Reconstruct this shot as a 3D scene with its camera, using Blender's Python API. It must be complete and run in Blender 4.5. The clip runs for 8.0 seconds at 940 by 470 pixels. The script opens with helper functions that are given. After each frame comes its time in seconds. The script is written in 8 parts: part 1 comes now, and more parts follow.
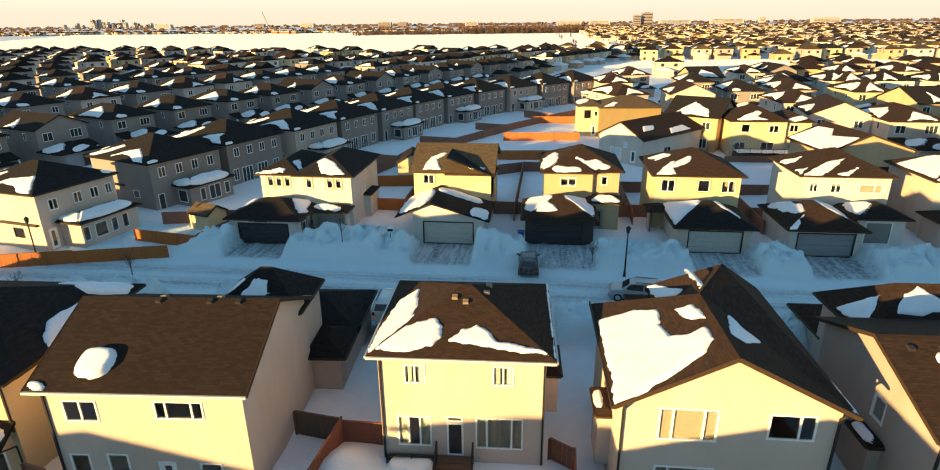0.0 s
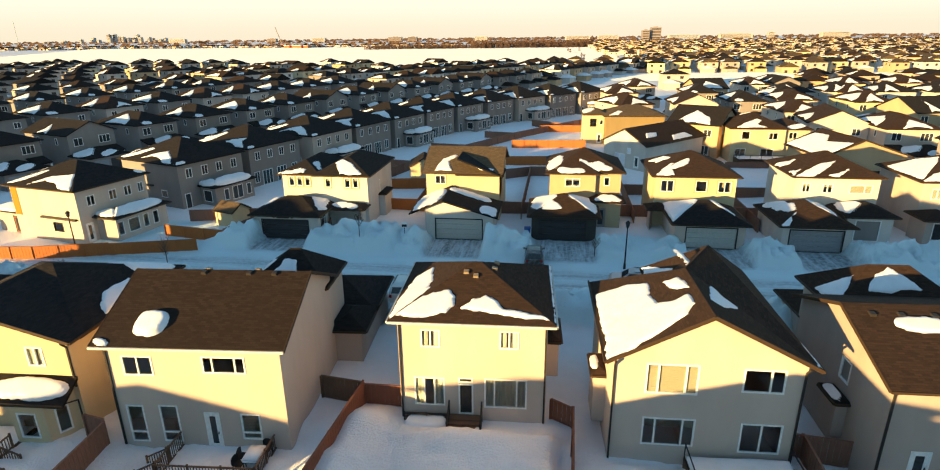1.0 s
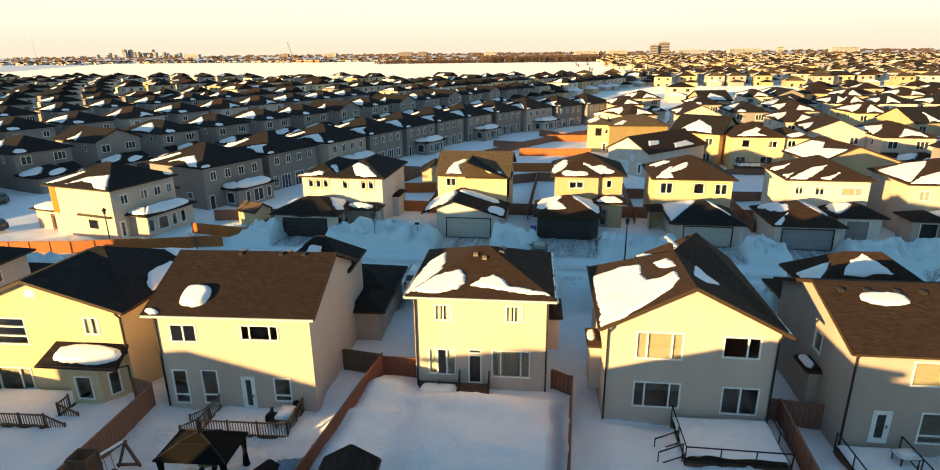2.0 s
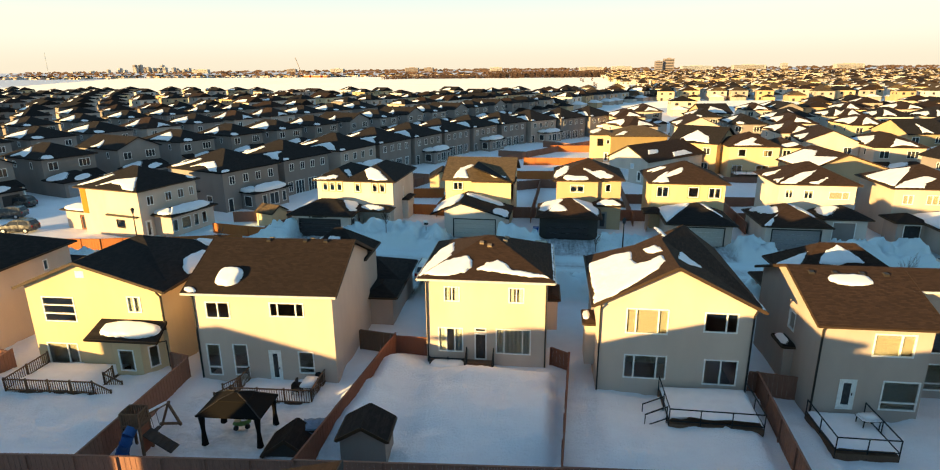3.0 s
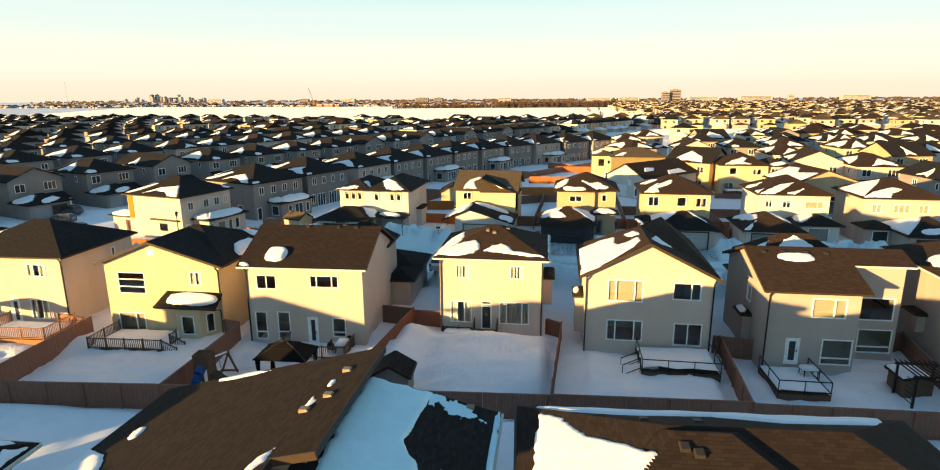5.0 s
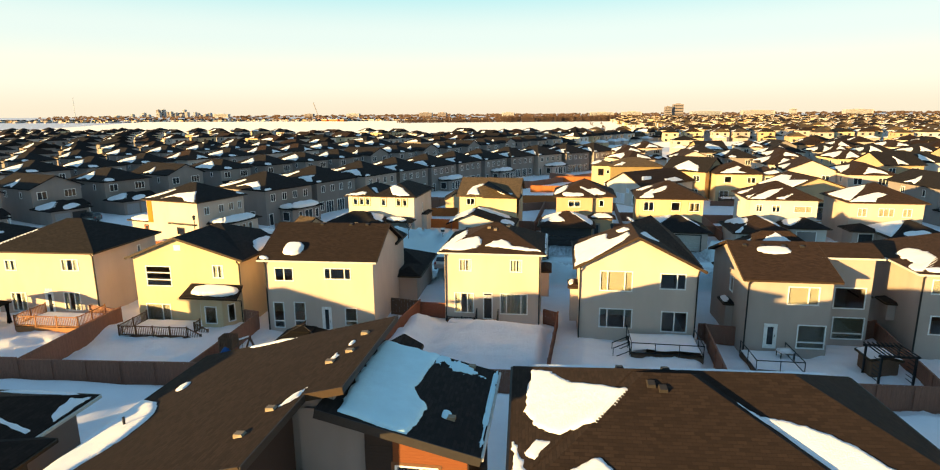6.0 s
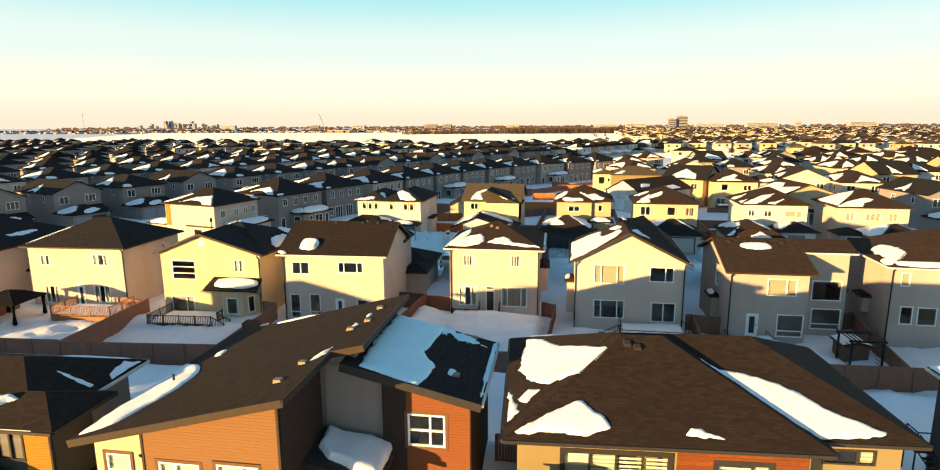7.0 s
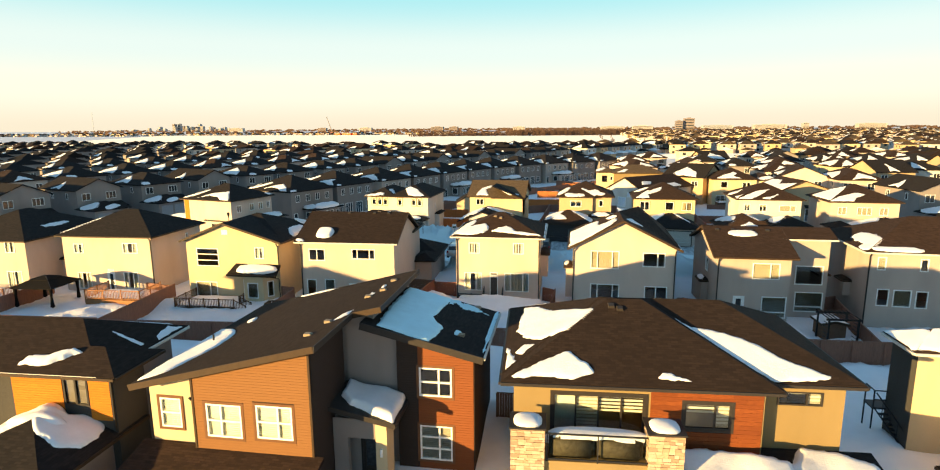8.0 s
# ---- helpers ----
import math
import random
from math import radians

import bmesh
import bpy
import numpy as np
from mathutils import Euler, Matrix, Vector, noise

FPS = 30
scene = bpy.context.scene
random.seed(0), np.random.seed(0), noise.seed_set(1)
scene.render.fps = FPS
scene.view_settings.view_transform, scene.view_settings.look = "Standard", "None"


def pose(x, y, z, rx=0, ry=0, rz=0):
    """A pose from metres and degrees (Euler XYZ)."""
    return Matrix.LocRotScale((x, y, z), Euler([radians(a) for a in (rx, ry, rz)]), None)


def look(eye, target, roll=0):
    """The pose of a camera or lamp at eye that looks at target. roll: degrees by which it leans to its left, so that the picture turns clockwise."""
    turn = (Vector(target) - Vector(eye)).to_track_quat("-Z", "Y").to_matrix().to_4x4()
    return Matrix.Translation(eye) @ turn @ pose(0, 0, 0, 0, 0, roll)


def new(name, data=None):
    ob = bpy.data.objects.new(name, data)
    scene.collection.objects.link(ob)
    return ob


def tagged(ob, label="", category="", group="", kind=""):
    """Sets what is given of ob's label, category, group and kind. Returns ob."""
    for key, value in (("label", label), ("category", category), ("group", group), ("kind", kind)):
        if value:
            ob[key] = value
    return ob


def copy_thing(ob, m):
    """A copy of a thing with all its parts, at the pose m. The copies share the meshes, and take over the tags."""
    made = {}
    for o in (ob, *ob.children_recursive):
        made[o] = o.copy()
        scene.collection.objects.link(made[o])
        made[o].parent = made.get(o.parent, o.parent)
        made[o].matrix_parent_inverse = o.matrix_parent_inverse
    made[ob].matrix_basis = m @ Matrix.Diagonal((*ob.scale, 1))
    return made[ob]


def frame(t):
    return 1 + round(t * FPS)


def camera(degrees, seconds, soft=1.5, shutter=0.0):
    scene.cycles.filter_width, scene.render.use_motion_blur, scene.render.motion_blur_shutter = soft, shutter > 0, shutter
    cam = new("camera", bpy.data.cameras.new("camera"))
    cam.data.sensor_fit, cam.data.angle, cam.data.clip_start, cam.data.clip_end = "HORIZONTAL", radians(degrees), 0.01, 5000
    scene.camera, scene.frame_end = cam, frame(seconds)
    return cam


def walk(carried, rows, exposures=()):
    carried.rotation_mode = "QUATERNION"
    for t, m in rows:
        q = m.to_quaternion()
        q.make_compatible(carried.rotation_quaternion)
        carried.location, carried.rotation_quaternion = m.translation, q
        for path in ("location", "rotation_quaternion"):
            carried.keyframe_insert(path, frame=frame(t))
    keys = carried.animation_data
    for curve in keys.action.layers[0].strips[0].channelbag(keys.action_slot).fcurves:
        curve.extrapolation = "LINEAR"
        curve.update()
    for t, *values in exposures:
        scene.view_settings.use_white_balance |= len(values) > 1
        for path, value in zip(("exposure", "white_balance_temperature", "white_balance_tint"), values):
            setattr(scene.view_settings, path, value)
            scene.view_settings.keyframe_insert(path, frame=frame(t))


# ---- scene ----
cam = camera(77.9, 8.0, soft=1.1)
PATH = [
    (0, (0.611, -4.987, 22.398), (0.387, -3.123, 21.707), -0.6),
    (0.5, (0.793, -7.025, 22.165), (0.555, -5.156, 21.495), -0.6),
    (1, (0.988, -9.077, 21.89), (0.734, -7.202, 21.242), -0.6),
    (1.5, (1.228, -11.116, 21.647), (0.957, -9.236, 21.021), -0.6),
    (3, (1.976, -17.321, 20.824), (1.673, -15.424, 20.269), -0.5),
    (3.5, (2.235, -19.329, 20.546), (1.923, -17.426, 20.015), -0.4),
    (4, (2.553, -21.33, 20.201), (2.232, -19.422, 19.695), -0.5),
    (4.5, (2.897, -23.364, 19.915), (2.569, -21.451, 19.432), -0.4),
    (6, (4.015, -29.204, 18.896), (3.667, -27.278, 18.484), -0.4),
    (6.5, (4.392, -31.217, 18.628), (4.036, -29.288, 18.238), -0.4),
    (7, (4.787, -33.102, 18.355), (4.423, -31.171, 17.982), -0.3),
    (7.5, (5.212, -35.004, 18.038), (4.838, -33.074, 17.673), -0.4),
    (8, (5.64, -36.874, 17.746), (5.254, -34.946, 17.381), -0.4),
]
walk(cam, [(t, look(eye, target, roll)) for t, eye, target, roll in PATH], exposures=((0, 0.05), (8, 0.05)))

# ---- world, sun, exposure ----
SUN_SIDE, SUN_UP = 42.0, 5.85          # degrees: sun stands behind to the left, low
world = bpy.data.worlds.new("winter_sky")
scene.world = world
world.use_nodes = True
wn, wl = world.node_tree.nodes, world.node_tree.links
wn.clear()
sky = wn.new("ShaderNodeTexSky")
sky.sky_type = 'NISHITA'
sky.sun_disc = False
sky.sun_elevation = radians(SUN_UP)
sky.sun_rotation = radians(180 + SUN_SIDE)
sky.air_density, sky.dust_density, sky.ozone_density = 1.0, 1.6, 1.6
# winter haze: pale cream near the horizon all round, clearing to blue overhead
coord = wn.new("ShaderNodeTexCoord")
split = wn.new("ShaderNodeSeparateXYZ")
wl.new(coord.outputs["Generated"], split.inputs[0])
haze = wn.new("ShaderNodeValToRGB")
haze.color_ramp.interpolation = 'EASE'
for i, (pos, col) in enumerate(((0.0, (1.15, 1.01, 0.76)), (0.055, (1.22, 1.16, 0.94)), (0.12, (0.98, 1.12, 1.04)), (0.21, (0.50, 0.98, 1.02)), (0.34, (0.245, 0.505, 0.735)), (1.0, (0.138, 0.27, 0.452)))):
    e = haze.color_ramp.elements[i] if i < 2 else haze.color_ramp.elements.new(pos)
    e.position, e.color = pos, (*col, 1)
wl.new(split.outputs["Z"], haze.inputs[0])
gain = wn.new("ShaderNodeVectorMath")
gain.operation = 'SCALE'
gain.inputs["Scale"].default_value = 0.10
wl.new(sky.outputs[0], gain.inputs[0])
blend = wn.new("ShaderNodeMix")
blend.data_type = 'RGBA'
blend.inputs[0].default_value = 0.82
wl.new(gain.outputs[0], blend.inputs[6])
wl.new(haze.outputs[0], blend.inputs[7])
bg = wn.new("ShaderNodeBackground")
bg.inputs["Strength"].default_value = 1.0
wout = wn.new("ShaderNodeOutputWorld")
wl.new(blend.outputs[2], bg.inputs[0])
wl.new(bg.outputs[0], wout.inputs[0])

sun_data = bpy.data.lights.new("sun", 'SUN')
sun_data.energy, sun_data.angle, sun_data.color = 13.9, radians(0.6), (1.0, 0.665, 0.25)
sun = new("sun", sun_data)
a, b = radians(SUN_SIDE), radians(SUN_UP)
to_sun = Vector((-math.sin(a) * math.cos(b), -math.cos(a) * math.cos(b), math.sin(b)))
sun.matrix_world = look(to_sun * 300, (0, 0, 0))


# ---- materials ----
def nodes_of(name):
    m = bpy.data.materials.new(name)
    m.use_nodes = True
    n, l = m.node_tree.nodes, m.node_tree.links
    return m, n, l, n["Principled BSDF"]


def mix_rgb(n, l, fac, c1, c2, blend='MIX'):
    x = n.new("ShaderNodeMix")
    x.data_type, x.blend_type = 'RGBA', blend
    for sock, v in ((x.inputs[0], fac), (x.inputs[6], c1), (x.inputs[7], c2)):
        if isinstance(v, (int, float)):
            sock.default_value = v
        elif isinstance(v, tuple):
            sock.default_value = (*v, 1)
        else:
            l.new(v, sock)
    return x.outputs[2]


def noise_tex(n, l, scale, detail=4.0, vec=None, rough=0.55):
    t = n.new("ShaderNodeTexNoise")
    t.inputs["Scale"].default_value, t.inputs["Detail"].default_value = scale, detail
    t.inputs["Roughness"].default_value = rough
    if vec is not None:
        l.new(vec, t.inputs["Vector"])
    return t.outputs["Fac"]


def ramp(n, l, fac, lo, hi, a=0.0, b=1.0):
    r = n.new("ShaderNodeMapRange")
    r.inputs[1].default_value, r.inputs[2].default_value = lo, hi
    r.inputs[3].default_value, r.inputs[4].default_value = a, b
    l.new(fac, r.inputs[0])
    return r.outputs[0]


def bump(n, l, p, height, strength, dist):
    bp = n.new("ShaderNodeBump")
    bp.inputs["Strength"].default_value, bp.inputs["Distance"].default_value = strength, dist
    l.new(height, bp.inputs["Height"])
    l.new(bp.outputs[0], p.inputs["Normal"])


def world_pos(n, l, scale=(1, 1, 1)):
    g = n.new("ShaderNodeNewGeometry")
    mp = n.new("ShaderNodeMapping")
    mp.inputs["Scale"].default_value = scale
    l.new(g.outputs["Position"], mp.inputs[0])
    return mp.outputs[0]


def stucco(name, c, rough=0.9):
    """Acrylic stucco: fine grain, faint weather streaks."""
    m, n, l, p = nodes_of(name)
    v = world_pos(n, l)
    big = noise_tex(n, l, 0.5, 3, world_pos(n, l, (1, 1, 0.35)))
    fine = noise_tex(n, l, 22, 3, v)
    dark = tuple(x * 0.86 for x in c)
    col = mix_rgb(n, l, ramp(n, l, big, 0.35, 0.7), c, dark)
    col = mix_rgb(n, l, ramp(n, l, fine, 0.3, 0.7, 0, 0.12), col, (0.25, 0.23, 0.2))
    l.new(col, p.inputs["Base Color"])
    p.inputs["Roughness"].default_value = rough
    p.inputs["Specular IOR Level"].default_value = 0.12
    bump(n, l, p, fine, 0.35, 0.02)
    return m


def shingle(name, c1, c2):
    """Asphalt shingles: courses and tabs of mixed granule tones."""
    m, n, l, p = nodes_of(name)
    tc = n.new("ShaderNodeTexCoord")
    br = n.new("ShaderNodeTexBrick")
    br.offset = 0.5
    br.inputs["Color1"].default_value = (*[x * 1.3 for x in c1], 1)
    br.inputs["Color2"].default_value = (*[x * 0.85 for x in c2], 1)
    br.inputs["Mortar"].default_value = (*[x * 0.45 for x in c1], 1)
    br.inputs["Scale"].default_value = 1.0
    br.inputs["Brick Width"].default_value = 0.33
    br.inputs["Row Height"].default_value = 0.14
    br.inputs["Mortar Size"].default_value = 0.008
    l.new(tc.outputs["UV"], br.inputs["Vector"])
    v = world_pos(n, l)
    big = noise_tex(n, l, 0.35, 4, v)
    grit = noise_tex(n, l, 60, 2, v)
    col = mix_rgb(n, l, ramp(n, l, big, 0.3, 0.75, 0, 0.5), br.outputs["Color"], tuple(x * 0.7 for x in c1))
    col = mix_rgb(n, l, ramp(n, l, grit, 0.35, 0.65, 0, 0.3), col, tuple(min(1, x * 1.6) for x in c2))
    l.new(col, p.inputs["Base Color"])
    p.inputs["Roughness"].default_value = 0.95
    p.inputs["Specular IOR Level"].default_value = 0.15
    bump(n, l, p, br.outputs["Fac"], 0.6, -0.02)
    return m


def plain(name, c, rough=0.5, metal=0.0, vary=0.12, scale=6.0, grain=(1, 1, 1)):
    m, n, l, p = nodes_of(name)
    f = noise_tex(n, l, scale, 4, world_pos(n, l, grain))
    l.new(mix_rgb(n, l, ramp(n, l, f, 0.3, 0.7), tuple(x * (1 - vary) for x in c), tuple(min(1, x * (1 + vary)) for x in c)),
          p.inputs["Base Color"])
    p.inputs["Roughness"].default_value, p.inputs["Metallic"].default_value = rough, metal
    p.inputs["Specular IOR Level"].default_value = 0.5 if rough < 0.4 else 0.2
    return m


def timber(name, c, dark, across=(1, 1, 1), rnd=0.35):
    """Boards: grain along the length, each piece of its own tone."""
    m, n, l, p = nodes_of(name)
    g = noise_tex(n, l, 5, 5, world_pos(n, l, across), 0.65)
    col = mix_rgb(n, l, ramp(n, l, g, 0.3, 0.7), c, dark)
    info = n.new("ShaderNodeObjectInfo")
    col = mix_rgb(n, l, ramp(n, l, info.outputs["Random"], 0, 1, 0, rnd), col, dark)
    l.new(col, p.inputs["Base Color"])
    p.inputs["Roughness"].default_value = 0.8
    p.inputs["Specular IOR Level"].default_value = 0.12
    bump(n, l, p, g, 0.3, 0.01)
    return m


def snow_mat(name, c=(0.87, 0.86, 0.88)):
    m, n, l, p = nodes_of(name)
    v = world_pos(n, l)
    f = noise_tex(n, l, 1.3, 6, v, 0.6)
    fine = noise_tex(n, l, 14, 4, v, 0.6)
    l.new(mix_rgb(n, l, ramp(n, l, f, 0.3, 0.75), c, tuple(x * 0.9 for x in c)), p.inputs["Base Color"])
    p.inputs["Roughness"].default_value = 0.85
    p.inputs["Specular IOR Level"].default_value = 0.2
    h = mix_rgb(n, l, 0.3, f, fine)
    bump(n, l, p, h, 0.5, 0.12)
    return m


def ground_mat():
    """Snow; packed, scraped and dirty where the mask attributes say that people drive and walk."""
    m, n, l, p = nodes_of("snow_ground")
    v = world_pos(n, l)
    worn, lane = n.new("ShaderNodeAttribute"), n.new("ShaderNodeAttribute")
    worn.attribute_name, lane.attribute_name = "worn", "lane"
    f = noise_tex(n, l, 0.9, 7, v, 0.66)
    lumps = noise_tex(n, l, 2.6, 5, v, 0.6)
    fine = noise_tex(n, l, 9, 4, v, 0.6)
    along = noise_tex(n, l, 1.2, 5, world_pos(n, l, (0.12, 1.6, 1)), 0.7)
    up = noise_tex(n, l, 1.2, 5, world_pos(n, l, (1.7, 0.16, 1)), 0.7)
    streak = mix_rgb(n, l, lane.outputs["Fac"], along, up)
    white = mix_rgb(n, l, ramp(n, l, f, 0.3, 0.75), (0.91, 0.89, 0.90), (0.85, 0.825, 0.84))
    churn_shade = n.new("ShaderNodeAttribute")
    churn_shade.attribute_name = "churn_shade"
    # cyan of the shaded street put into the snow colour
    white = mix_rgb(n, l, ramp(n, l, churn_shade.outputs["Fac"], 0.68, 0.95), white, (0.78, 0.93, 0.97))
    dirty = mix_rgb(n, l, ramp(n, l, streak, 0.36, 0.62), (0.62, 0.64, 0.67), (0.12, 0.115, 0.115))
    k = n.new("ShaderNodeMath")
    k.operation = 'MULTIPLY'
    l.new(worn.outputs["Fac"], k.inputs[0])
    l.new(ramp(n, l, lumps, 0.3, 0.6, 0.45, 1.0), k.inputs[1])
    l.new(mix_rgb(n, l, k.outputs[0], white, dirty), p.inputs["Base Color"])
    p.inputs["Roughness"].default_value = 0.8
    p.inputs["Specular IOR Level"].default_value = 0.2
    h = mix_rgb(n, l, 0.4, mix_rgb(n, l, 0.45, f, lumps), fine)
    bump(n, l, p, h, 1.0, 0.45)
    for nd in n:
        if nd.bl_idname == "ShaderNodeBump":
            l.new(churn_shade.outputs["Fac"], nd.inputs["Strength"])
    return m


def glass_mat():
    m, n, l, p = nodes_of("window_glass")
    out = n["Material Output"]
    gl = n.new("ShaderNodeBsdfGlossy")
    gl.inputs["Roughness"].default_value = 0.02
    tr = n.new("ShaderNodeBsdfTransparent")
    tr.inputs["Color"].default_value = (0.75, 0.8, 0.8, 1)
    fr = n.new("ShaderNodeFresnel")
    fr.inputs["IOR"].default_value = 1.9
    mx = n.new("ShaderNodeMixShader")
    l.new(fr.outputs[0], mx.inputs[0])
    l.new(tr.outputs[0], mx.inputs[1])
    l.new(gl.outputs[0], mx.inputs[2])
    l.new(mx.outputs[0], out.inputs["Surface"])
    return m


def clear_mat():
    m, n, l, p = nodes_of("clear_glass_edge")
    tr = n.new("ShaderNodeBsdfTransparent")
    tr.inputs["Color"].default_value = (0.9, 0.93, 0.93, 1)
    l.new(tr.outputs[0], n["Material Output"].inputs["Surface"])
    return m


CLEAR = clear_mat()
GLASS = glass_mat()
DARK_GLASS = plain("dim_window", (0.035, 0.038, 0.042), 0.08, 0.0, 0.3)
CREAM = stucco("cream_stucco", (0.61, 0.49, 0.41))
YELLOW = stucco("buttery_stucco", (0.64, 0.50, 0.31))
TAN = stucco("tan_stucco", (0.516, 0.361, 0.215))
OCHRE = stucco("ochre_stucco", (0.27, 0.19, 0.083))
TAUPE = stucco("taupe_stucco", (0.25, 0.21, 0.192))
SAND = stucco("sand_stucco", (0.47, 0.385, 0.335))
OFFWHITE = stucco("offwhite_stucco", (0.638, 0.58, 0.529))
GREY = stucco("grey_stucco", (0.275, 0.238, 0.222))
CHARCOAL = stucco("charcoal_stucco", (0.05, 0.048, 0.045))
SH_BROWN = shingle("brown_shingles", (0.044, 0.025, 0.017), (0.030, 0.018, 0.013))
SH_UMBER = shingle("umber_shingles", (0.027, 0.0175, 0.0135), (0.0205, 0.0135, 0.011))
SH_DARK = shingle("charcoal_shingles", (0.024, 0.019, 0.017), (0.016, 0.014, 0.014))
SH_TAN = shingle("tan_shingles", (0.12, 0.083, 0.05), (0.085, 0.06, 0.037))
TRIM = plain("white_vinyl", (0.80, 0.79, 0.76), 0.45)
TRIM_DARK = plain("dark_bronze_trim", (0.033, 0.028, 0.025), 0.5)
FASCIA = plain("brown_metal_fascia", (0.048, 0.029, 0.016), 0.6)
CASING = plain("brown_window_casing", (0.14, 0.065, 0.03), 0.5)
FASCIA_PALE = plain("pale_metal_fascia", (0.62, 0.58, 0.52), 0.45)
SNOW = snow_mat("roof_snow")
# wing roof in shade: the sky's cyan is put into the snow colour
SNOW_SKY_TINT = snow_mat("icy_roof_snow", (0.62, 0.86, 0.93))
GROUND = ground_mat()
FENCE = timber("weathered_fence_boards", (0.34, 0.17, 0.115), (0.20, 0.105, 0.078), (6, 6, 0.5))
FENCE_RED = timber("red_cedar_boards", (0.27, 0.105, 0.065), (0.18, 0.075, 0.05), (6, 6, 0.5))
# far-yard cedar: low sun on the boards is put into this brighter orange
FENCE_SUN = timber("cedar_boards_sunlit_tint", (0.50, 0.18, 0.05), (0.34, 0.11, 0.04), (6, 6, 0.5))
CEDAR = timber("cedar_deck", (0.40, 0.20, 0.09), (0.28, 0.13, 0.06), (4, 4, 1))
DECK = timber("brown_deck", (0.20, 0.115, 0.075), (0.12, 0.075, 0.05), (4, 4, 1))
SIDING = timber("rust_lap_siding", (0.235, 0.112, 0.043), (0.195, 0.093, 0.037), (0.6, 6, 6), 0.3)
SIDING_RED = timber("red_lap_siding", (0.215, 0.071, 0.026), (0.175, 0.058, 0.022), (0.6, 6, 6), 0.3)
SIDING_DARK = timber("umber_and_shade_lap_siding", (0.045, 0.032, 0.026), (0.035, 0.026, 0.022), (0.6, 6, 6), 0.3)
WOODPANEL = timber("red_wood_panels", (0.25, 0.072, 0.02), (0.14, 0.038, 0.013), (0.6, 6, 6), 0.8)
ORANGE_WOOD = timber("amber_wood_cladding", (0.52, 0.20, 0.022), (0.38, 0.13, 0.018), (0.6, 6, 6), 0.5)
def ledge_stone():
    m, n, l, p = nodes_of("ledge_stone")
    info = n.new("ShaderNodeObjectInfo")
    r = n.new("ShaderNodeValToRGB")
    r.color_ramp.interpolation = 'CONSTANT'
    for i, c in enumerate(((0.50, 0.39, 0.28), (0.42, 0.29, 0.19), (0.52, 0.43, 0.33), (0.34, 0.23, 0.16), (0.50, 0.37, 0.28), (0.45, 0.35, 0.24))):
        e = r.color_ramp.elements[i] if i < 2 else r.color_ramp.elements.new(i / 6)
        e.position, e.color = i / 6, (*c, 1)
    l.new(info.outputs["Random"], r.inputs[0])
    g = noise_tex(n, l, 7, 5, world_pos(n, l), 0.6)
    l.new(mix_rgb(n, l, ramp(n, l, g, 0.3, 0.7, 0, 0.25), r.outputs[0], (0.22, 0.16, 0.12)), p.inputs["Base Color"])
    p.inputs["Roughness"].default_value = 0.85
    p.inputs["Specular IOR Level"].default_value = 0.15
    bump(n, l, p, g, 0.6, 0.02)
    return m


STONE = ledge_stone()
CURTAIN = plain("white_curtain", (0.78, 0.75, 0.68), 0.9)
WHITE_BLIND = plain("white_slatted_blind", (0.80, 0.76, 0.66), 0.8)
ROOM = plain("dim_room", (0.05, 0.042, 0.035), 0.9)
BLIND = plain("tan_roller_blind", (0.46, 0.40, 0.31), 0.9)
DOOR_PALE = plain("pale_garage_door", (0.50, 0.47, 0.42), 0.55)
DOOR_GREY = plain("grey_garage_door", (0.27, 0.27, 0.28), 0.55)
DOOR_DARK = plain("charcoal_garage_door", (0.045, 0.042, 0.042), 0.5)
BLACK = plain("black_metal", (0.02, 0.02, 0.022), 0.45)
VENT = plain("roof_vent_metal", (0.24, 0.18, 0.12), 0.5)


# ---- mesh helpers ----
def link(name, bm, mats, parent=None, label="", m=None):
    me = bpy.data.meshes.new(name)
    bm.to_mesh(me)
    bm.free()
    for x in (mats if isinstance(mats, (list, tuple)) else [mats]):
        me.materials.append(x)
    ob = new(name, me)
    if parent is not None:
        ob.parent = parent
    if m is not None:
        ob.matrix_basis = m
    if label:
        tagged(ob, label)
    return ob


def part(name, bm, material, parent, label=""):
    return link(name, bm, material, parent, label)


def thing(name, label, category, m, group="", kind=""):
    ob = new(name)
    ob.empty_display_size = 0.3
    ob.matrix_basis = m
    return tagged(ob, label, category, group, kind)


def box(bm, x0, x1, y0, y1, z0, z1, mi=0):
    v = [bm.verts.new(p) for p in ((x0, y0, z0), (x1, y0, z0), (x1, y1, z0), (x0, y1, z0),
                                   (x0, y0, z1), (x1, y0, z1), (x1, y1, z1), (x0, y1, z1))]
    for q in ((3, 2, 1, 0), (4, 5, 6, 7), (0, 1, 5, 4), (1, 2, 6, 5), (2, 3, 7, 6), (3, 0, 4, 7)):
        bm.faces.new([v[i] for i in q]).material_index = mi
    return v


def beam(bm, p, q, wide, high=None, mi=0):
    """A squared bar from p to q."""
    p, q = Vector(p), Vector(q)
    d = (q - p)
    up = Vector((0, 0, 1)) if abs(d.normalized().z) < 0.98 else Vector((0, 1, 0))
    s = d.cross(up).normalized() * wide / 2
    u = s.cross(d).normalized() * (high or wide) / 2
    v = [bm.verts.new(e + i * s + j * u) for e in (p, q) for i, j in ((-1, -1), (1, -1), (1, 1), (-1, 1))]
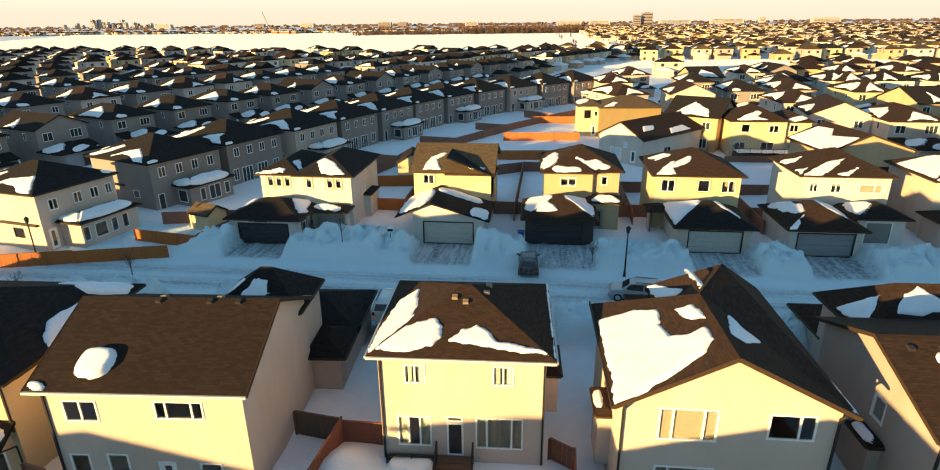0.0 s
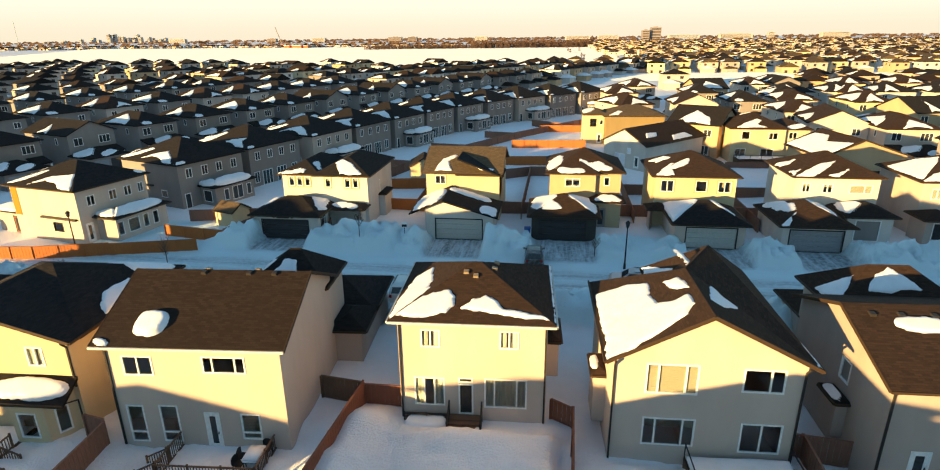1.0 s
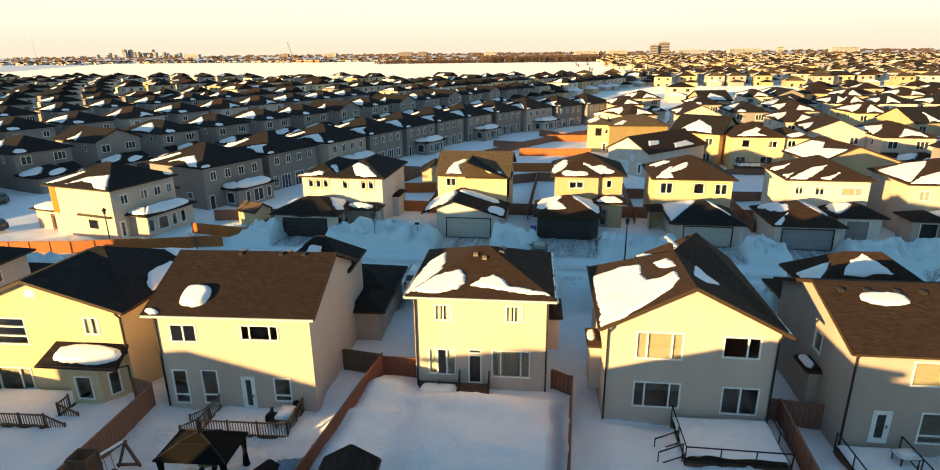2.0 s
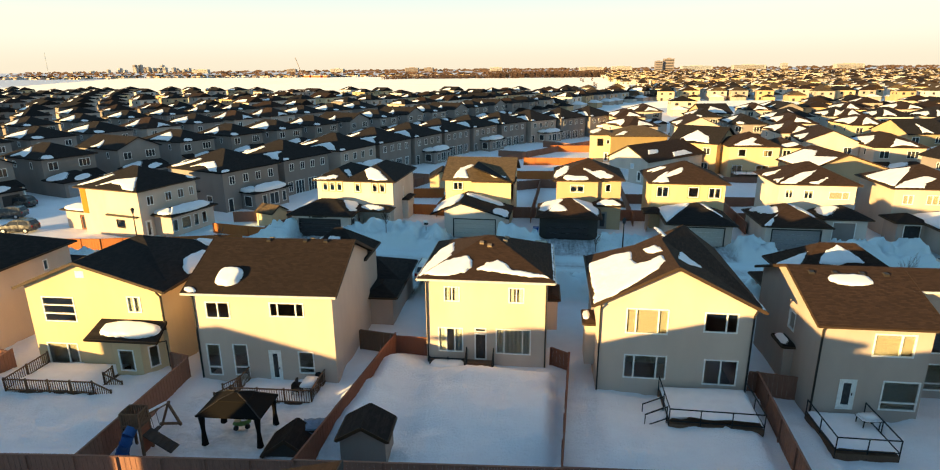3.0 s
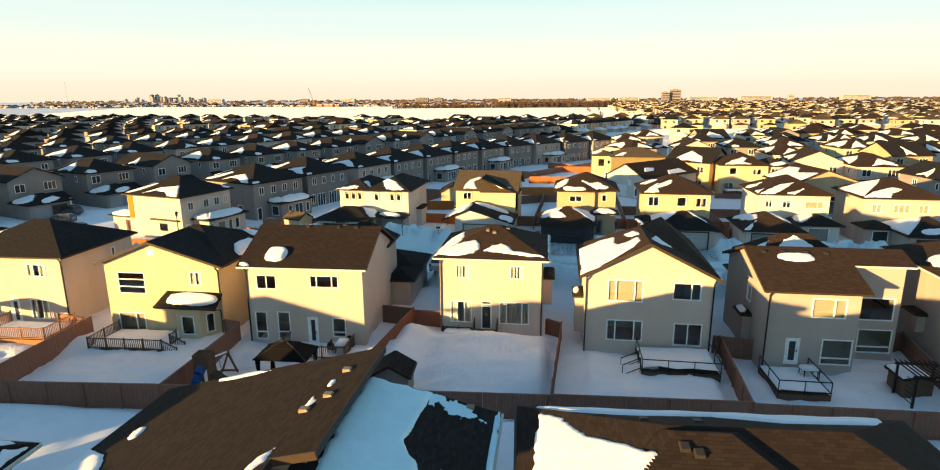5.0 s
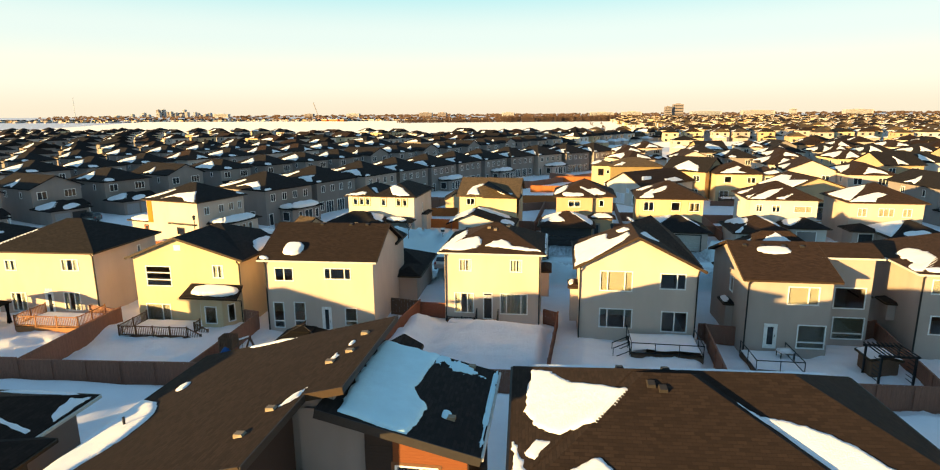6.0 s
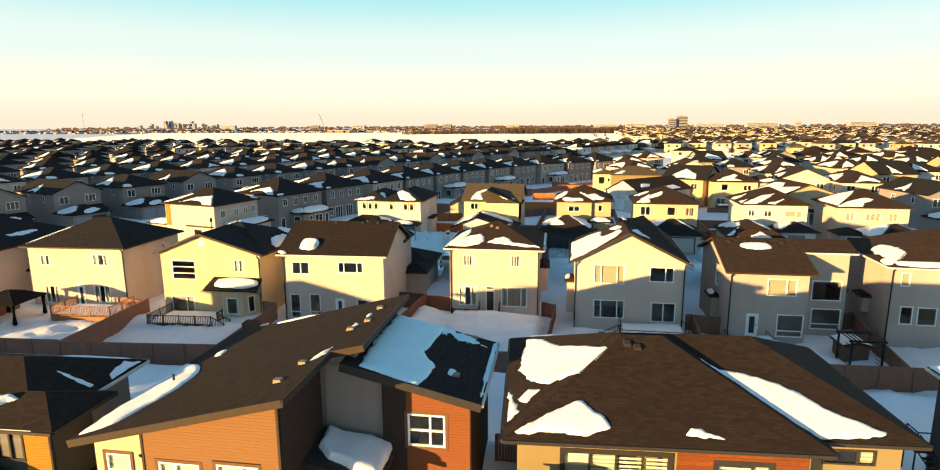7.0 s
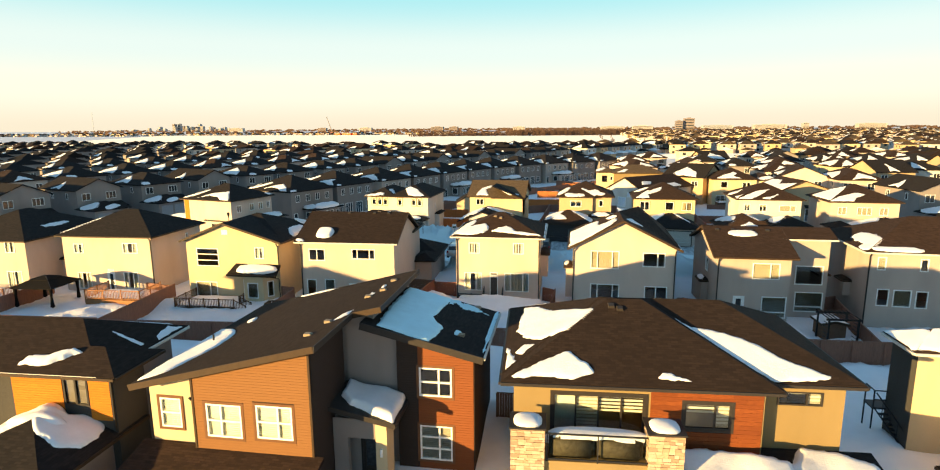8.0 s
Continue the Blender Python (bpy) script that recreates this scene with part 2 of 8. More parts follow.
    for f in ((0, 1, 2, 3), (7, 6, 5, 4), (0, 4, 5, 1), (1, 5, 6, 2), (2, 6, 7, 3), (3, 7, 4, 0)):
        bm.faces.new([v[i] for i in f]).material_index = mi


def tube(bm, p, q, r0, r1, n=8):
    p, q = Vector(p), Vector(q)
    d = (q - p).normalized()
    s = d.cross(Vector((0, 0, 1)) if abs(d.z) < 0.98 else Vector((0, 1, 0))).normalized()
    u = s.cross(d)
    rings = []
    for c, r in ((p, r0), (q, r1)):
        rings.append([bm.verts.new(c + r * (math.cos(6.2832 * i / n) * s + math.sin(6.2832 * i / n) * u)) for i in range(n)])
    for i in range(n):
        bm.faces.new((rings[0][i], rings[0][(i + 1) % n], rings[1][(i + 1) % n], rings[1][i]))
    bm.faces.new(rings[0][::-1])
    bm.faces.new(rings[1])


def solid(bm, top, drop, mi=0, uv=None):
    """A slab under the polygon top, of vertical thickness drop. The top gets slope coordinates for the shingles."""
    t = [bm.verts.new(p) for p in top]
    b = [bm.verts.new((p[0], p[1], p[2] - drop)) for p in top]
    f = bm.faces.new(t)
    f.normal_update()
    if f.normal.z < 0:
        f.normal_flip()
    f.material_index = mi
    lay = bm.loops.layers.uv.verify()
    nrm = f.normal.copy()
    along = Vector((0, 0, 1)).cross(nrm)
    along = along.normalized() if along.length > 1e-4 else Vector((1, 0, 0))
    slope = nrm.cross(along)
    for lp in f.loops:
        lp[lay].uv = (lp.vert.co.dot(along), lp.vert.co.dot(slope))
    bm.faces.new(b).material_index = mi
    k = len(t)
    for i in range(k):
        bm.faces.new((t[i], b[i], b[(i + 1) % k], t[(i + 1) % k])).material_index = mi


# ---- walls with openings ----
def wall_sheet(bm, at, u0, u1, z0, z1, holes, thick=0.18, shell=False):
    """One wall with holes right through it. at(u, z, depth) gives the place."""
    us = sorted({u0, u1, *[h[0] for h in holes], *[h[2] for h in holes]})
    zs = sorted({z0, z1, *[h[1] for h in holes], *[h[3] for h in holes]})
    us = [u for u in us if u0 <= u <= u1]
    zs = [z for z in zs if z0 <= z <= z1]

    def open_at(u, z):
        return any(h[0] < u < h[2] and h[1] < z < h[3] for h in holes)
    for i in range(len(us) - 1):
        for j in range(len(zs) - 1):
            if not open_at((us[i] + us[i + 1]) / 2, (zs[j] + zs[j + 1]) / 2):
                for dep in (0, thick):
                    k0, k1 = (us[i], us[i + 1]) if not (dep and shell) else (max(us[i], u0 + thick), min(us[i + 1], u1 - thick))
                    bm.faces.new([bm.verts.new(at(u, z, dep)) for u, z in ((k0, zs[j]), (k1, zs[j]), (k1, zs[j + 1]), (k0, zs[j + 1]))])
    if shell:
        bm.faces.new([bm.verts.new(p) for p in (at(u0, z1, 0), at(u1, z1, 0), at(u1 - thick, z1, thick), at(u0 + thick, z1, thick))])
    for h in holes:
        c = [(h[0], h[1]), (h[2], h[1]), (h[2], h[3]), (h[0], h[3])]
        for i in range(4):
            a1, b1 = c[i], c[(i + 1) % 4]
            bm.faces.new([bm.verts.new(at(*a1, 0)), bm.verts.new(at(*b1, 0)), bm.verts.new(at(*b1, thick)), bm.verts.new(at(*a1, thick))])


def side_map(side, x0, x1, y0, y1):
    return {"f": lambda u, z, q: (u, y0 + q, z), "b": lambda u, z, q: (u, y1 - q, z),
            "l": lambda u, z, q: (x0 + q, u, z), "r": lambda u, z, q: (x1 - q, u, z)}[side]


def slabs(bm, at, bars, q0, q1, mi=0):
    for u0, z0, u1, z1 in bars:
        v = [bm.verts.new(at(u, z, q)) for q in (q0, q1) for u, z in ((u0, z0), (u1, z0), (u1, z1), (u0, z1))]
        for f in ((0, 1, 2, 3), (7, 6, 5, 4), (0, 4, 5, 1), (1, 5, 6, 2), (2, 6, 7, 3), (3, 7, 4, 0)):
            bm.faces.new([v[i] for i in f]).material_index = mi


def ring(u0, z0, u1, z1, w):
    return [(u0, z0, u1, z0 + w), (u0, z1 - w, u1, z1), (u0, z0 + w, u0 + w, z1 - w), (u1 - w, z0 + w, u1, z1 - w)]


def lights_of(hole, style, w):
    """The panes of a window of that style, as rectangles inside its hole."""
    u0, z0, u1, z1 = hole
    W, H = u1 - u0, z1 - z0
    cu, cz = {"2": ([0.5], []), "3": ([1 / 3, 2 / 3], []), "4": ([0.25, 0.5, 0.75], []), "s": ([0.24, 0.76], []), "o": ([0.66], []), "t": ([], [0.27]),
              "v": ([], [0.5]), "h": ([], [1 / 3, 2 / 3]), "g": ([0.55], [0.5]), "w": ([], [0.27]), "g3": ([0.6], [1 / 3, 2 / 3]), "gl": ([0.42], [0.5]), "gr": ([0.6], [0.5])}.get(style, ([], []))
    us, zs = [u0 + W * c for c in cu], [z0 + H * c for c in cz]
    a1 = [u0 + w] + [v for c in us for v in (c - w / 2, c + w / 2)] + [u1 - w]
    b1 = [z0 + w] + [v for c in zs for v in (c - w / 2, c + w / 2)] + [z1 - w]
    return [(a1[i], b1[j], a1[i + 1], b1[j + 1]) for i in range(0, len(a1), 2) for j in range(0, len(b1), 2)]


def lattice(bm, at, outer, holes, q0, q1):
    """A flat frame of one piece: the rectangle outer with holes right through."""
    n = len(bm.verts)
    wall_sheet(bm, lambda u, z, q: at(u, z, q0 + q), outer[0], outer[2], outer[1], outer[3], list(holes) + [], q1 - q0)
    u0, z0, u1, z1 = outer
    c = [(u0, z0), (u1, z0), (u1, z1), (u0, z1)]
    us = sorted({u0, u1, *[h[0] for h in holes], *[h[2] for h in holes]})
    zs = sorted({z0, z1, *[h[1] for h in holes], *[h[3] for h in holes]})
    for seq, fixed, flip in ((us, z0, 0), (us, z1, 0), (zs, u0, 1), (zs, u1, 1)):
        for i in range(len(seq) - 1):
            p, r2 = ((seq[i], fixed), (seq[i + 1], fixed)) if not flip else ((fixed, seq[i]), (fixed, seq[i + 1]))
            bm.faces.new([bm.verts.new(at(*p, q0)), bm.verts.new(at(*r2, q0)), bm.verts.new(at(*r2, q1)), bm.verts.new(at(*p, q1))])
    bmesh.ops.remove_doubles(bm, verts=bm.verts[:], dist=0.0008)
    bmesh.ops.recalc_face_normals(bm, faces=bm.faces[:])


def window(parent, at, hole, style="2", frame=None, behind="", casing=None, w=0.09):
    """A window in its hole: frame with mullions, glass, and what hangs behind the glass."""
    frame = frame or TRIM
    u0, z0, u1, z1 = hole
    bm = bmesh.new()
    lattice(bm, at, hole, lights_of(hole, style, w), -0.03, 0.07)
    win = part("window", bm, frame, parent)
    for k, (a1, b1, c1, d1) in enumerate(lights_of(hole, style, w)):
        bm = bmesh.new()
        slabs(bm, at, [(a1 - 0.01, b1 - 0.01, c1 + 0.01, d1 + 0.01)], 0.028, 0.036)
        front = Vector(at((a1 + c1) / 2, (b1 + d1) / 2, 0.028))
        for f in bm.faces:
            f.material_index = 0 if (f.calc_center_median() - front).length < 0.003 else 1
        pane = part("pane", bm, [GLASS, CLEAR], win)
        pane.visible_shadow = False
    if casing:
        bm = bmesh.new()
        lattice(bm, at, (u0 - 0.13, z0 - 0.13, u1 + 0.13, z1 + 0.13), [hole], -0.045, 0.0)
        part("casing", bm, casing, win)
    if behind == "curtain":
        for s0, s1 in ((0.02, 0.36), (0.62, 0.98)):
            drape(win, at, u0 + (u1 - u0) * s0, u0 + (u1 - u0) * s1, z0, z1)
    elif behind == "drape":
        drape(win, at, u0, u1, z0, z1)
    elif behind == "zebra":
        for k, (a1, b1, c1, d1) in enumerate(lights_of(hole, style, w)):
            drop = (1.0, 0.95, 0.42, 0.36)[k % 4] if len(lights_of(hole, style, w)) > 2 else (0.45, 0.9)[k % 2]
            if drop > 0.8:
                bm = bmesh.new()
                slabs(bm, at, [(a1, z1 - (z1 - z0) * drop, c1, z1 - 0.03)], 0.08, 0.084)
                part("blind", bm, CURTAIN if k == 0 else BLIND, win)
            zz = z1 - 0.03
            while zz - 0.1 > z1 - (z1 - z0) * drop:
                bm = bmesh.new()
                slabs(bm, at, [(a1, zz - 0.095, c1, zz)], 0.07, 0.075)
                part("blind_band", bm, WHITE_BLIND, win)
                zz -= 0.165
    elif behind in ("blind", "half", "white"):
        bm = bmesh.new()
        b0 = z0 + (z1 - z0) * 0.62 if behind == "half" else z0
        n, zz = max(2, int((z1 - b0) / 0.1)), z1 - 0.02
        pts = []
        for k in range(n):
            pts += [(zz, 0.075), (zz - 0.085, 0.09)]
            zz -= 0.1
        prev = None
        for zc, q in pts:
            c = (bm.verts.new(at(u0 + 0.05, zc, q)), bm.verts.new(at(u1 - 0.05, zc, q)))
            if prev:
                bm.faces.new((prev[0], prev[1], c[1], c[0]))
            prev = c
        part("blind", bm, WHITE_BLIND if behind == "white" else BLIND, win)
    return win


def drape(win, at, u0, u1, z0, z1):
    bm = bmesh.new()
    n = max(4, int((u1 - u0) / 0.07))
    prev = None
    for i in range(n + 1):
        u = u0 + (u1 - u0) * i / n
        q = 0.105 + 0.025 * math.sin(i * 1.57)
        c = (bm.verts.new(at(u, z0 + 0.02, q)), bm.verts.new(at(u, z1 - 0.02, q)))
        if prev:
            bm.faces.new((prev[0], c[0], c[1], prev[1]))
        prev = c
    part("curtain", bm, CURTAIN, win)


def house_door(parent, at, hole, leaf=None, frame=None, light=True):
    u0, z0, u1, z1 = hole
    bm = bmesh.new()
    lattice(bm, at, hole, [(u0 + 0.1, z0 + 0.1, u1 - 0.1, z1 - 0.1)], -0.03, 0.09)
    d = part("door", bm, frame or TRIM, parent)
    bm = bmesh.new()
    if light:
        lattice(bm, at, (u0 + 0.1, z0 + 0.1, u1 - 0.1, z1 - 0.1), [(u0 + 0.26, z0 + 0.3, u1 - 0.26, z1 - 0.26)], 0.0, 0.05)
    else:
        lattice(bm, at, (u0 + 0.1, z0 + 0.1, u1 - 0.1, z1 - 0.1), [], 0.03, 0.07)
    part("leaf", bm, leaf or TRIM, d)
    if light:
        bm = bmesh.new()
        slabs(bm, at, [(u0 + 0.2, z0 + 0.2, u1 - 0.2, z1 - 0.2)], 0.022, 0.032)
        part("pane", bm, DARK_GLASS, d)
    bm = bmesh.new()
    slabs(bm, at, [(u1 - 0.2, z0 + 0.95, u1 - 0.16, z0 + 1.1)], -0.06, 0.0)
    part("handle", bm, BLACK, d)
    return d


def garage_door(parent, at, hole, leaf, frame):
    u0, z0, u1, z1 = hole
    bm = bmesh.new()
    lattice(bm, at, (u0 - 0.12, z0 - 0.05, u1 + 0.12, z1 + 0.12), [(u0, z0, u1, z1)], -0.03, 0.1)
    g = part("garage_door", bm, frame, parent)
    for k in range(4):
        e, f = z0 + k * (z1 - z0) / 4, z0 + (k + 1) * (z1 - z0) / 4
        bm = bmesh.new()
        slabs(bm, at, [(u0, e + 0.012, u1, f - 0.012)], 0.10, 0.14)
        part("panel", bm, leaf, g)
    return g


class Volume:
    """A block of a house with its roof. roof: hip, gx (ridge along x), gy (ridge along y), sx (rises to +x), flat."""

    def __init__(self, root, x0, x1, y0, y1, z0, e, roof, pitch, mat, rmat, o=0.45, openings=None, fascia=None, apex=None,
                 sides="fblr", name="wall", plain_windows=False, gutter=None, own_roof=False):
        self.r, self.x0, self.x1, self.y0, self.y1, self.e, self.p, self.o, self.roof = root, x0, x1, y0, y1, e, pitch, o, roof
        openings = openings or {}
        fascia = fascia or FASCIA
        mid = apex if apex is not None else (x0 + x1) / 2
        self.mid, self.gutter, self.own_roof = mid, gutter or fascia, own_roof
        bm = bmesh.new()
        t = 0.18
        for s in sides:
            at = side_map(s, x0, x1, y0, y1)
            lo, hi = (x0, x1) if s in "fb" else (y0, y1)
            hs = [] if plain_windows else [w[:4] for w in openings.get(s, [])]
            wall_sheet(bm, at, lo, hi, z0, e, hs, t, True)
        # gables
        if roof == "gy":
            for y, dy in ((y0, t), (y1 - t, t))[:1 if own_roof else 2]:
                self.prism_y(bm, [(x0, e), (x1, e), (mid, e + pitch * (mid - x0))], y, y + dy)
        elif roof == "gx":
            m2 = (y0 + y1) / 2
            for x in (x0, x1 - t):
                self.prism_x(bm, [(y0, e), (y1, e), (m2, e + pitch * (y1 - y0) / 2)], x, x + t)
        elif roof == "sx":
            hgt = pitch * (x1 - x0)
            for y in (y0, y1 - t):
                self.prism_y(bm, [(x0, e), (x1, e), (x1, e + hgt)], y, y + t)
            box(bm, x1 - t, x1, y0 + t, y1 - t, e, e + hgt)
        elif roof == "sxd":
            hgt = pitch * (x1 - x0)
            for y in (y0, y1 - t):
                self.prism_y(bm, [(x0, e), (x1, e), (x0, e + hgt)], y, y + t)
            box(bm, x0, x0 + t, y0 + t, y1 - t, e, e + hgt)
        bmesh.ops.remove_doubles(bm, verts=bm.verts[:], dist=0.0008)
        bmesh.ops.recalc_face_normals(bm, faces=bm.faces[:])
        self.wall = part(name, bm, mat, root)
        self.plain = plain_windows
        self.build_roof(rmat, fascia)
        for s, ws in openings.items():
            at = side_map(s, x0, x1, y0, y1)
            for w in ws:
                self.opening(at, w)

    def prism_y(self, bm, tri, ya, yb):
        v = [[bm.verts.new((x, y, z)) for x, z in tri] for y in (ya, yb)]
        bm.faces.new(v[0]), bm.faces.new(v[1][::-1])
        for i in range(len(tri)):
            j = (i + 1) % len(tri)
            bm.faces.new((v[0][i], v[0][j], v[1][j], v[1][i]))

    def prism_x(self, bm, tri, xa, xb):
        v = [[bm.verts.new((x, y, z)) for y, z in tri] for x in (xa, xb)]
        bm.faces.new(v[0]), bm.faces.new(v[1][::-1])
        for i in range(len(tri)):
            j = (i + 1) % len(tri)
            bm.faces.new((v[0][i], v[0][j], v[1][j], v[1][i]))

    def opening(self, at, w):
        hole, style = w[:4], w[4]
        opt = w[5] if len(w) > 5 else {}
        if style == "door":
            house_door(self.r, at, hole, **opt)
        elif style == "garage":
            garage_door(self.r, at, hole, **opt)
        elif self.plain:
            u0, z0, u1, z1 = hole
            bm = bmesh.new()
            ls = lights_of(hole, style, 0.08)
            lattice(bm, at, hole, ls, -0.05, 0.01)
            for a1, b1, c1, d1 in ls:
                f = bm.faces.new([bm.verts.new(at(*p, -0.02)) for p in ((a1, b1), (c1, b1), (c1, d1), (a1, d1))])
                f.material_index = 1
            part("window", bm, [opt.get("frame", TRIM), DARK_GLASS], self.r)
        else:
            window(self.r, at, hole, style, **opt)

    def faces(self):
        """name -> (origin at the eave, unit along it, unit up the slope, length, slope length, hipped)"""
        x0, x1, y0, y1, e, p, o = self.x0 - self.o, self.x1 + self.o, self.y0 - self.o, self.y1 + self.o, self.e, self.p, self.o
        ez = e - p * o + 0.16
        c = 1 / math.sqrt(1 + p * p)
        V = Vector
        run = min(x1 - x0, y1 - y0) / 2
        if self.roof == "hip":
            return {"f": (V((x0, y0, ez)), V((1, 0, 0)), V((0, c, p * c)), x1 - x0, run / c, True),
                    "b": (V((x1, y1, ez)), V((-1, 0, 0)), V((0, -c, p * c)), x1 - x0, run / c, True),
                    "l": (V((x0, y1, ez)), V((0, -1, 0)), V((c, 0, p * c)), y1 - y0, run / c, True),
                    "r": (V((x1, y0, ez)), V((0, 1, 0)), V((-c, 0, p * c)), y1 - y0, run / c, True)}
        if self.roof == "gx":
            return {"f": (V((x0, y0, ez)), V((1, 0, 0)), V((0, c, p * c)), x1 - x0, (y1 - y0) / 2 / c, False),
                    "b": (V((x1, y1, ez)), V((-1, 0, 0)), V((0, -c, p * c)), x1 - x0, (y1 - y0) / 2 / c, False)}
        if self.roof == "gy":
            pr = p * (self.mid - self.x0) / (self.x1 - self.mid)
            cr = 1 / math.sqrt(1 + pr * pr)
            return {"l": (V((x0, y1, ez)), V((0, -1, 0)), V((c, 0, p * c)), y1 - y0, (self.mid - x0) / c, False),
                    "r": (V((x1, y0, e - pr * o + 0.16)), V((0, 1, 0)), V((-cr, 0, pr * cr)), y1 - y0, (x1 - self.mid) / cr, False)}
        if self.roof == "sx":
            return {"l": (V((x0, y1, ez)), V((0, -1, 0)), V((c, 0, p * c)), y1 - y0, (x1 - x0) / c, False)}
        if self.roof == "sxd":
            return {"r": (V((x1, y0, ez)), V((0, 1, 0)), V((-c, 0, p * c)), y1 - y0, (x1 - x0) / c, False)}
        return {}

    def build_roof(self, rmat, fascia):
        if self.roof == "none":
            return
        bm = bmesh.new()
        drop = 0.16
        tops = []
        for key, (O, U, Vv, L, S, hipped) in self.faces().items():
            if hipped:
                run = S * math.sqrt(Vv.x ** 2 + Vv.y ** 2)
                poly = [O, O + U * L]
                if L - 2 * run > 0.05:
                    poly += [O + U * (L - run) + Vv * S, O + U * run + Vv * S]
                else:
                    poly += [O + U * (L / 2) + Vv * S]
            else:
                poly = [O, O + U * L, O + U * L + Vv * S, O + Vv * S]
            solid(bm, poly, drop)
            tops.append((O, U, Vv, L))
        bmesh.ops.remove_doubles(bm, verts=bm.verts[:], dist=0.002)
        if self.own_roof:
            bm.free()
        else:
            self.roof_ob = part("roof", bm, rmat, self.r)
        if self.plain:
            return
        for O, U, Vv, L in tops:
            out = -Vector((Vv.x, Vv.y, 0)).normalized()
            p = O + Vector((0, 0, -0.10)) + out * 0.05
            bm = bmesh.new()
            beam(bm, p, p + U * L, 0.1, 0.13)
            part("gutter", bm, self.gutter, self.r)
        for key, (O, U, Vv, L, S, hipped) in self.faces().items():
            if not hipped:
                for k, s in ((0, -1), (L, 1)):
                    if self.own_roof and (k == 0) == (key == "l"):
                        continue
                    q = O + U * (k + s * 0.015) + Vector((0, 0, -0.09))
                    bm = bmesh.new()
                    beam(bm, q, q + Vv * S, 0.035, 0.2)
                    part("bargeboard", bm, fascia, self.r)

    def snow(self, face, blobs, thick=0.16, step=0.2, seed=1, rough=0.45):
        thick = thick * 0.5 if thick < 0.3 else thick * 0.8
        O, U, Vv, L, S, hipped = self.faces()[face]
        for k, blob in enumerate(blobs):
            snow_patch(self.r, O, U, Vv, L, S, hipped, [blob], thick, step, seed + 0.37 * k, rough)


def inside(poly, x, y):
    """Distance to the outline of a patch, positive within it."""
    d = np.full(x.shape, 1e9)
    odd = np.zeros(x.shape, bool)
    for (x0, y0), (x1, y1) in zip(poly, poly[1:] + poly[:1]):
        ex, ey = x1 - x0, y1 - y0
        t = np.clip(((x - x0) * ex + (y - y0) * ey) / (ex * ex + ey * ey + 1e-9), 0, 1)
        d = np.minimum(d, np.hypot(x - x0 - t * ex, y - y0 - t * ey))
        if abs(ey) > 1e-9:
            odd ^= ((y0 > y) != (y1 > y)) & (x < x0 + (y - y0) * ex / ey)
    return np.where(odd, d, -d)


def snow_patch(parent, O, U, Vv, L, S, hipped, blobs, thick, step, seed, rough, mat=None):
    """Snow left lying on a slope. blobs: centre along, centre up, half length, half height, turn in degrees."""
    N = U.cross(Vv)
    run = math.sqrt(Vv.x ** 2 + Vv.y ** 2)
    us = np.arange(-0.0, L + step, step)
    vs = np.arange(-0.0, S + step, step)
    uu, vv = np.meshgrid(np.clip(us, 0, L), np.clip(vs, 0, S), indexing="ij")
    m = np.full(uu.shape, -9.0)
    for blob in blobs:
        if isinstance(blob, list):
            m = np.maximum(m, 2.6 * inside(blob, uu, vv))
            continue
        cu, cv, ru, rv, ang = blob
        ca, sa = math.cos(radians(ang)), math.sin(radians(ang))
        du, dv = uu - cu, vv - cv
        a1, b1 = (du * ca + dv * sa) / ru, (-du * sa + dv * ca) / rv
        m = np.maximum(m, 1 - (np.abs(a1) ** 2.6 + np.abs(b1) ** 2.6))
    nz = (value_noise(uu * 1.3 + seed * 13.1, vv * 1.3 + seed * 7.7) - 0.5) + 0.8 * (value_noise(uu * 3.1 + seed, vv * 3.1) - 0.5) + 0.5 * (value_noise(uu * 9.1, vv * 9.1 + seed) - 0.5)
    m = m + nz * rough * 2
    edge = np.minimum(np.minimum(vv + 0.1, S - vv + 0.05), np.minimum(uu + 0.05, L - uu + 0.05))
    if hipped:
        edge = np.minimum(edge, np.minimum(uu - vv * run, L - vv * run - uu) + 0.02)
    m = np.minimum(m, edge * 4)
    h = np.where(m > 0, thick * (1 - np.exp(-5 * np.clip(m, 0, 3))), np.maximum(m * 5 * thick, -0.12))
    h = h * (0.8 + 0.4 * value_noise(uu * 0.9 + 5, vv * 0.9 + seed))
    bm = bmesh.new()
    keep = {}
    nu, nv = uu.shape

    def vert(i, j):
        if (i, j) not in keep:
            keep[i, j] = bm.verts.new(O + U * float(uu[i, j]) + Vv * float(vv[i, j]) + N * float(h[i, j] + 0.004))
        return keep[i, j]
    for i in range(nu - 1):
        for j in range(nv - 1):
            if m[i:i + 2, j:j + 2].max() > 0:
                bm.faces.new((vert(i, j), vert(i + 1, j), vert(i + 1, j + 1), vert(i, j + 1))).smooth = True
    return part("snow_patch", bm, mat or SNOW, parent, "leftover white snow patch")


def value_noise(x, y):
    xi, yi = np.floor(x), np.floor(y)
    fx, fy = x - xi, y - yi
    fx, fy = fx * fx * (3 - 2 * fx), fy * fy * (3 - 2 * fy)

    def hsh(i, j):
        q = np.sin(i * 127.1 + j * 311.7) * 43758.5453
        return q - np.floor(q)
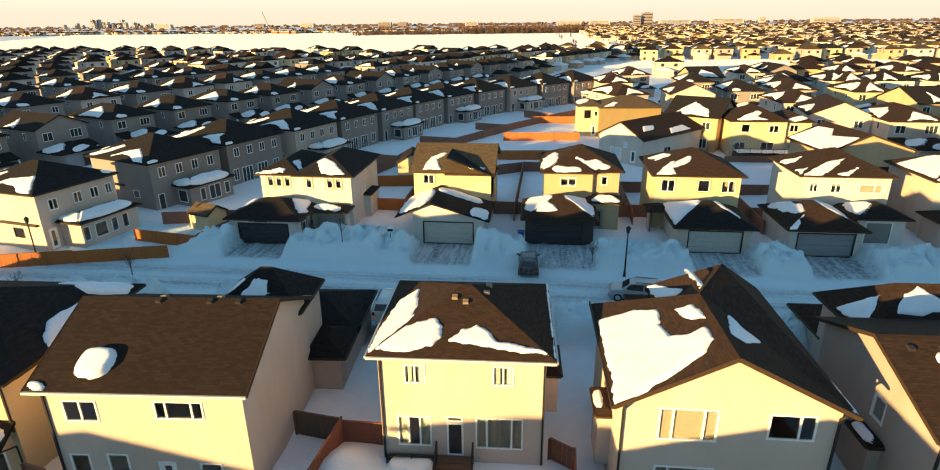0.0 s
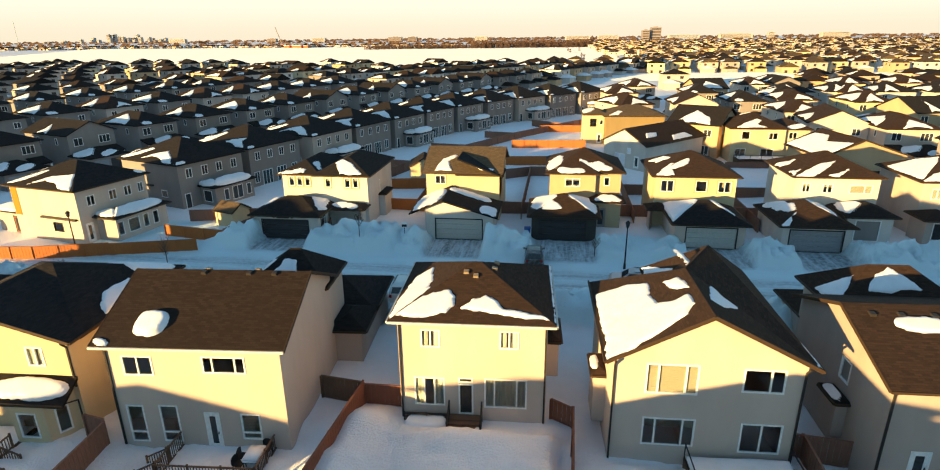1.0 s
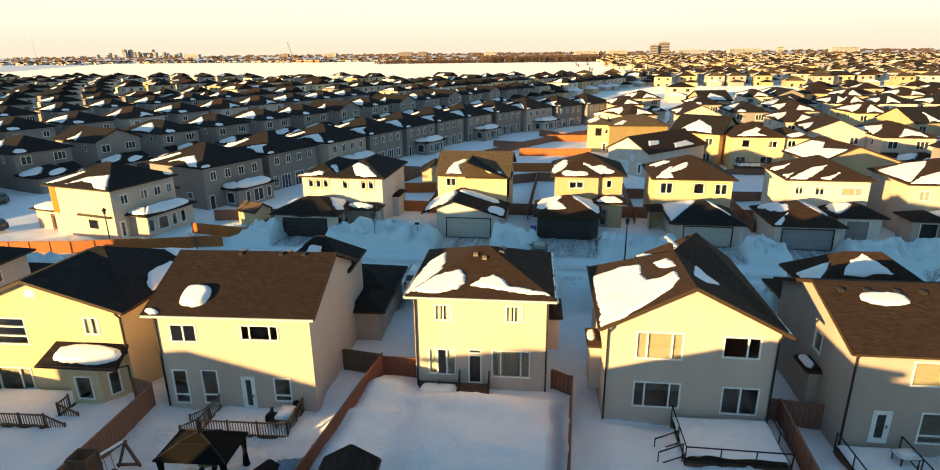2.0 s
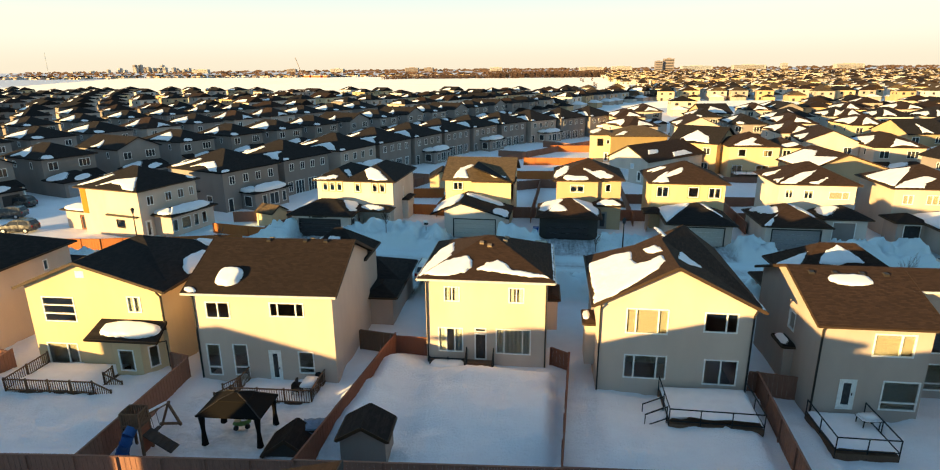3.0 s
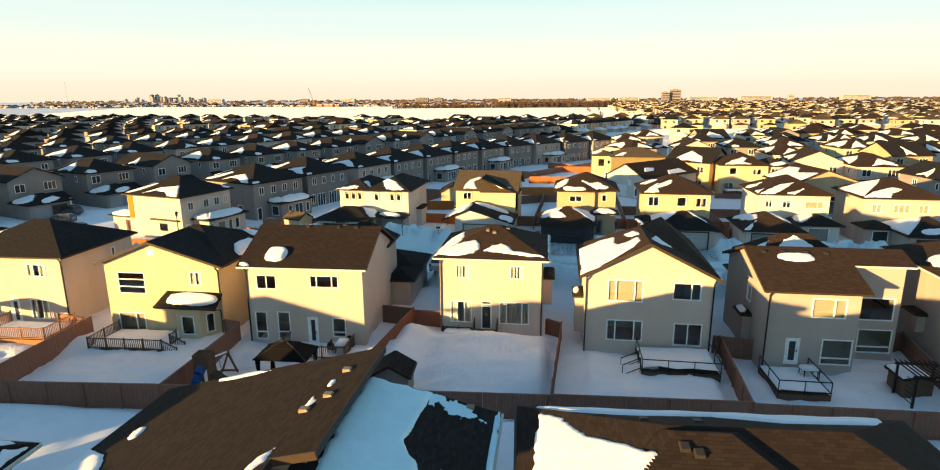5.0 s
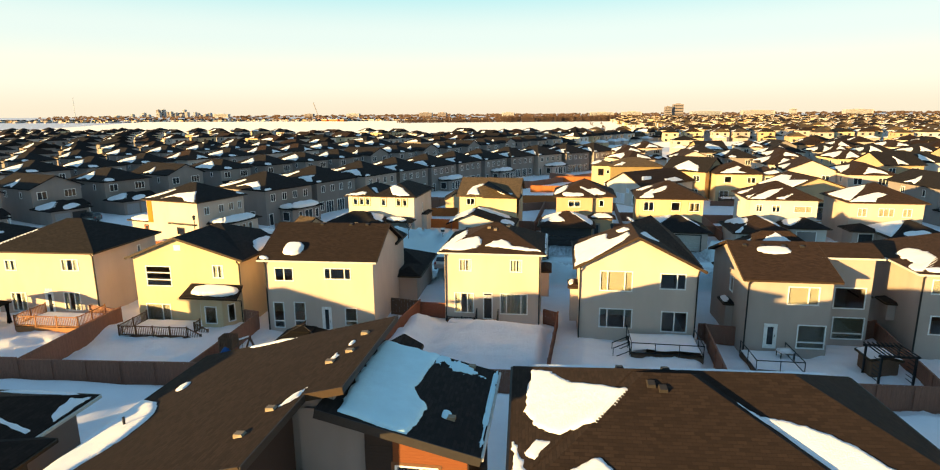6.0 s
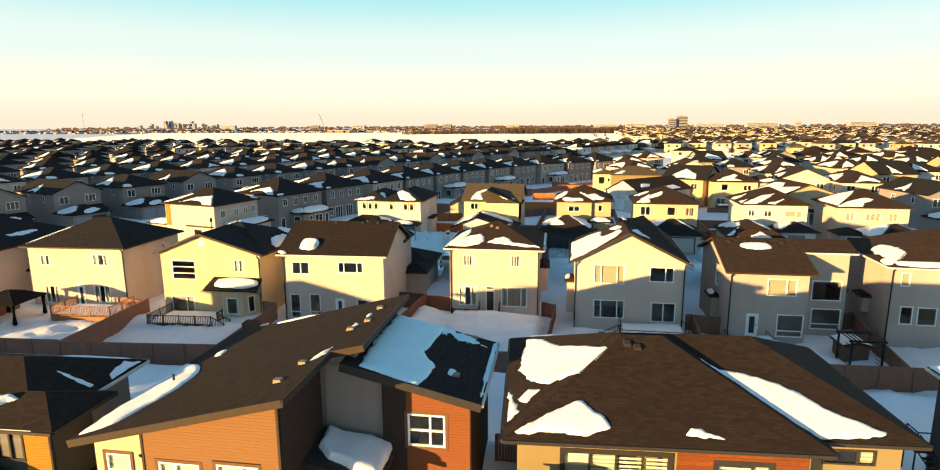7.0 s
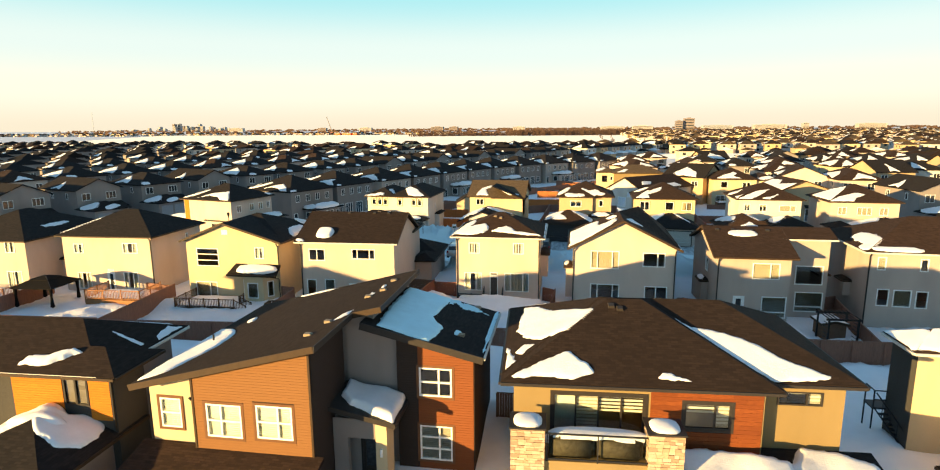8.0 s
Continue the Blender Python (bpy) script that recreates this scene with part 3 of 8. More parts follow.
    return (hsh(xi, yi) * (1 - fx) + hsh(xi + 1, yi) * fx) * (1 - fy) + (hsh(xi, yi + 1) * (1 - fx) + hsh(xi + 1, yi + 1) * fx) * fy


# ---- ground ----
STREET = (37.5, 46.5)
DRIVES = ((-30.9, -25.0), (-11.4, -5.8), (0.0, 6.2), (15.8, 21.3), (26.2, 31.7), (42.0, 47.5), (54.5, 60.0))
DRIVES_A = ((-17.5, -11.5), (-5.0, 0.5), (7.0, 12.5), (20.5, 26.0), (-30, -25), (-45, -40))


def smooth(a, b, x):
    t = np.clip((x - a) / (b - a), 0, 1)
    return t * t * (3 - 2 * t)


def ground_height(x, y):
    n1 = value_noise(x * 0.16 + 3, y * 0.16 + 9)
    n2 = value_noise(x * 0.55, y * 0.55 + 40)
    n3 = value_noise(x * 1.7 + 9, y * 1.7)
    z = 0.12 + 0.28 * n1 + 0.12 * (n2 - 0.5)
    z = z + (0.35 + 0.55 * n1 + 0.15 * n2) * smooth(-9, -4, y) * (1 - smooth(5.0, 6.2, y - 0.08 * x)) * (1 - smooth(60, 80, np.abs(x)))
    z = z + 0.95 * np.exp(-((x + 9.2 + 0.07 * (20 - y)) / 1.6) ** 2) * smooth(7, 11, y) * (1 - smooth(18, 21, y))
    z = z + 0.6 * np.exp(-((y - 18.2) / 1.8) ** 2) * np.exp(-((x + 3.0) / 4.6) ** 2) * (0.4 + n2)
    z = z + 0.8 * smooth(-8.0, -3.5, x) * (1 - smooth(1.75, 2.1, x)) * smooth(8, 13.5, y) * (1 - smooth(17.2, 18.5, y))
    z = z + 0.45 * smooth(3.7, 5.4, x) * (1 - smooth(13.2, 14.0, x)) * smooth(7.5, 10, y) * (1 - smooth(16.0, 17.0, y))
    z = z + 0.7 * np.exp(-((y - 12.6) / 1.6) ** 2) * np.exp(-((x + 35.2) / 1.6) ** 2)
    z = z + 0.35 * (n2 - 0.3) * smooth(6.5, 9, y) * (1 - smooth(17, 20, y)) * (1 - smooth(45, 60, np.abs(x)))
    on_line = smooth(-62, -50, x) * (1 - smooth(75, 90, x))
    road = smooth(STREET[0] - 0.8, STREET[0] + 0.4, y) * (1 - smooth(STREET[1] - 0.4, STREET[1] + 0.8, y)) * on_line
    dr = np.zeros_like(x)
    for a1, b1 in DRIVES:
        dr = np.maximum(dr, smooth(a1 - 0.6, a1 + 0.2, x) * (1 - smooth(b1 - 0.2, b1 + 0.6, x)) * smooth(44, 45, y) * (1 - smooth(53.6, 54, y)))
    for a1, b1 in DRIVES_A:
        dr = np.maximum(dr, smooth(a1 - 0.6, a1 + 0.2, x) * (1 - smooth(b1 - 0.2, b1 + 0.6, x)) * smooth(30.5, 31.5, y) * (1 - smooth(38.5, 39.5, y)))
    c1 = np.abs(2 * value_noise(x * 0.9 + 31, y * 0.9 + 5) - 1)
    c2 = np.abs(2 * value_noise(x * 2.1 + 3, y * 2.1 + 77) - 1)
    c3 = np.abs(2 * value_noise(x * 0.42 + 8, y * 0.5 + 2) - 1)
    chunk = 1.0 * (0.5 - c1) + 0.85 * (0.5 - c2) + 1.1 * (0.45 - c3)
    far_bank = np.exp(-np.abs((y - 49.6) / 3.1) ** 3) * np.maximum(0.25, 0.55 + 1.9 * n1 + 1.2 * (n2 - 0.5) + chunk)
    near_bank = np.exp(-np.abs((y - 34.9) / 2.4) ** 3) * np.maximum(0.25, 0.5 + 1.6 * n1 + 0.9 * (n2 - 0.5) + 0.9 * chunk)
    piled = smooth(-38, -33.5, x) * (1 - smooth(75, 90, x))
    z = z + (far_bank * piled + near_bank * on_line) * (1 - dr) * (1 - road)
    flat = np.maximum(road, dr)
    z = z * (1 - flat) + flat * (0.05 + 0.09 * n3 - 0.08 * c1)
    trod = smooth(-21.6, -20.6, x) * (1 - smooth(-11.4, -10.8, x)) * smooth(6.6, 7.6, y) * (1 - smooth(12.0, 14.5, y))
    steps = np.abs(2 * value_noise(x * 3.1 + 2, y * 3.1 + 7) - 1)
    z = z + trod * (0.14 * (0.5 - steps) - 0.12)
    worn = 0.34 * trod + road * (0.05 + 0.6 * np.exp(-((y - 40.4) / 1.0) ** 2) + 0.55 * np.exp(-((y - 43.2) / 0.9) ** 2)) + dr * (1 - road) * 0.85
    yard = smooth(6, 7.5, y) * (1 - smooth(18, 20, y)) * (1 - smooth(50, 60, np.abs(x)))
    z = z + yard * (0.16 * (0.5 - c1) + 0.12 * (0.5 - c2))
    # strength of the rough relief, and mask of the street's painted cyan shade
    churn_shade = 0.1 + 0.5 * yard + 0.9 * smooth(30.5, 32.5, y) * (1 - smooth(54, 58, y)) * on_line
    return z, np.clip(worn, 0, 1), dr * (1 - road), churn_shade


def axis(mid, end_lo, end_hi):
    """Even steps in the middle, wider and wider ones out to the horizon."""
    out, left = [], []
    s, v = mid[-1] - mid[-2], mid[-1]
    while v < end_hi:
        s *= 1.22
        v += s
        out.append(min(v, end_hi))
    s, v = mid[1] - mid[0], mid[0]
    while v > end_lo:
        s *= 1.22
        v -= s
        left.append(max(v, end_lo))
    return np.array(left[::-1] + list(mid) + out)


def build_ground():
    xs = axis(np.arange(-62, 62, 0.34), -4800, 4800)
    ys = axis(np.concatenate([np.arange(-34, 6, 0.5), np.arange(6, 20, 0.3), np.arange(20, 31.5, 0.5), np.arange(31.5, 56, 0.3), np.arange(56, 63, 0.5)]), -400, 4900)
    gx, gy = np.meshgrid(xs, ys, indexing="ij")
    z, worn, lane, churn_shade = ground_height(gx, gy)
    nx, ny = gx.shape
    verts = np.stack([gx, gy, z], -1).reshape(-1, 3)
    idx = np.arange(nx * ny).reshape(nx, ny)
    quads = np.stack([idx[:-1, :-1], idx[1:, :-1], idx[1:, 1:], idx[:-1, 1:]], -1).reshape(-1, 4)
    me = bpy.data.meshes.new("ground")
    me.from_pydata(verts.tolist(), [], quads.tolist())
    me.polygons.foreach_set("use_smooth", [True] * len(me.polygons))
    for name, values in (("worn", worn), ("lane", lane), ("churn_shade", churn_shade)):
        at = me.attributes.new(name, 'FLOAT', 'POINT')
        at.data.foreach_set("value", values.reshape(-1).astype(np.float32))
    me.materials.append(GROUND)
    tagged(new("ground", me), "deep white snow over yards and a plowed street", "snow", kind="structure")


build_ground()


# ---- the row of houses seen from their back yards ----
def at_corner(x, y, rz):
    return pose(x, y, 0, 0, 0, rz)


def downpipe(root, x, y, z0, z1, mat=None):
    bm = bmesh.new()
    beam(bm, (x, y, z0), (x, y, z1 - 0.5), 0.09)
    beam(bm, (x, y, z1 - 0.5), (x, y - 0.35, z1 - 0.1), 0.09)
    part("downpipe", bm, mat or TRIM_DARK, root)


def roof_vents(vol, face, spots, mat=None):
    O, U, Vv, L, S, _ = vol.faces()[face]
    N = U.cross(Vv)
    for u, v in spots:
        bm = bmesh.new()
        c = O + U * u + Vv * v
        pts = [(-0.16, -0.16, 0), (0.16, -0.16, 0), (0.16, 0.2, 0), (-0.16, 0.2, 0), (-0.13, -0.13, 0.14), (0.13, -0.13, 0.14), (0.13, 0.16, 0.08), (-0.13, 0.16, 0.08)]
        q = [bm.verts.new(c + U * i + Vv * j + N * k) for i, j, k in pts]
        for f in ((4, 5, 6, 7), (0, 1, 5, 4), (1, 2, 6, 5), (2, 3, 7, 6), (3, 0, 4, 7)):
            bm.faces.new([q[i] for i in f])
        part("roof_vent", bm, mat or VENT, vol.r)


CUR, BLN, HALF = {"behind": "curtain"}, {"behind": "blind"}, {"behind": "half"}

# pale stucco house with a pyramid roof
r = thing("house", "cream stucco two-storey house with brown hip roof, snow patches", "house", at_corner(-7.09, 19.5, 2.2))
a3 = Volume(r, 0, 8.45, 0, 8.0, -0.6, 7.02, "hip", 0.43, CREAM, SH_BROWN, openings={
    "f": [(1.30, 5.17, 2.42, 6.30, "2", CUR), (5.78, 5.2, 6.88, 6.36, "2", CUR), (0.83, 1.32, 2.63, 3.21, "3", {"behind": "curtain"}),
          (3.42, 0.8, 4.29, 2.86, "door", {"leaf": TRIM_DARK, "frame": TRIM}), (3.42, 2.93, 4.27, 3.27, "1"),
          (4.92, 1.32, 7.38, 3.27, "s", {"behind": "drape"}), (6.29, -0.24, 7.75, 0.19, "1")],
    "r": [(4.2, 4.6, 5.2, 5.9, "2"), (6.3, 4.6, 7.0, 5.9, "1")], "l": [(3.0, 4.6, 4.0, 5.9, "2")]}, fascia=FASCIA_PALE)
a3.snow("f", [[(0.1, 0.45), (0.9, 1.3), (2.2, 2.2), (3.3, 2.6), (3.6, 2.0), (3.6, 1.2), (3.2, 0.7), (2.1, 0.4)], [(4.1, 1.1), (4.6, 1.8), (5.4, 2.1), (6.0, 1.8), (6.4, 1.1), (7.6, 0.9), (8.6, 0.8), (9.1, 0.4), (7.9, 0.4), (6.4, 0.7)]], 0.2, 0.08, 3, 0.22)
a3.snow("l", [[(8.9, 0.1), (6.3, 0.1), (3.3, 0.6), (2.8, 1.8), (4.9, 2.1), (6.3, 2.1), (7.6, 1.0)]], 0.12, 0.12, 4, 0.3)
roof_vents(a3, "f", [(4.1, 3.9), (4.7, 3.6)])
a3.snow("r", [[(0.3, 0.02), (8.9, 0.02), (8.9, 0.16), (0.3, 0.12)]], 0.1, 0.06, 16, 0.1)
roof_vents(a3, "r", [(4.2, 3.9), (5.2, 3.8)])
Volume(r, 1.2, 7.4, 8.0, 14.0, -0.3, 3.0, "hip", 0.4, CREAM, SH_BROWN, openings={"b": [(1.8, 0.1, 6.8, 2.4, "garage", {"leaf": DOOR_PALE, "frame": TRIM})]})
Volume(r, 8.45, 9.2, 1.6, 4.4, 2.6, 4.9, "hip", 0.4, CREAM, SH_BROWN, o=0.12, sides="fbr", name="bump_out")
downpipe(r, 8.36, -0.06, -0.2, 7.02)
downpipe(r, 0.1, -0.06, -0.2, 7.02, TRIM_DARK)

# gabled house with the long brown roof
r = thing("house", "cream stucco two-storey house with long dark brown gable roof", "house", at_corner(-22.06, 15.4, 3.9))
a2 = Volume(r, 0, 9.55, 0, 9.2, -0.6, 6.8, "gx", 0.46, CREAM, SH_UMBER, openings={
    "f": [(0.84, 4.76, 2.53, 5.98, "2"), (5.26, 5.0, 7.63, 6.04, "s"), (0.5, 0.5, 1.5, 2.88, "t", HALF), (2.37, 0.56, 3.44, 2.93, "t", HALF),
          (4.88, 0.2, 5.74, 2.55, "door"), (6.92, 0.87, 8.03, 2.52, "t", BLN)]}, fascia=FASCIA, gutter=FASCIA_PALE)
a2.snow("f", [(2.75, 1.55, 0.85, 0.85, 0)], 0.42, 0.1, 7, 0.12)
a2.snow("f", [(0.55, 0.25, 0.45, 0.2, -20)], 0.2, 0.08, 9, 0.3)
roof_vents(a2, "f", [(4.2, 5.3), (6.9, 5.3), (8.4, 5.3)], TRIM_DARK)
roof_vents(a2, "b", [(3.2, 5.3), (6.2, 5.3)])
v = Volume(r, 4.5, 9.35, 8.4, 12.6, -0.3, 6.5, "hip", 0.78, CREAM, SH_DARK, o=0.3)
v.snow("l", [[(1.2, 0.2), (2.0, 1.2), (3.2, 2.0), (3.6, 1.4), (2.8, 0.3)]], 0.15, 0.1, 5)
v.snow("f", [[(1.6, 1.0), (2.2, 2.2), (3.0, 2.0), (3.2, 1.2), (2.4, 0.8)]], 0.15, 0.1, 6)
g = Volume(r, 5.4, 11.4, 12.4, 18.0, -0.3, 3.0, "hip", 0.42, SAND, SH_DARK, openings={"b": [(6.0, 0.1, 10.8, 2.4, "garage", {"leaf": DOOR_PALE, "frame": TRIM})]})
Volume(r, 9.35, 11.4, 9.2, 12.4, -0.3, 3.0, "hip", 0.42, SAND, SH_DARK)
downpipe(r, 0.06, -0.06, -0.2, 6.8)
downpipe(r, 9.45, 8.9, 3.2, 6.4)

# gable-fronted yellow house with the canted bay
r = thing("house", "yellow stucco gabled house with bay window and black roof", "house", at_corner(-35.06, 15.6, 2.6))
a1 = Volume(r, 0, 10.25, 0, 5.2, -0.6, 6.4, "gy", 0.40, YELLOW, SH_DARK, apex=4.45, openings={
    "f": [(1.11, 3.67, 3.59, 5.59, "h"), (7.60, 4.59, 8.64, 5.81, "2", CUR), (0.74, 0.05, 3.18, 2.02, "o", {"behind": "blind"})]}, fascia=FASCIA)
a1h = Volume(r, 0.01, 10.24, 0.8, 10.6, -0.6, 6.388, "hip", 0.40, YELLOW, SH_DARK, sides="lrb", name="rear_wall")
a1h.snow("r", [[(2.4, 0.1), (2.9, 0.8), (4.4, 1.7), (6.6, 1.6), (7.0, 0.1)], [(8.8, 0.1), (7.8, 1.8), (8.0, 3.0), (8.6, 2.6), (10.2, 0.3)]], 0.3, 0.1, 2, 0.15)
a1h.snow("b", [(2.4, 1.2, 2.2, 1.0, 0)], 0.2, 0.12, 17, 0.2)
bm = bmesh.new()
box(bm, 4.1, 4.75, -0.02, 0.0, 7.05, 7.55)
part("gable_vent", bm, TRIM, r)


def run_map(p, q):
    """A wall that runs from p to q on the plan; depth goes to the left of that way."""
    d = (Vector(q) - Vector(p)).normalized()
    n = Vector((-d.y, d.x))
    return (lambda u, z, k: (p[0] + d.x * u + n.x * k, p[1] + d.y * u + n.y * k, z)), (Vector(q) - Vector(p)).length


BAY = ((6.15, 0.0), (6.95, -1.3), (9.0, -1.3), (9.9, 0.0))
for (p, q), hole in zip(zip(BAY, BAY[1:]), ((0.3, 0.3, 1.25, 2.45), (0.35, 0.78, 1.5, 2.4), (0.45, 0.85, 1.15, 2.5))):
    at, ln = run_map(p, q)
    bm = bmesh.new()
    wall_sheet(bm, at, 0, ln, -0.6, 3.1, [hole], 0.16, True)
    part("bay_wall", bm, YELLOW, r)
    window(r, at, hole, "1")
bm = bmesh.new()
solid(bm, [Vector((5.35, -1.75, 3.32)), Vector((10.65, -1.75, 3.32)), Vector((10.35, 0.0, 4.05)), Vector((5.45, 0.0, 4.05))], 0.2)
bay_roof = part("bay_roof", bm, SH_DARK, r)
bm = bmesh.new()
beam(bm, (5.35, -1.8, 3.26), (10.65, -1.8, 3.26), 0.1, 0.14)
part("gutter", bm, FASCIA, r)
c = 1 / math.sqrt(1 + 0.417 ** 2)
snow_patch(r, Vector((5.35, -1.75, 3.32)), Vector((1, 0, 0)), Vector((0, c, 0.417 * c)), 5.3, 1.9, False, [(2.9, 0.95, 2.15, 0.72, 0)], 0.3, 0.09, 8, 0.14)
bm = bmesh.new()
tube(bm, (9.95, -1.6, 3.1), (10.15, -0.15, 2.6), 0.045, 0.045)
tube(bm, (10.15, -0.15, 2.6), (10.15, -0.1, -0.2), 0.045, 0.045)
part("downpipe", bm, TRIM_DARK, r)
downpipe(r, 10.18, -0.06, 3.4, 6.4)

# gable house with the steep snowy slope
r = thing("house", "cream stucco gabled house with snow-covered brown roof slope", "house", at_corner(4.65, 17.15, 1.2))
a4 = Volume(r, 0, 9.25, 0, 9.2, -0.6, 6.75, "gy", 0.54, CREAM, SH_BROWN, apex=4.45, own_roof=True, openings={
    "f": [(1.62, 4.67, 4.22, 6.4, "s", BLN), (6.3, 4.98, 8.32, 6.33, "o"), (1.66, 1.56, 4.32, 3.24, "s", HALF), (6.55, 1.4, 8.6, 3.18, "2", {})]}, fascia=FASCIA)
a4.snow("l", [[(2.6, 0.2), (3.1, 2.2), (3.9, 3.3), (5.4, 3.2), (6.7, 3.4), (7.1, 4.2), (7.1, 5.0), (8.2, 5.1), (9.0, 4.3), (9.8, 2.1), (10.5, 0.1)], [(4.5, 4.0), (4.8, 4.9), (5.7, 5.3), (6.4, 5.2), (6.0, 4.6)]], 0.2, 0.1, 11, 0.2)
a4.snow("r", [[(0.2, 0.02), (10.5, 0.02), (10.5, 0.14), (0.2, 0.14)], [(4.9, 4.6), (4.2, 4.3), (3.2, 3.6), (2.1, 4.7), (2.4, 5.4)], [(9.4, 5.8), (9.2, 5.2), (6.6, 4.9), (6.4, 5.2)]], 0.14, 0.1, 12, 0.25)
# front gable with a hipped back corner, and the higher cross roof behind it
ze, zr = 6.75 - 0.54 * 0.45 + 0.16, 6.75 + 0.54 * 4.45 + 0.16
zer = 6.75 - 0.54 * 4.45 / 4.8 * 0.45 + 0.16
bm = bmesh.new()
solid(bm, [Vector((-0.45, -0.45, ze)), Vector((4.45, -0.45, zr)), Vector((4.45, 5.6, zr)), Vector((-0.45, 9.3, ze))], 0.16)
solid(bm, [Vector((-0.45, 9.3, ze)), Vector((4.45, 5.6, zr)), Vector((3.2, 9.3, 6.5))], 0.16)
solid(bm, [Vector((4.45, -0.45, zr)), Vector((9.7, -0.45, zer)), Vector((9.95, 12.2, zer)), Vector((6.75, 9.6, zr)), Vector((4.45, 5.6, zr))], 0.16)
part("roof", bm, SH_BROWN, r)
bm = bmesh.new()
solid(bm, [Vector((3.2, 9.0, 6.6)), Vector((4.45, 5.6, zr + 0.02)), Vector((6.75, 9.6, zr + 0.02)), Vector((3.2, 12.2, 6.6))], 0.16)
solid(bm, [Vector((3.2, 12.2, 6.6)), Vector((6.75, 9.6, zr + 0.02)), Vector((9.95, 12.2, 6.6))], 0.16)
part("cross_roof", bm, SH_BROWN, r)
v = Volume(r, 3.6, 9.6, 9.0, 11.8, -0.3, 6.7, "none", 0.5, CREAM, SH_BROWN, name="rear_wall")
cv = Vector((6.75 - 3.2, 0, zr - 6.58)).normalized()
snow_patch(r, Vector((3.2, 12.2, 6.6)), Vector((0, -1, 0)), cv, 3.2, 4.2, False, [[(0.2, 0.1), (0.6, 0.6), (1.9, 1.3), (2.8, 1.9), (3.1, 1.5), (2.9, 0.3)]], 0.1, 0.1, 14, 0.2)
Volume(r, 3.6, 9.8, 12.8, 18.0, -0.3, 3.0, "hip", 0.42, CREAM, SH_BROWN, openings={"b": [(4.3, 0.1, 9.2, 2.4, "garage", {"leaf": DOOR_PALE, "frame": TRIM})]})
v = Volume(r, -0.65, 0, 2.2, 4.2, 1.2, 4.2, "hip", 0.5, CREAM, SH_BROWN, o=0.14, sides="fbl", name="bump_out")
v.snow("l", [(1.1, 0.2, 0.7, 0.25, 0)], 0.16, 0.1, 3)
downpipe(r, 0.06, -0.06, -0.2, 6.75)
downpipe(r, 9.17, -0.06, -0.2, 6.75)

# stepped house with the brown roof
r = thing("house", "beige stucco house with stepped back wall and brown roof", "house", at_corner(17.25, 16.35, 2.0))
a5 = Volume(r, 0, 6.05, 0, 9.6, -0.6, 6.5, "gx", 0.36, SAND, SH_BROWN, openings={
    "f": [(1.46, 0.9, 2.42, 2.9, "door"), (2.9, 4.45, 5.18, 5.92, "o", BLN), (3.84, 0.98, 5.9, 2.92, "w", BLN)], "l": [(3.4, 4.2, 4.4, 5.5, "1")]}, fascia=FASCIA)
a5.snow("f", [(3.3, 4.15, 1.35, 0.55, 0)], 0.25, 0.12, 21, 0.2)
roof_vents(a5, "f", [(1.2, 4.75), (2.6, 4.75), (4.2, 4.75), (5.6, 4.75)], TRIM_DARK)
a5b = Volume(r, 6.05, 10.3, 3.1, 6.5, -0.6, 7.55, "none", 0.36, SAND, SH_BROWN, openings={
    "f": [(7.55, 3.3, 9.95, 5.1, "1"), (7.68, 0.72, 10.1, 2.62, "w", BLN)]}, name="stepped_wall", fascia=FASCIA_PALE)
Volume(r, 6.05, 10.3, 6.5, 9.6, -0.6, 6.4, "none", 0.36, SAND, SH_BROWN, sides="br", name="rear_wall")
bm = bmesh.new()
a5b.prism_x(bm, [(3.1, 7.55), (6.5, 7.55), (4.8, 8.16)], 10.12, 10.3)
part("gable", bm, SAND, r)
bm = bmesh.new()
a5b.prism_x(bm, [(6.5, 6.4), (9.6, 6.4), (6.5, 7.5)], 10.12, 10.3)
part("gable", bm, SAND, r)
bm = bmesh.new()
ez, ry = 6.5 - 0.36 * 0.45 + 0.16, 4.8
solid(bm, [Vector((6.51, 2.7, ez + 0.36 * 3.15)), Vector((10.75, 2.7, ez + 0.36 * 3.15)), Vector((10.75, ry, ez + 0.36 * 5.25)), Vector((6.51, ry, ez + 0.36 * 5.25))], 0.16)
solid(bm, [Vector((6.51, ry, ez + 0.36 * 5.25)), Vector((10.75, ry, ez + 0.36 * 5.25)), Vector((10.75, 10.05, ez)), Vector((6.51, 10.05, ez))], 0.16)
part("roof", bm, SH_BROWN, r)
bm = bmesh.new()
beam(bm, (6.05, 2.65, ez + 0.36 * 3.15 - 0.1), (10.75, 2.65, ez + 0.36 * 3.15 - 0.1), 0.1, 0.13)
part("gutter", bm, FASCIA_PALE, r)
Volume(r, 10.3, 11.0, 4.6, 6.6, 0.6, 3.9, "hip", 0.4, SAND, SH_DARK, o=0.12, sides="fbr", name="bump_out")
v = Volume(r, 2.3, 9.6, 9.6, 14.4, -0.3, 5.95, "hip", 0.72, SAND, SH_BROWN)
v.snow("f", [[(2.2, 1.5), (3.0, 2.7), (4.0, 3.3), (4.6, 2.8), (5.6, 1.6), (4.6, 1.7), (3.6, 1.4)]], 0.16, 0.1, 4, 0.2)
v.snow("l", [[(2.4, 0.2), (3.2, 2.4), (4.2, 1.6), (5.0, 0.3)]], 0.16, 0.1, 5, 0.2)
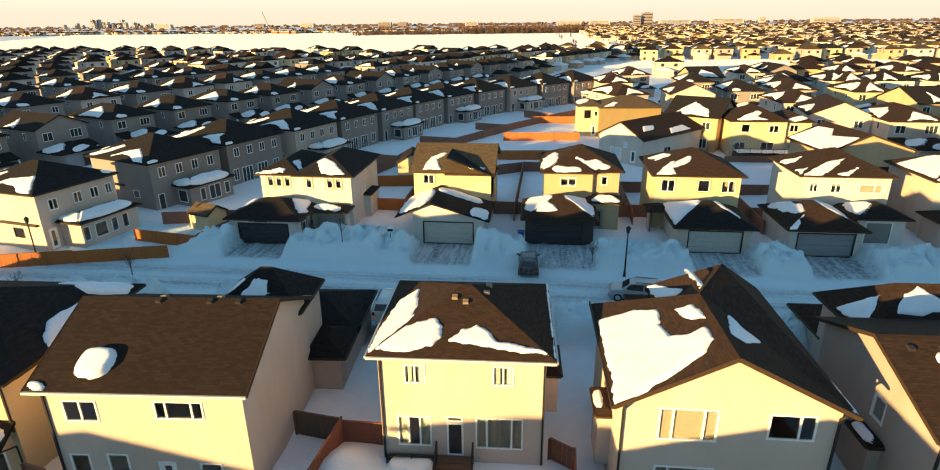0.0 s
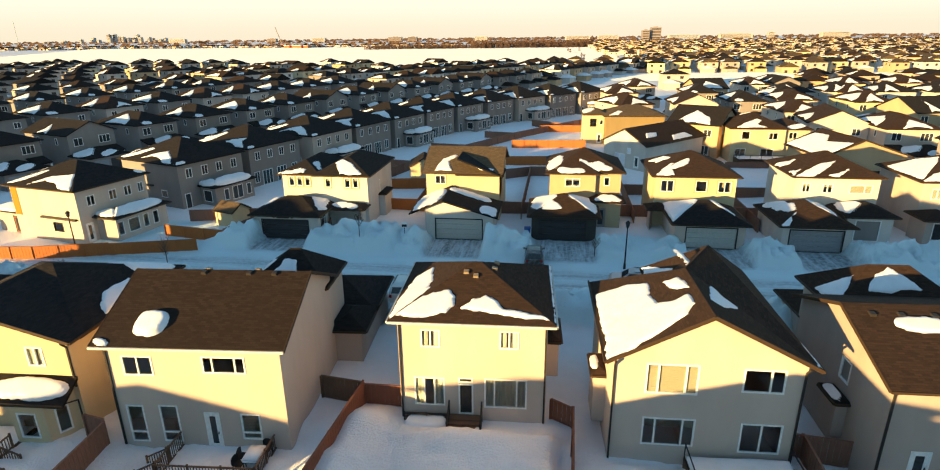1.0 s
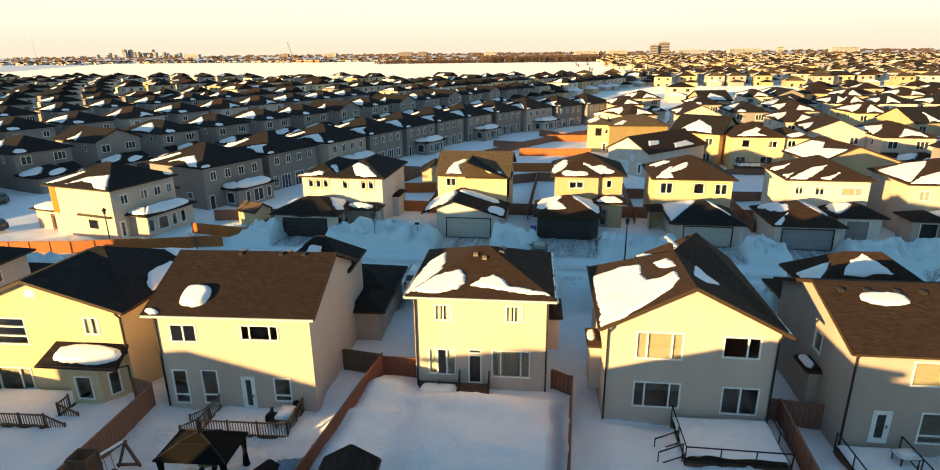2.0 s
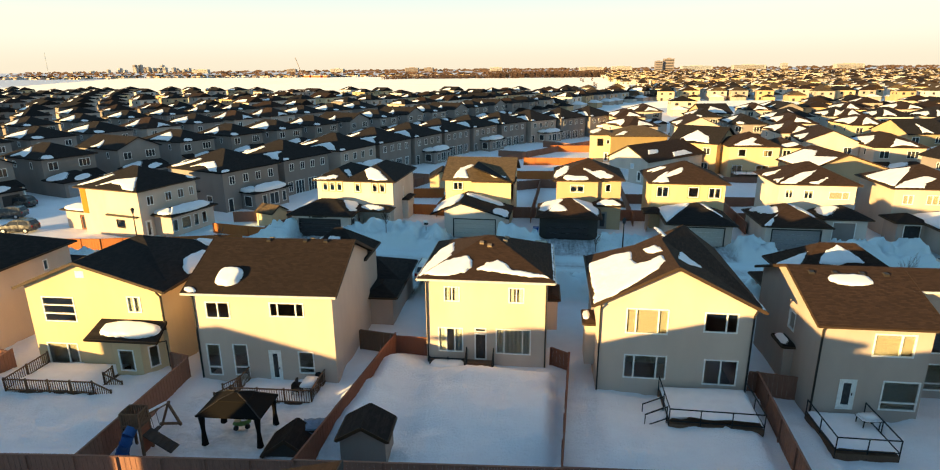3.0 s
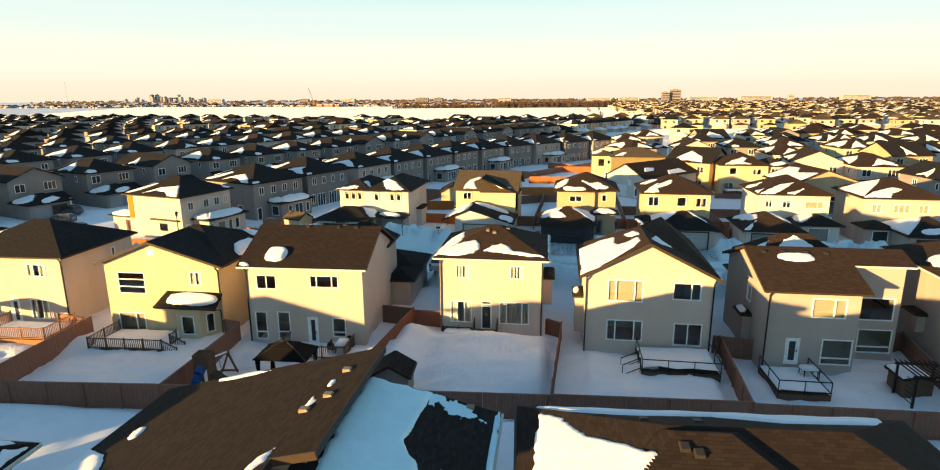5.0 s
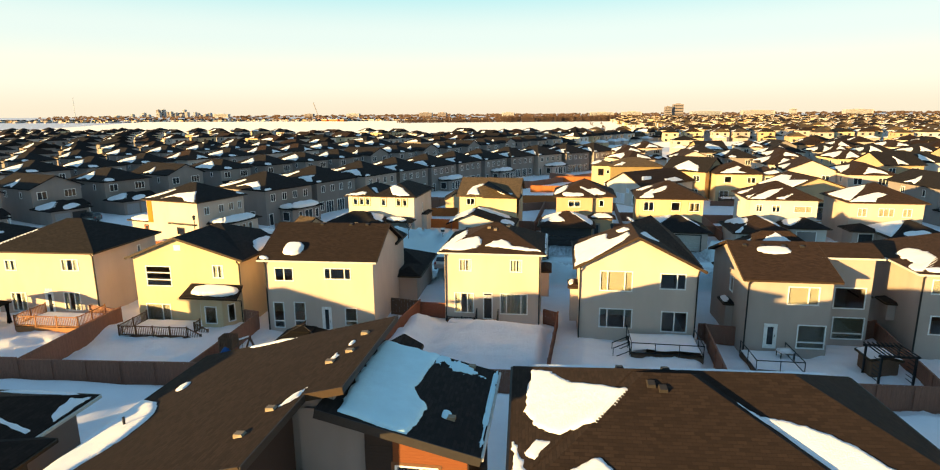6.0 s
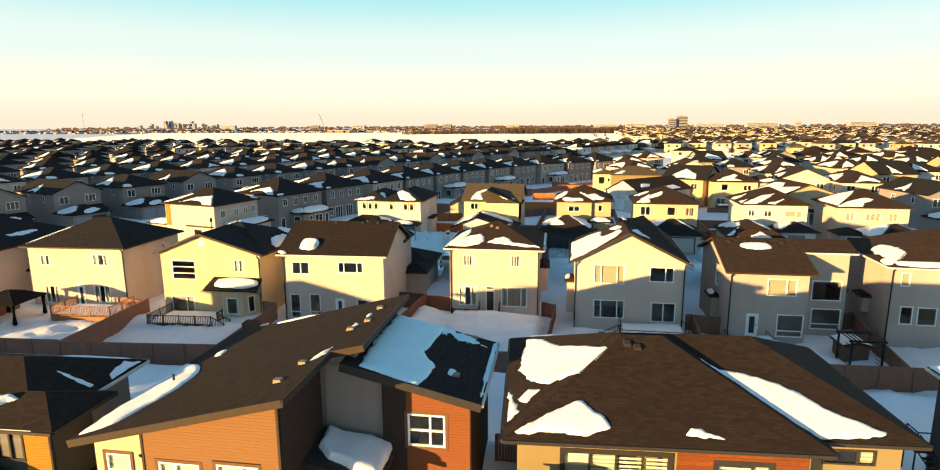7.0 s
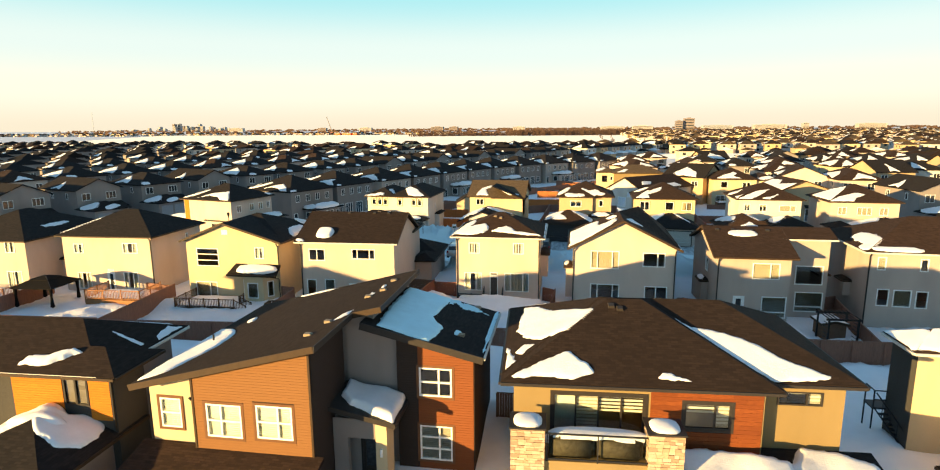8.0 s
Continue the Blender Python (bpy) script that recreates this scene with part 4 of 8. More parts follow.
Volume(r, 2.8, 9.2, 14.4, 18.4, -0.3, 3.0, "hip", 0.42, SAND, SH_BROWN, openings={"b": [(3.4, 0.1, 8.4, 2.4, "garage", {"leaf": DOOR_GREY, "frame": TRIM})]})
Volume(r, -0.6, 0, 3.0, 4.6, 1.3, 3.4, "hip", 0.5, SAND, SH_DARK, o=0.14, sides="fbl", name="bump_out").snow("l", [(0.95, 0.25, 0.7, 0.3, 0)], 0.2, 0.1, 3)
downpipe(r, 0.06, -0.06, -0.2, 6.5)

# hip-roofed neighbours at both ends
r = thing("house", "pale stucco two-storey house with brown hip roof", "house", at_corner(29.75, 17.75, -1.0))
a6 = Volume(r, 0, 13.5, 0, 9.8, -0.6, 7.1, "hip", 0.45, SAND, SH_BROWN, openings={
    "f": [(0.68, 5.38, 1.38, 6.55, "1", BLN), (3.92, 5.38, 4.58, 6.5, "1"), (0.9, 2.2, 1.86, 3.74, "1"), (2.16, 2.17, 3.58, 3.72, "1", BLN), (3.88, 2.13, 4.84, 3.68, "1"),
          (7.0, 1.4, 9.0, 3.1, "2"), (7.4, 4.8, 8.6, 6.0, "2")]}, fascia=FASCIA_PALE)
a6.snow("f", [(2.6, 0.45, 2.0, 0.4, 0), (9.0, 2.0, 1.5, 0.7, 0), (7.2, 1.4, 0.8, 0.4, 0)], 0.2, 0.15, 31, 0.25)
a6.snow("l", [(9.6, 1.2, 1.4, 1.1, 0), (7.2, 1.4, 2.0, 0.8, 0)], 0.14, 0.15, 32, 0.3)
Volume(r, -0.6, 0, 3.0, 4.6, 2.2, 3.6, "hip", 0.5, SAND, SH_DARK, o=0.14, sides="fbl", name="bump_out")
Volume(r, 4.0, 10.4, 9.8, 15.0, -0.3, 3.0, "hip", 0.42, SAND, SH_BROWN)
downpipe(r, 0.06, -0.06, -0.2, 7.1)

r = thing("house", "cream stucco house with deck and dark hip roof", "house", at_corner(-50.15, 15.4, 4.0))
a0 = Volume(r, 0, 10.5, 0, 9.0, -0.6, 6.6, "hip", 0.46, CREAM, SH_DARK, openings={
    "f": [(1.29, 4.52, 2.48, 5.6, "2", CUR), (7.1, 4.62, 8.88, 5.78, "3", CUR), (1.39, 0.55, 3.01, 2.4, "3", CUR), (4.95, 0.25, 5.85, 2.55, "door"), (5.05, 2.62, 5.75, 2.85, "1"),
          (6.87, 0.72, 8.61, 2.56, "3", CUR)], "r": [(6.0, 4.9, 6.5, 5.8, "1")]}, fascia=FASCIA)
a0.snow("l", [(8.6, 1.4, 1.4, 1.3, 0), (6.4, 2.6, 1.6, 1.0, 0)], 0.14, 0.2, 33, 0.3)
Volume(r, 2.0, 8.4, 9.4, 15.0, -0.3, 3.0, "hip", 0.42, CREAM, SH_DARK)
downpipe(r, 10.42, -0.06, -0.2, 6.6)

r = thing("house", "cream stucco house with dark roof and side porch", "house", at_corner(-63.3, 12.6, 5.0))
am = Volume(r, 0, 10.4, 0, 12.0, -0.6, 6.25, "hip", 0.45, CREAM, SH_DARK, openings={
    "f": [(8.0, 4.8, 9.2, 6.0, "2", CUR), (7.8, 0.9, 9.6, 2.8, "2", CUR), (3.0, 4.8, 4.4, 6.0, "2"), (2.4, 0.9, 5.0, 2.8, "2")],
    "r": [(7.4, 3.6, 8.6, 5.6, "t")]}, fascia=FASCIA)
am.snow("r", [(6.5, 2.0, 2.0, 0.4, 0)], 0.12, 0.2, 34)
Volume(r, 10.4, 12.0, 4.5, 9.0, -0.3, 3.2, "hip", 0.3, CREAM, SH_DARK, o=0.25, name="porch_wall")

# ---- the modern houses on the camera's side ----
r = thing("house", "modern house with rust lap siding and slanted brown roof", "house", at_corner(-12.0, -14.7, 2.0))
DRAPE = {"behind": "white", "casing": CASING}
bz = Volume(r, 0, 5.85, 0, 4.0, -0.3, 6.05, "none", 0.27, SIDING_DARK, SH_BROWN, openings={
    "f": [(0.62, 3.6, 2.4, 5.25, "gl", DRAPE), (3.12, 3.7, 4.9, 5.35, "gr", DRAPE)]}, sides="flrb")
yl = Volume(r, -2.5, 0, 0.35, 4.0, -0.3, 5.55, "none", 0.27, YELLOW, SH_BROWN, openings={
    "f": [(-2.0, 3.7, -0.9, 5.2, "v", {"behind": "white", "casing": CASING})]}, sides="fl", name="yellow_wall")
PITCH = 0.258
RX = -2.8


def slant(x):
    return 6.2 + PITCH * (x + 2.7)


bm = bmesh.new()
for x0, x1, y0, y1 in ((RX, 6.35, -0.55, 4.1), (RX, 7.85, 4.1, 11.95)):
    solid(bm, [Vector((x0, y0, slant(x0))), Vector((x1, y0, slant(x1))), Vector((x1, y1, slant(x1))), Vector((x0, y1, slant(x0)))], 0.24)
brown_roof = part("roof", bm, SH_UMBER, r)
bm = bmesh.new()
beam(bm, (RX, -0.585, slant(RX) - 0.13), (6.35, -0.585, slant(6.35) - 0.13), 0.05, 0.3)
part("fascia", bm, FASCIA, r)
bm = bmesh.new()
beam(bm, (6.38, -0.6, slant(6.35) - 0.13), (6.38, 4.1, slant(6.35) - 0.13), 0.05, 0.3)
part("fascia", bm, TRIM_DARK, r)
bm = bmesh.new()
beam(bm, (7.88, 4.05, slant(7.85) - 0.13), (7.88, 11.95, slant(7.85) - 0.13), 0.05, 0.3)
part("fascia", bm, TRIM_DARK, r)
bm = bmesh.new()
beam(bm, (6.35, 4.06, slant(6.35) - 0.13), (7.9, 4.06, slant(7.85) - 0.13), 0.05, 0.3)
part("fascia", bm, FASCIA, r)
# upper triangle of the front, and the body behind
bm = bmesh.new()
for xa, xb, ya, yb, zb in ((0, 5.85, 0.0, 0.18, 6.05), (-2.5, 0, 0.35, 0.53, 5.55)):
    v = [[bm.verts.new((x, y, z)) for x, z in ((xa, zb), (xb, zb), (xb, slant(xb) - 0.2), (xa, slant(xa) - 0.2))] for y in (ya, yb)]
    bm.faces.new(v[0]), bm.faces.new(v[1][::-1])
    for i in range(4):
        bm.faces.new((v[0][i], v[0][(i + 1) % 4], v[1][(i + 1) % 4], v[1][i])).material_index = 0
    if xa < 0:
        for f in list(bm.faces)[-6:]:
            f.material_index = 1
part("gable_wall", bm, [SIDING_DARK, YELLOW], r)
bm = bmesh.new()
v = [[bm.verts.new((x, y, z)) for y, z in ((0, 6.05), (4.0, 6.05), (4.0, slant(5.85) - 0.2), (0, slant(5.85) - 0.2))] for x in (5.67, 5.85)]
bm.faces.new(v[0][::-1]), bm.faces.new(v[1])
part("side_wall", bm, SIDING_DARK, r)
bm = bmesh.new()
v = [[bm.verts.new((x, y, z)) for x, z in ((-2.5, -0.3), (7.3, -0.3), (7.3, slant(7.3) - 0.22), (-2.5, slant(-2.5) - 0.22))] for y in (4.6, 11.5)]
bm.faces.new(v[0]), bm.faces.new(v[1][::-1])
for i in range(4):
    bm.faces.new((v[0][i], v[0][(i + 1) % 4], v[1][(i + 1) % 4], v[1][i]))
part("rear_wall", bm, GREY, r)
FRAME_B = (Vector((RX, 11.95, slant(RX))), Vector((0, -1, 0)), Vector((1, 0, PITCH)).normalized())
snow_patch(r, *FRAME_B, 12.4, 10.9, False, [[(12.2, 0.1), (9.2, 0.05), (5.0, 0.05), (5.6, 1.2), (7.0, 2.1), (8.7, 2.3), (10.1, 1.9), (11.7, 1.4)]], 0.09, 0.09, 41, 0.15)
snow_patch(r, *FRAME_B, 12.4, 10.9, False, [(4.2, 1.6, 0.5, 0.25, 10), (0.2, 4.2, 0.2, 1.4, 0)], 0.05, 0.07, 42, 0.5)
snow_patch(r, *FRAME_B, 12.4, 10.9, False, [[(8.6, 8.75), (8.0, 9.3), (7.1, 9.4), (7.6, 8.9)], [(4.9, 9.1), (4.2, 9.5), (3.9, 9.2)], (2.9, 9.6, 0.3, 0.15, 0)], 0.05, 0.07, 43, 0.2)


class Slope:
    def __init__(self, r, O, U, Vv, L, S):
        self.r, self.O, self.U, self.Vv, self.L, self.S = r, O, U, Vv, L, S

    def faces(self):
        return {"t": (self.O, self.U, self.Vv, self.L, self.S, False)}


roof_vents(Slope(r, *FRAME_B, 12.4, 10.9), "t", [(10.4, 8.2), (8.7, 8.5), (4.9, 9.3), (4.0, 9.9), (1.9, 9.9)])
bm = bmesh.new()
q = FRAME_B[0] + FRAME_B[1] * 7.7 + FRAME_B[2] * 1.3
tube(bm, q, q + Vector((0, 0, 0.42)), 0.05, 0.05)
part("vent_pipe", bm, BLACK, r)
# set-back grey wall and the right wing
bm = bmesh.new()
wall_sheet(bm, side_map("f", 5.85, 8.6, 4.5, 5), 5.85, 8.6, -0.3, 7.75, [])
part("grey_wall", bm, GREY, r, "grey stucco wall")
wing_open = [(9.75, 4.25, 11.45, 5.8, "gr", {"behind": "", "casing": CASING}), (9.75, 0.72, 11.45, 2.65, "g3", {"behind": "blind", "casing": CASING})]
wing = Volume(r, 8.6, 12.6, 4.2, 10.4, -0.3, 6.5, "none", 0.24, SIDING_DARK, SH_DARK, o=0.4, openings={"f": wing_open}, fascia=TRIM_DARK)
bm = bmesh.new()
W0, W1, WY0, WY1 = 6.9, 13.12, 3.65, 10.85


def wing_z(x):
    return 6.7 + 0.24 * (13.12 - x)


solid(bm, [Vector((W0, WY0, wing_z(W0))), Vector((W1, WY0, wing_z(W1))), Vector((W1, WY1, wing_z(W1))), Vector((W0, WY1, wing_z(W0)))], 0.3)
part("wing_roof", bm, SH_DARK, r)
bm = bmesh.new()
beam(bm, (W0, WY0 - 0.03, wing_z(W0) - 0.16), (W1, WY0 - 0.03, wing_z(W1) - 0.16), 0.05, 0.36)
part("fascia", bm, TRIM_DARK, r)
bm = bmesh.new()
beam(bm, (W1 + 0.05, WY0, wing_z(W1) - 0.08), (W1 + 0.05, WY1, wing_z(W1) - 0.08), 0.1, 0.12)
part("gutter", bm, FASCIA_PALE, r)
cw = Vector((-1, 0, 0.24)).normalized()
FRAME_W = (Vector((W1, WY0, wing_z(W1))), Vector((0, 1, 0)), cw)
snow_patch(r, *FRAME_W, WY1 - WY0, 6.1, False, [[(0.3, 5.6), (3.6, 5.8), (7.1, 5.8), (7.2, 3.0), (5.2, 3.2), (3.4, 3.3), (2.2, 2.5), (1.0, 2.6), (0.1, 2.8)]], 0.12, 0.09, 44, 0.2, SNOW_SKY_TINT)
snow_patch(r, *FRAME_W, WY1 - WY0, 6.1, False, [(2.2, 1.7, 0.35, 0.2, 0)], 0.08, 0.08, 45, 0.3, SNOW_SKY_TINT)
snow_patch(r, *FRAME_W, WY1 - WY0, 6.1, False, [[(6.4, 3.2), (7.1, 3.2), (7.0, 1.2), (6.2, 0.9), (6.0, 2.2)]], 0.04, 0.06, 48, 0.9, SNOW_SKY_TINT)
snow_patch(r, *FRAME_W, WY1 - WY0, 6.1, False, [(4.5, 0.1, 4.0, 0.12, 0)], 0.08, 0.1, 46, 0.4, SNOW_SKY_TINT)
roof_vents(Slope(r, *FRAME_W, 8, 6), "t", [(2.0, 1.45), (6.9, 1.3)])
# porch: leaning canopy with deep snow, stucco column, dark door
bm = bmesh.new()
solid(bm, [Vector((5.75, 1.75, 4.6)), Vector((9.15, 1.75, 3.9)), Vector((9.15, 4.5, 4.0)), Vector((5.75, 4.5, 4.7))], 0.26)
part("canopy", bm, TRIM_DARK, r)
cc = Vector((3.4, 0, -0.7)).normalized()
snow_patch(r, Vector((5.75, 1.75, 4.61)), cc, Vector((0, 2.75, 0.1)).normalized(), 3.45, 2.7, False, [[(0.3, 1.2), (0.2, 2.6), (2.3, 2.65), (3.3, 2.5), (3.35, 0.1), (2.3, 0.3), (1.0, 0.6)]], 0.34, 0.07, 47, 0.1)
# one stucco: the wall's shade painted taupe, the column's sunlight painted yellow
bm = bmesh.new()
wall_sheet(bm, side_map("f", 5.9, 8.055, 2.1, 2.4), 5.9, 8.055, -0.3, 3.85, [(6.65, -0.35, 8.05, 2.85)], 0.3)
part("porch_front", bm, TAUPE, r)
bm = bmesh.new()
box(bm, 8.06, 8.62, 2.09, 3.2, -0.3, 3.852)
part("porch_column", bm, YELLOW, r, "buttery stucco column")
bm = bmesh.new()
wall_sheet(bm, side_map("f", 5.85, 8.1, 3.2, 3.6), 5.85, 8.1, -0.3, 4.0, [(6.9, 0.4, 8.05, 2.75)])
part("porch_wall", bm, GREY, r)
house_door(r, side_map("f", 5.85, 8.1, 3.2, 3.6), (6.9, 0.4, 8.05, 2.75), leaf=TRIM_DARK, frame=TRIM_DARK)
bm = bmesh.new()
tube(bm, (8.35, 2.02, 2.0), (8.35, 2.02, 2.4), 0.07, 0.07)
part("porch_light", bm, TRIM, r)
# garage roof under the front windows
bm = bmesh.new()
solid(bm, [Vector((-3.0, -6.0, 1.35)), Vector((6.3, -6.0, 1.35)), Vector((6.3, 0.0, 3.0)), Vector((-3.0, 0.35, 3.0))], 0.2)
part("garage_roof", bm, SH_BROWN, r)
bm = bmesh.new()
box(bm, -2.7, 5.85, -5.5, -0.01, -0.3, 1.3)
part("garage_wall", bm, SIDING_DARK, r)
# lap siding boards on the two rust-coloured fronts
FR = side_map("f", 0, 5.85, 0, 4)


def boards(parent, at, u0, u1, z0, z1, top, holes, mat, h=0.135, name="board", limit=300):
    """Lapped boards, each its own piece, cut round the openings and under the slanting roof."""
    z = z0
    while z < z1:
        runs = [(u0, u1)]
        for a1, c1, b1, d1 in holes:
            if c1 < z + h / 2 < d1:
                runs = [q for s in runs for q in ((s[0], min(s[1], a1)), (max(s[0], b1), s[1])) if q[1] - q[0] > 0.02]
        for s0, s1 in runs:
            s0 = max(s0, top(z + h)) if top else s0
            if s1 - s0 < 0.05:
                continue
            bm = bmesh.new()
            p = [at(s0, z + 0.022, -0.042), at(s1, z + 0.022, -0.042), at(s1, z + h, -0.014), at(s0, z + h, -0.014),
                 at(s0, z + 0.022, 0.0), at(s1, z + 0.022, 0.0), at(s1, z + h, 0.0), at(s0, z + h, 0.0)]
            q = [bm.verts.new(c) for c in p]
            for f in ((0, 1, 2, 3), (0, 4, 5, 1), (3, 2, 6, 7), (0, 3, 7, 4), (1, 5, 6, 2)):
                bm.faces.new([q[i] for i in f])
            part(name, bm, mat, parent)
        z += h


front_board = bz.wall
boards(front_board, FR, 0.06, 5.79, 2.95, slant(5.85) - 0.22, lambda z: (z + 0.25 - 6.2) / PITCH - 2.7,
       [(0.49, 3.47, 2.53, 5.38), (2.99, 3.57, 5.03, 5.48)], SIDING)
bm = bmesh.new()
beam(bm, (0.0, -0.03, 2.95), (0.0, -0.03, slant(0) - 0.2), 0.1, 0.06)
part("corner_trim", bm, FASCIA, r)
bm = bmesh.new()
beam(bm, (5.83, -0.03, 2.95), (5.83, -0.03, slant(5.85) - 0.2), 0.1, 0.06)
part("corner_trim", bm, FASCIA, r)
downpipe(r, -0.1, 0.26, 2.8, 5.6)
FW = side_map("f", 8.6, 12.6, 4.2, 10.4)
wing_board = wing.wall
boards(wing_board, FW, 9.7, 12.55, 0.2, 6.5, None, [(9.62, 4.12, 11.58, 5.93), (9.62, 0.59, 11.58, 2.78)], SIDING_RED)
# left strip: the main block's cast shadow, put in as darker boards
boards(wing_board, FW, 8.6, 9.66, 0.2, 6.5, None, [(9.62, 4.12, 11.58, 5.93), (9.62, 0.59, 11.58, 2.78)], SIDING_DARK)
bm = bmesh.new()
v = [bm.verts.new(c) for c in ((9.7, 4.18, 6.5), (12.55, 4.18, 6.5), (12.55, 4.18, wing_z(12.55) - 0.28), (9.7, 4.18, wing_z(9.7) - 0.28))]
bm.faces.new(v)
part("wing_gable", bm, SIDING_RED, r)
bm = bmesh.new()
v = [[bm.verts.new((x, y, z)) for x, z in ((8.6, 6.5), (12.6, 6.5), (12.6, wing_z(12.6) - 0.28), (8.6, wing_z(8.6) - 0.28))] for y in (4.2, 10.4)]
bm.faces.new(v[0]), bm.faces.new(v[1][::-1])
for i in range(4):
    bm.faces.new((v[0][i], v[0][(i + 1) % 4], v[1][(i + 1) % 4], v[1][i]))
part("wing_top", bm, SIDING_DARK, r)

# hip-roofed house with stone pillars
r = thing("house", "ochre stucco house with wide brown hip roof, stone pillars", "house", at_corner(2.75, -12.75, 5.0))
c2 = Volume(r, 0, 14.3, 0.8, 9.2, -0.3, 7.0, "hip", 0.47, OCHRE, SH_UMBER, o=0.55, openings={"f": [(11.5, 5.66, 13.4, 6.3, "o", {"frame": TRIM_DARK, "behind": "zebra", "w": 0.07})]}, fascia=TRIM_DARK)
c1 = Volume(r, 0, 10.7, 0, 9.0, -0.3, 6.95, "hip", 0.47, OCHRE, SH_UMBER, o=0.55, openings={
    "f": [(1.75, 3.9, 5.7, 6.15, "4", {"frame": TRIM_DARK, "behind": "zebra", "w": 0.07, "casing": TRIM_DARK}), (7.4, 4.75, 9.35, 5.95, "o", {"frame": TRIM_DARK, "behind": "zebra", "w": 0.07, "casing": TRIM_DARK})]}, fascia=TRIM_DARK)
c1.snow("f", [[(0.3, 0.25), (1.7, 1.2), (3.0, 1.9), (3.2, 1.6), (3.7, 1.3), (4.1, 0.7), (3.1, 0.35), (1.7, 0.3)]], 0.22, 0.08, 51, 0.18)
c1.snow("f", [[(6.7, 0.45), (7.0, 0.85), (7.4, 0.8), (8.0, 0.45)]], 0.15, 0.07, 52, 0.25)
c1.snow("l", [[(1.0, 1.0), (2.0, 2.0), (3.7, 2.8), (6.4, 5.4), (7.0, 4.5), (7.2, 2.0), (6.3, 1.2), (4.6, 0.5)], [(9.3, 0.1), (8.6, 0.7), (8.0, 0.6), (6.0, 0.12)], [(7.5, 0.45), (7.0, 1.1), (7.4, 1.7), (8.2, 1.0)]], 0.2, 0.1, 53, 0.2)
c2.snow("f", [[(8.8, 3.2), (10.2, 2.95), (11.3, 2.45), (12.3, 1.55), (13.1, 1.0), (14.2, 0.45), (13.4, 0.2), (11.7, 0.05), (10.8, 0.8), (9.8, 1.9)], [(7.2, 4.75), (8.3, 3.75), (9.2, 2.9), (8.9, 2.8), (7.9, 3.65), (7.0, 4.6)]], 0.16, 0.08, 54, 0.16)
c2.snow("b", [[(1.0, 0.4), (2.5, 2.6), (6.0, 3.2), (8.0, 1.6), (11.5, 2.4), (13.5, 1.8), (14.6, 0.5)]], 0.22, 0.14, 59, 0.15)
roof_vents(c1, "f", [(5.2, 5.0), (5.6, 4.8)], TRIM_DARK)
roof_vents(c2, "b", [(11.0, 4.0), (9.2, 4.1)], TRIM_DARK)
CF = side_map("f", 0, 10.7, 0, 10.6)
panels = c1.wall
random.seed(5)
for k in range(17):
    z = 3.4 + k * 0.2
    runs = [(5.95, 7.36), (9.39, 10.64)] if z + 0.19 > 4.71 and z < 5.99 else [(5.95, 10.64)]
    for u, end in runs:
        while u < end - 0.01:
            s = u + random.uniform(0.8, 2.4)
            s = end if end - s < 0.5 else s
            bm = bmesh.new()
            slabs(bm, CF, [(u + 0.003, z + 0.003, s - 0.003, z + 0.197)], -0.03, 0.0)
            part("plank", bm, WOODPANEL, panels)
            u = s
# balcony between two ledge-stone pillars
bm = bmesh.new()
box(bm, 0.2, 6.9, -2.2, -0.01, 3.5, 4.2)
part("balcony_floor", bm, OCHRE, r)
for px in (-0.05, 5.48):
    bm = bmesh.new()
    box(bm, px + 0.06, px + 1.34, -2.34, -1.16, -0.3, 5.66)
    pil = part("pillar", bm, STONE, r, "ledge stone pillar with snow cap")
    bm = bmesh.new()
    box(bm, px - 0.06, px + 1.46, -2.46, -1.04, 5.66, 5.73)
    part("capstone", bm, TRIM_DARK, pil)
    bm = bmesh.new()
    bmesh.ops.create_uvsphere(bm, u_segments=16, v_segments=8, radius=1)
    for vt in bm.verts:
        vt.co = Vector((px + 0.7 + 0.6 * math.copysign(abs(vt.co.x) ** 0.7, vt.co.x), -1.75 + 0.62 * math.copysign(abs(vt.co.y) ** 0.7, vt.co.y), 5.73 + max(0, vt.co.z) ** 1.3 * 0.17))
    for f in bm.faces:
        f.smooth = True
    part("snow_cap", bm, SNOW, pil)
    random.seed(int(px * 10) + 3)
    z = 3.4
    while z < 5.6:
        h = random.choice((0.10, 0.13, 0.16))
        h = min(h, 5.66 - z)
        for face in ("f", "r" if px < 1 else "l"):
            u = 0.0
            while u < 1.39:
                s = min(1.4, u + random.uniform(0.17, 0.36))
                d = random.uniform(0.02, 0.06)
                bm = bmesh.new()
                if face == "f":
                    box(bm, px + u + 0.006, px + s - 0.006, -2.34 - d, -2.33, z + 0.006, z + h - 0.006)
                else:
                    k = 1.18 / 1.4
                    y0, y1 = -2.34 + u * k + 0.006, -2.34 + s * k - 0.006
                    if face == "l":
                        box(bm, px + 0.06 - d, px + 0.07, y0, y1, z + 0.006, z + h - 0.006)
                    else:
                        box(bm, px + 1.33, px + 1.34 + d, y0, y1, z + 0.006, z + h - 0.006)
                part("stone", bm, STONE, pil)
                u = s
        z += h
for z in (5.42, 4.3):
    bm = bmesh.new()
    beam(bm, (1.4, -2.2, z), (5.62, -2.2, z), 0.06, 0.06)
    part("balcony_rail", bm, BLACK, r)
for k in (1.45, 3.5, 5.57):
    bm = bmesh.new()
    beam(bm, (k, -2.2, 4.2), (k, -2.2, 5.44), 0.05)
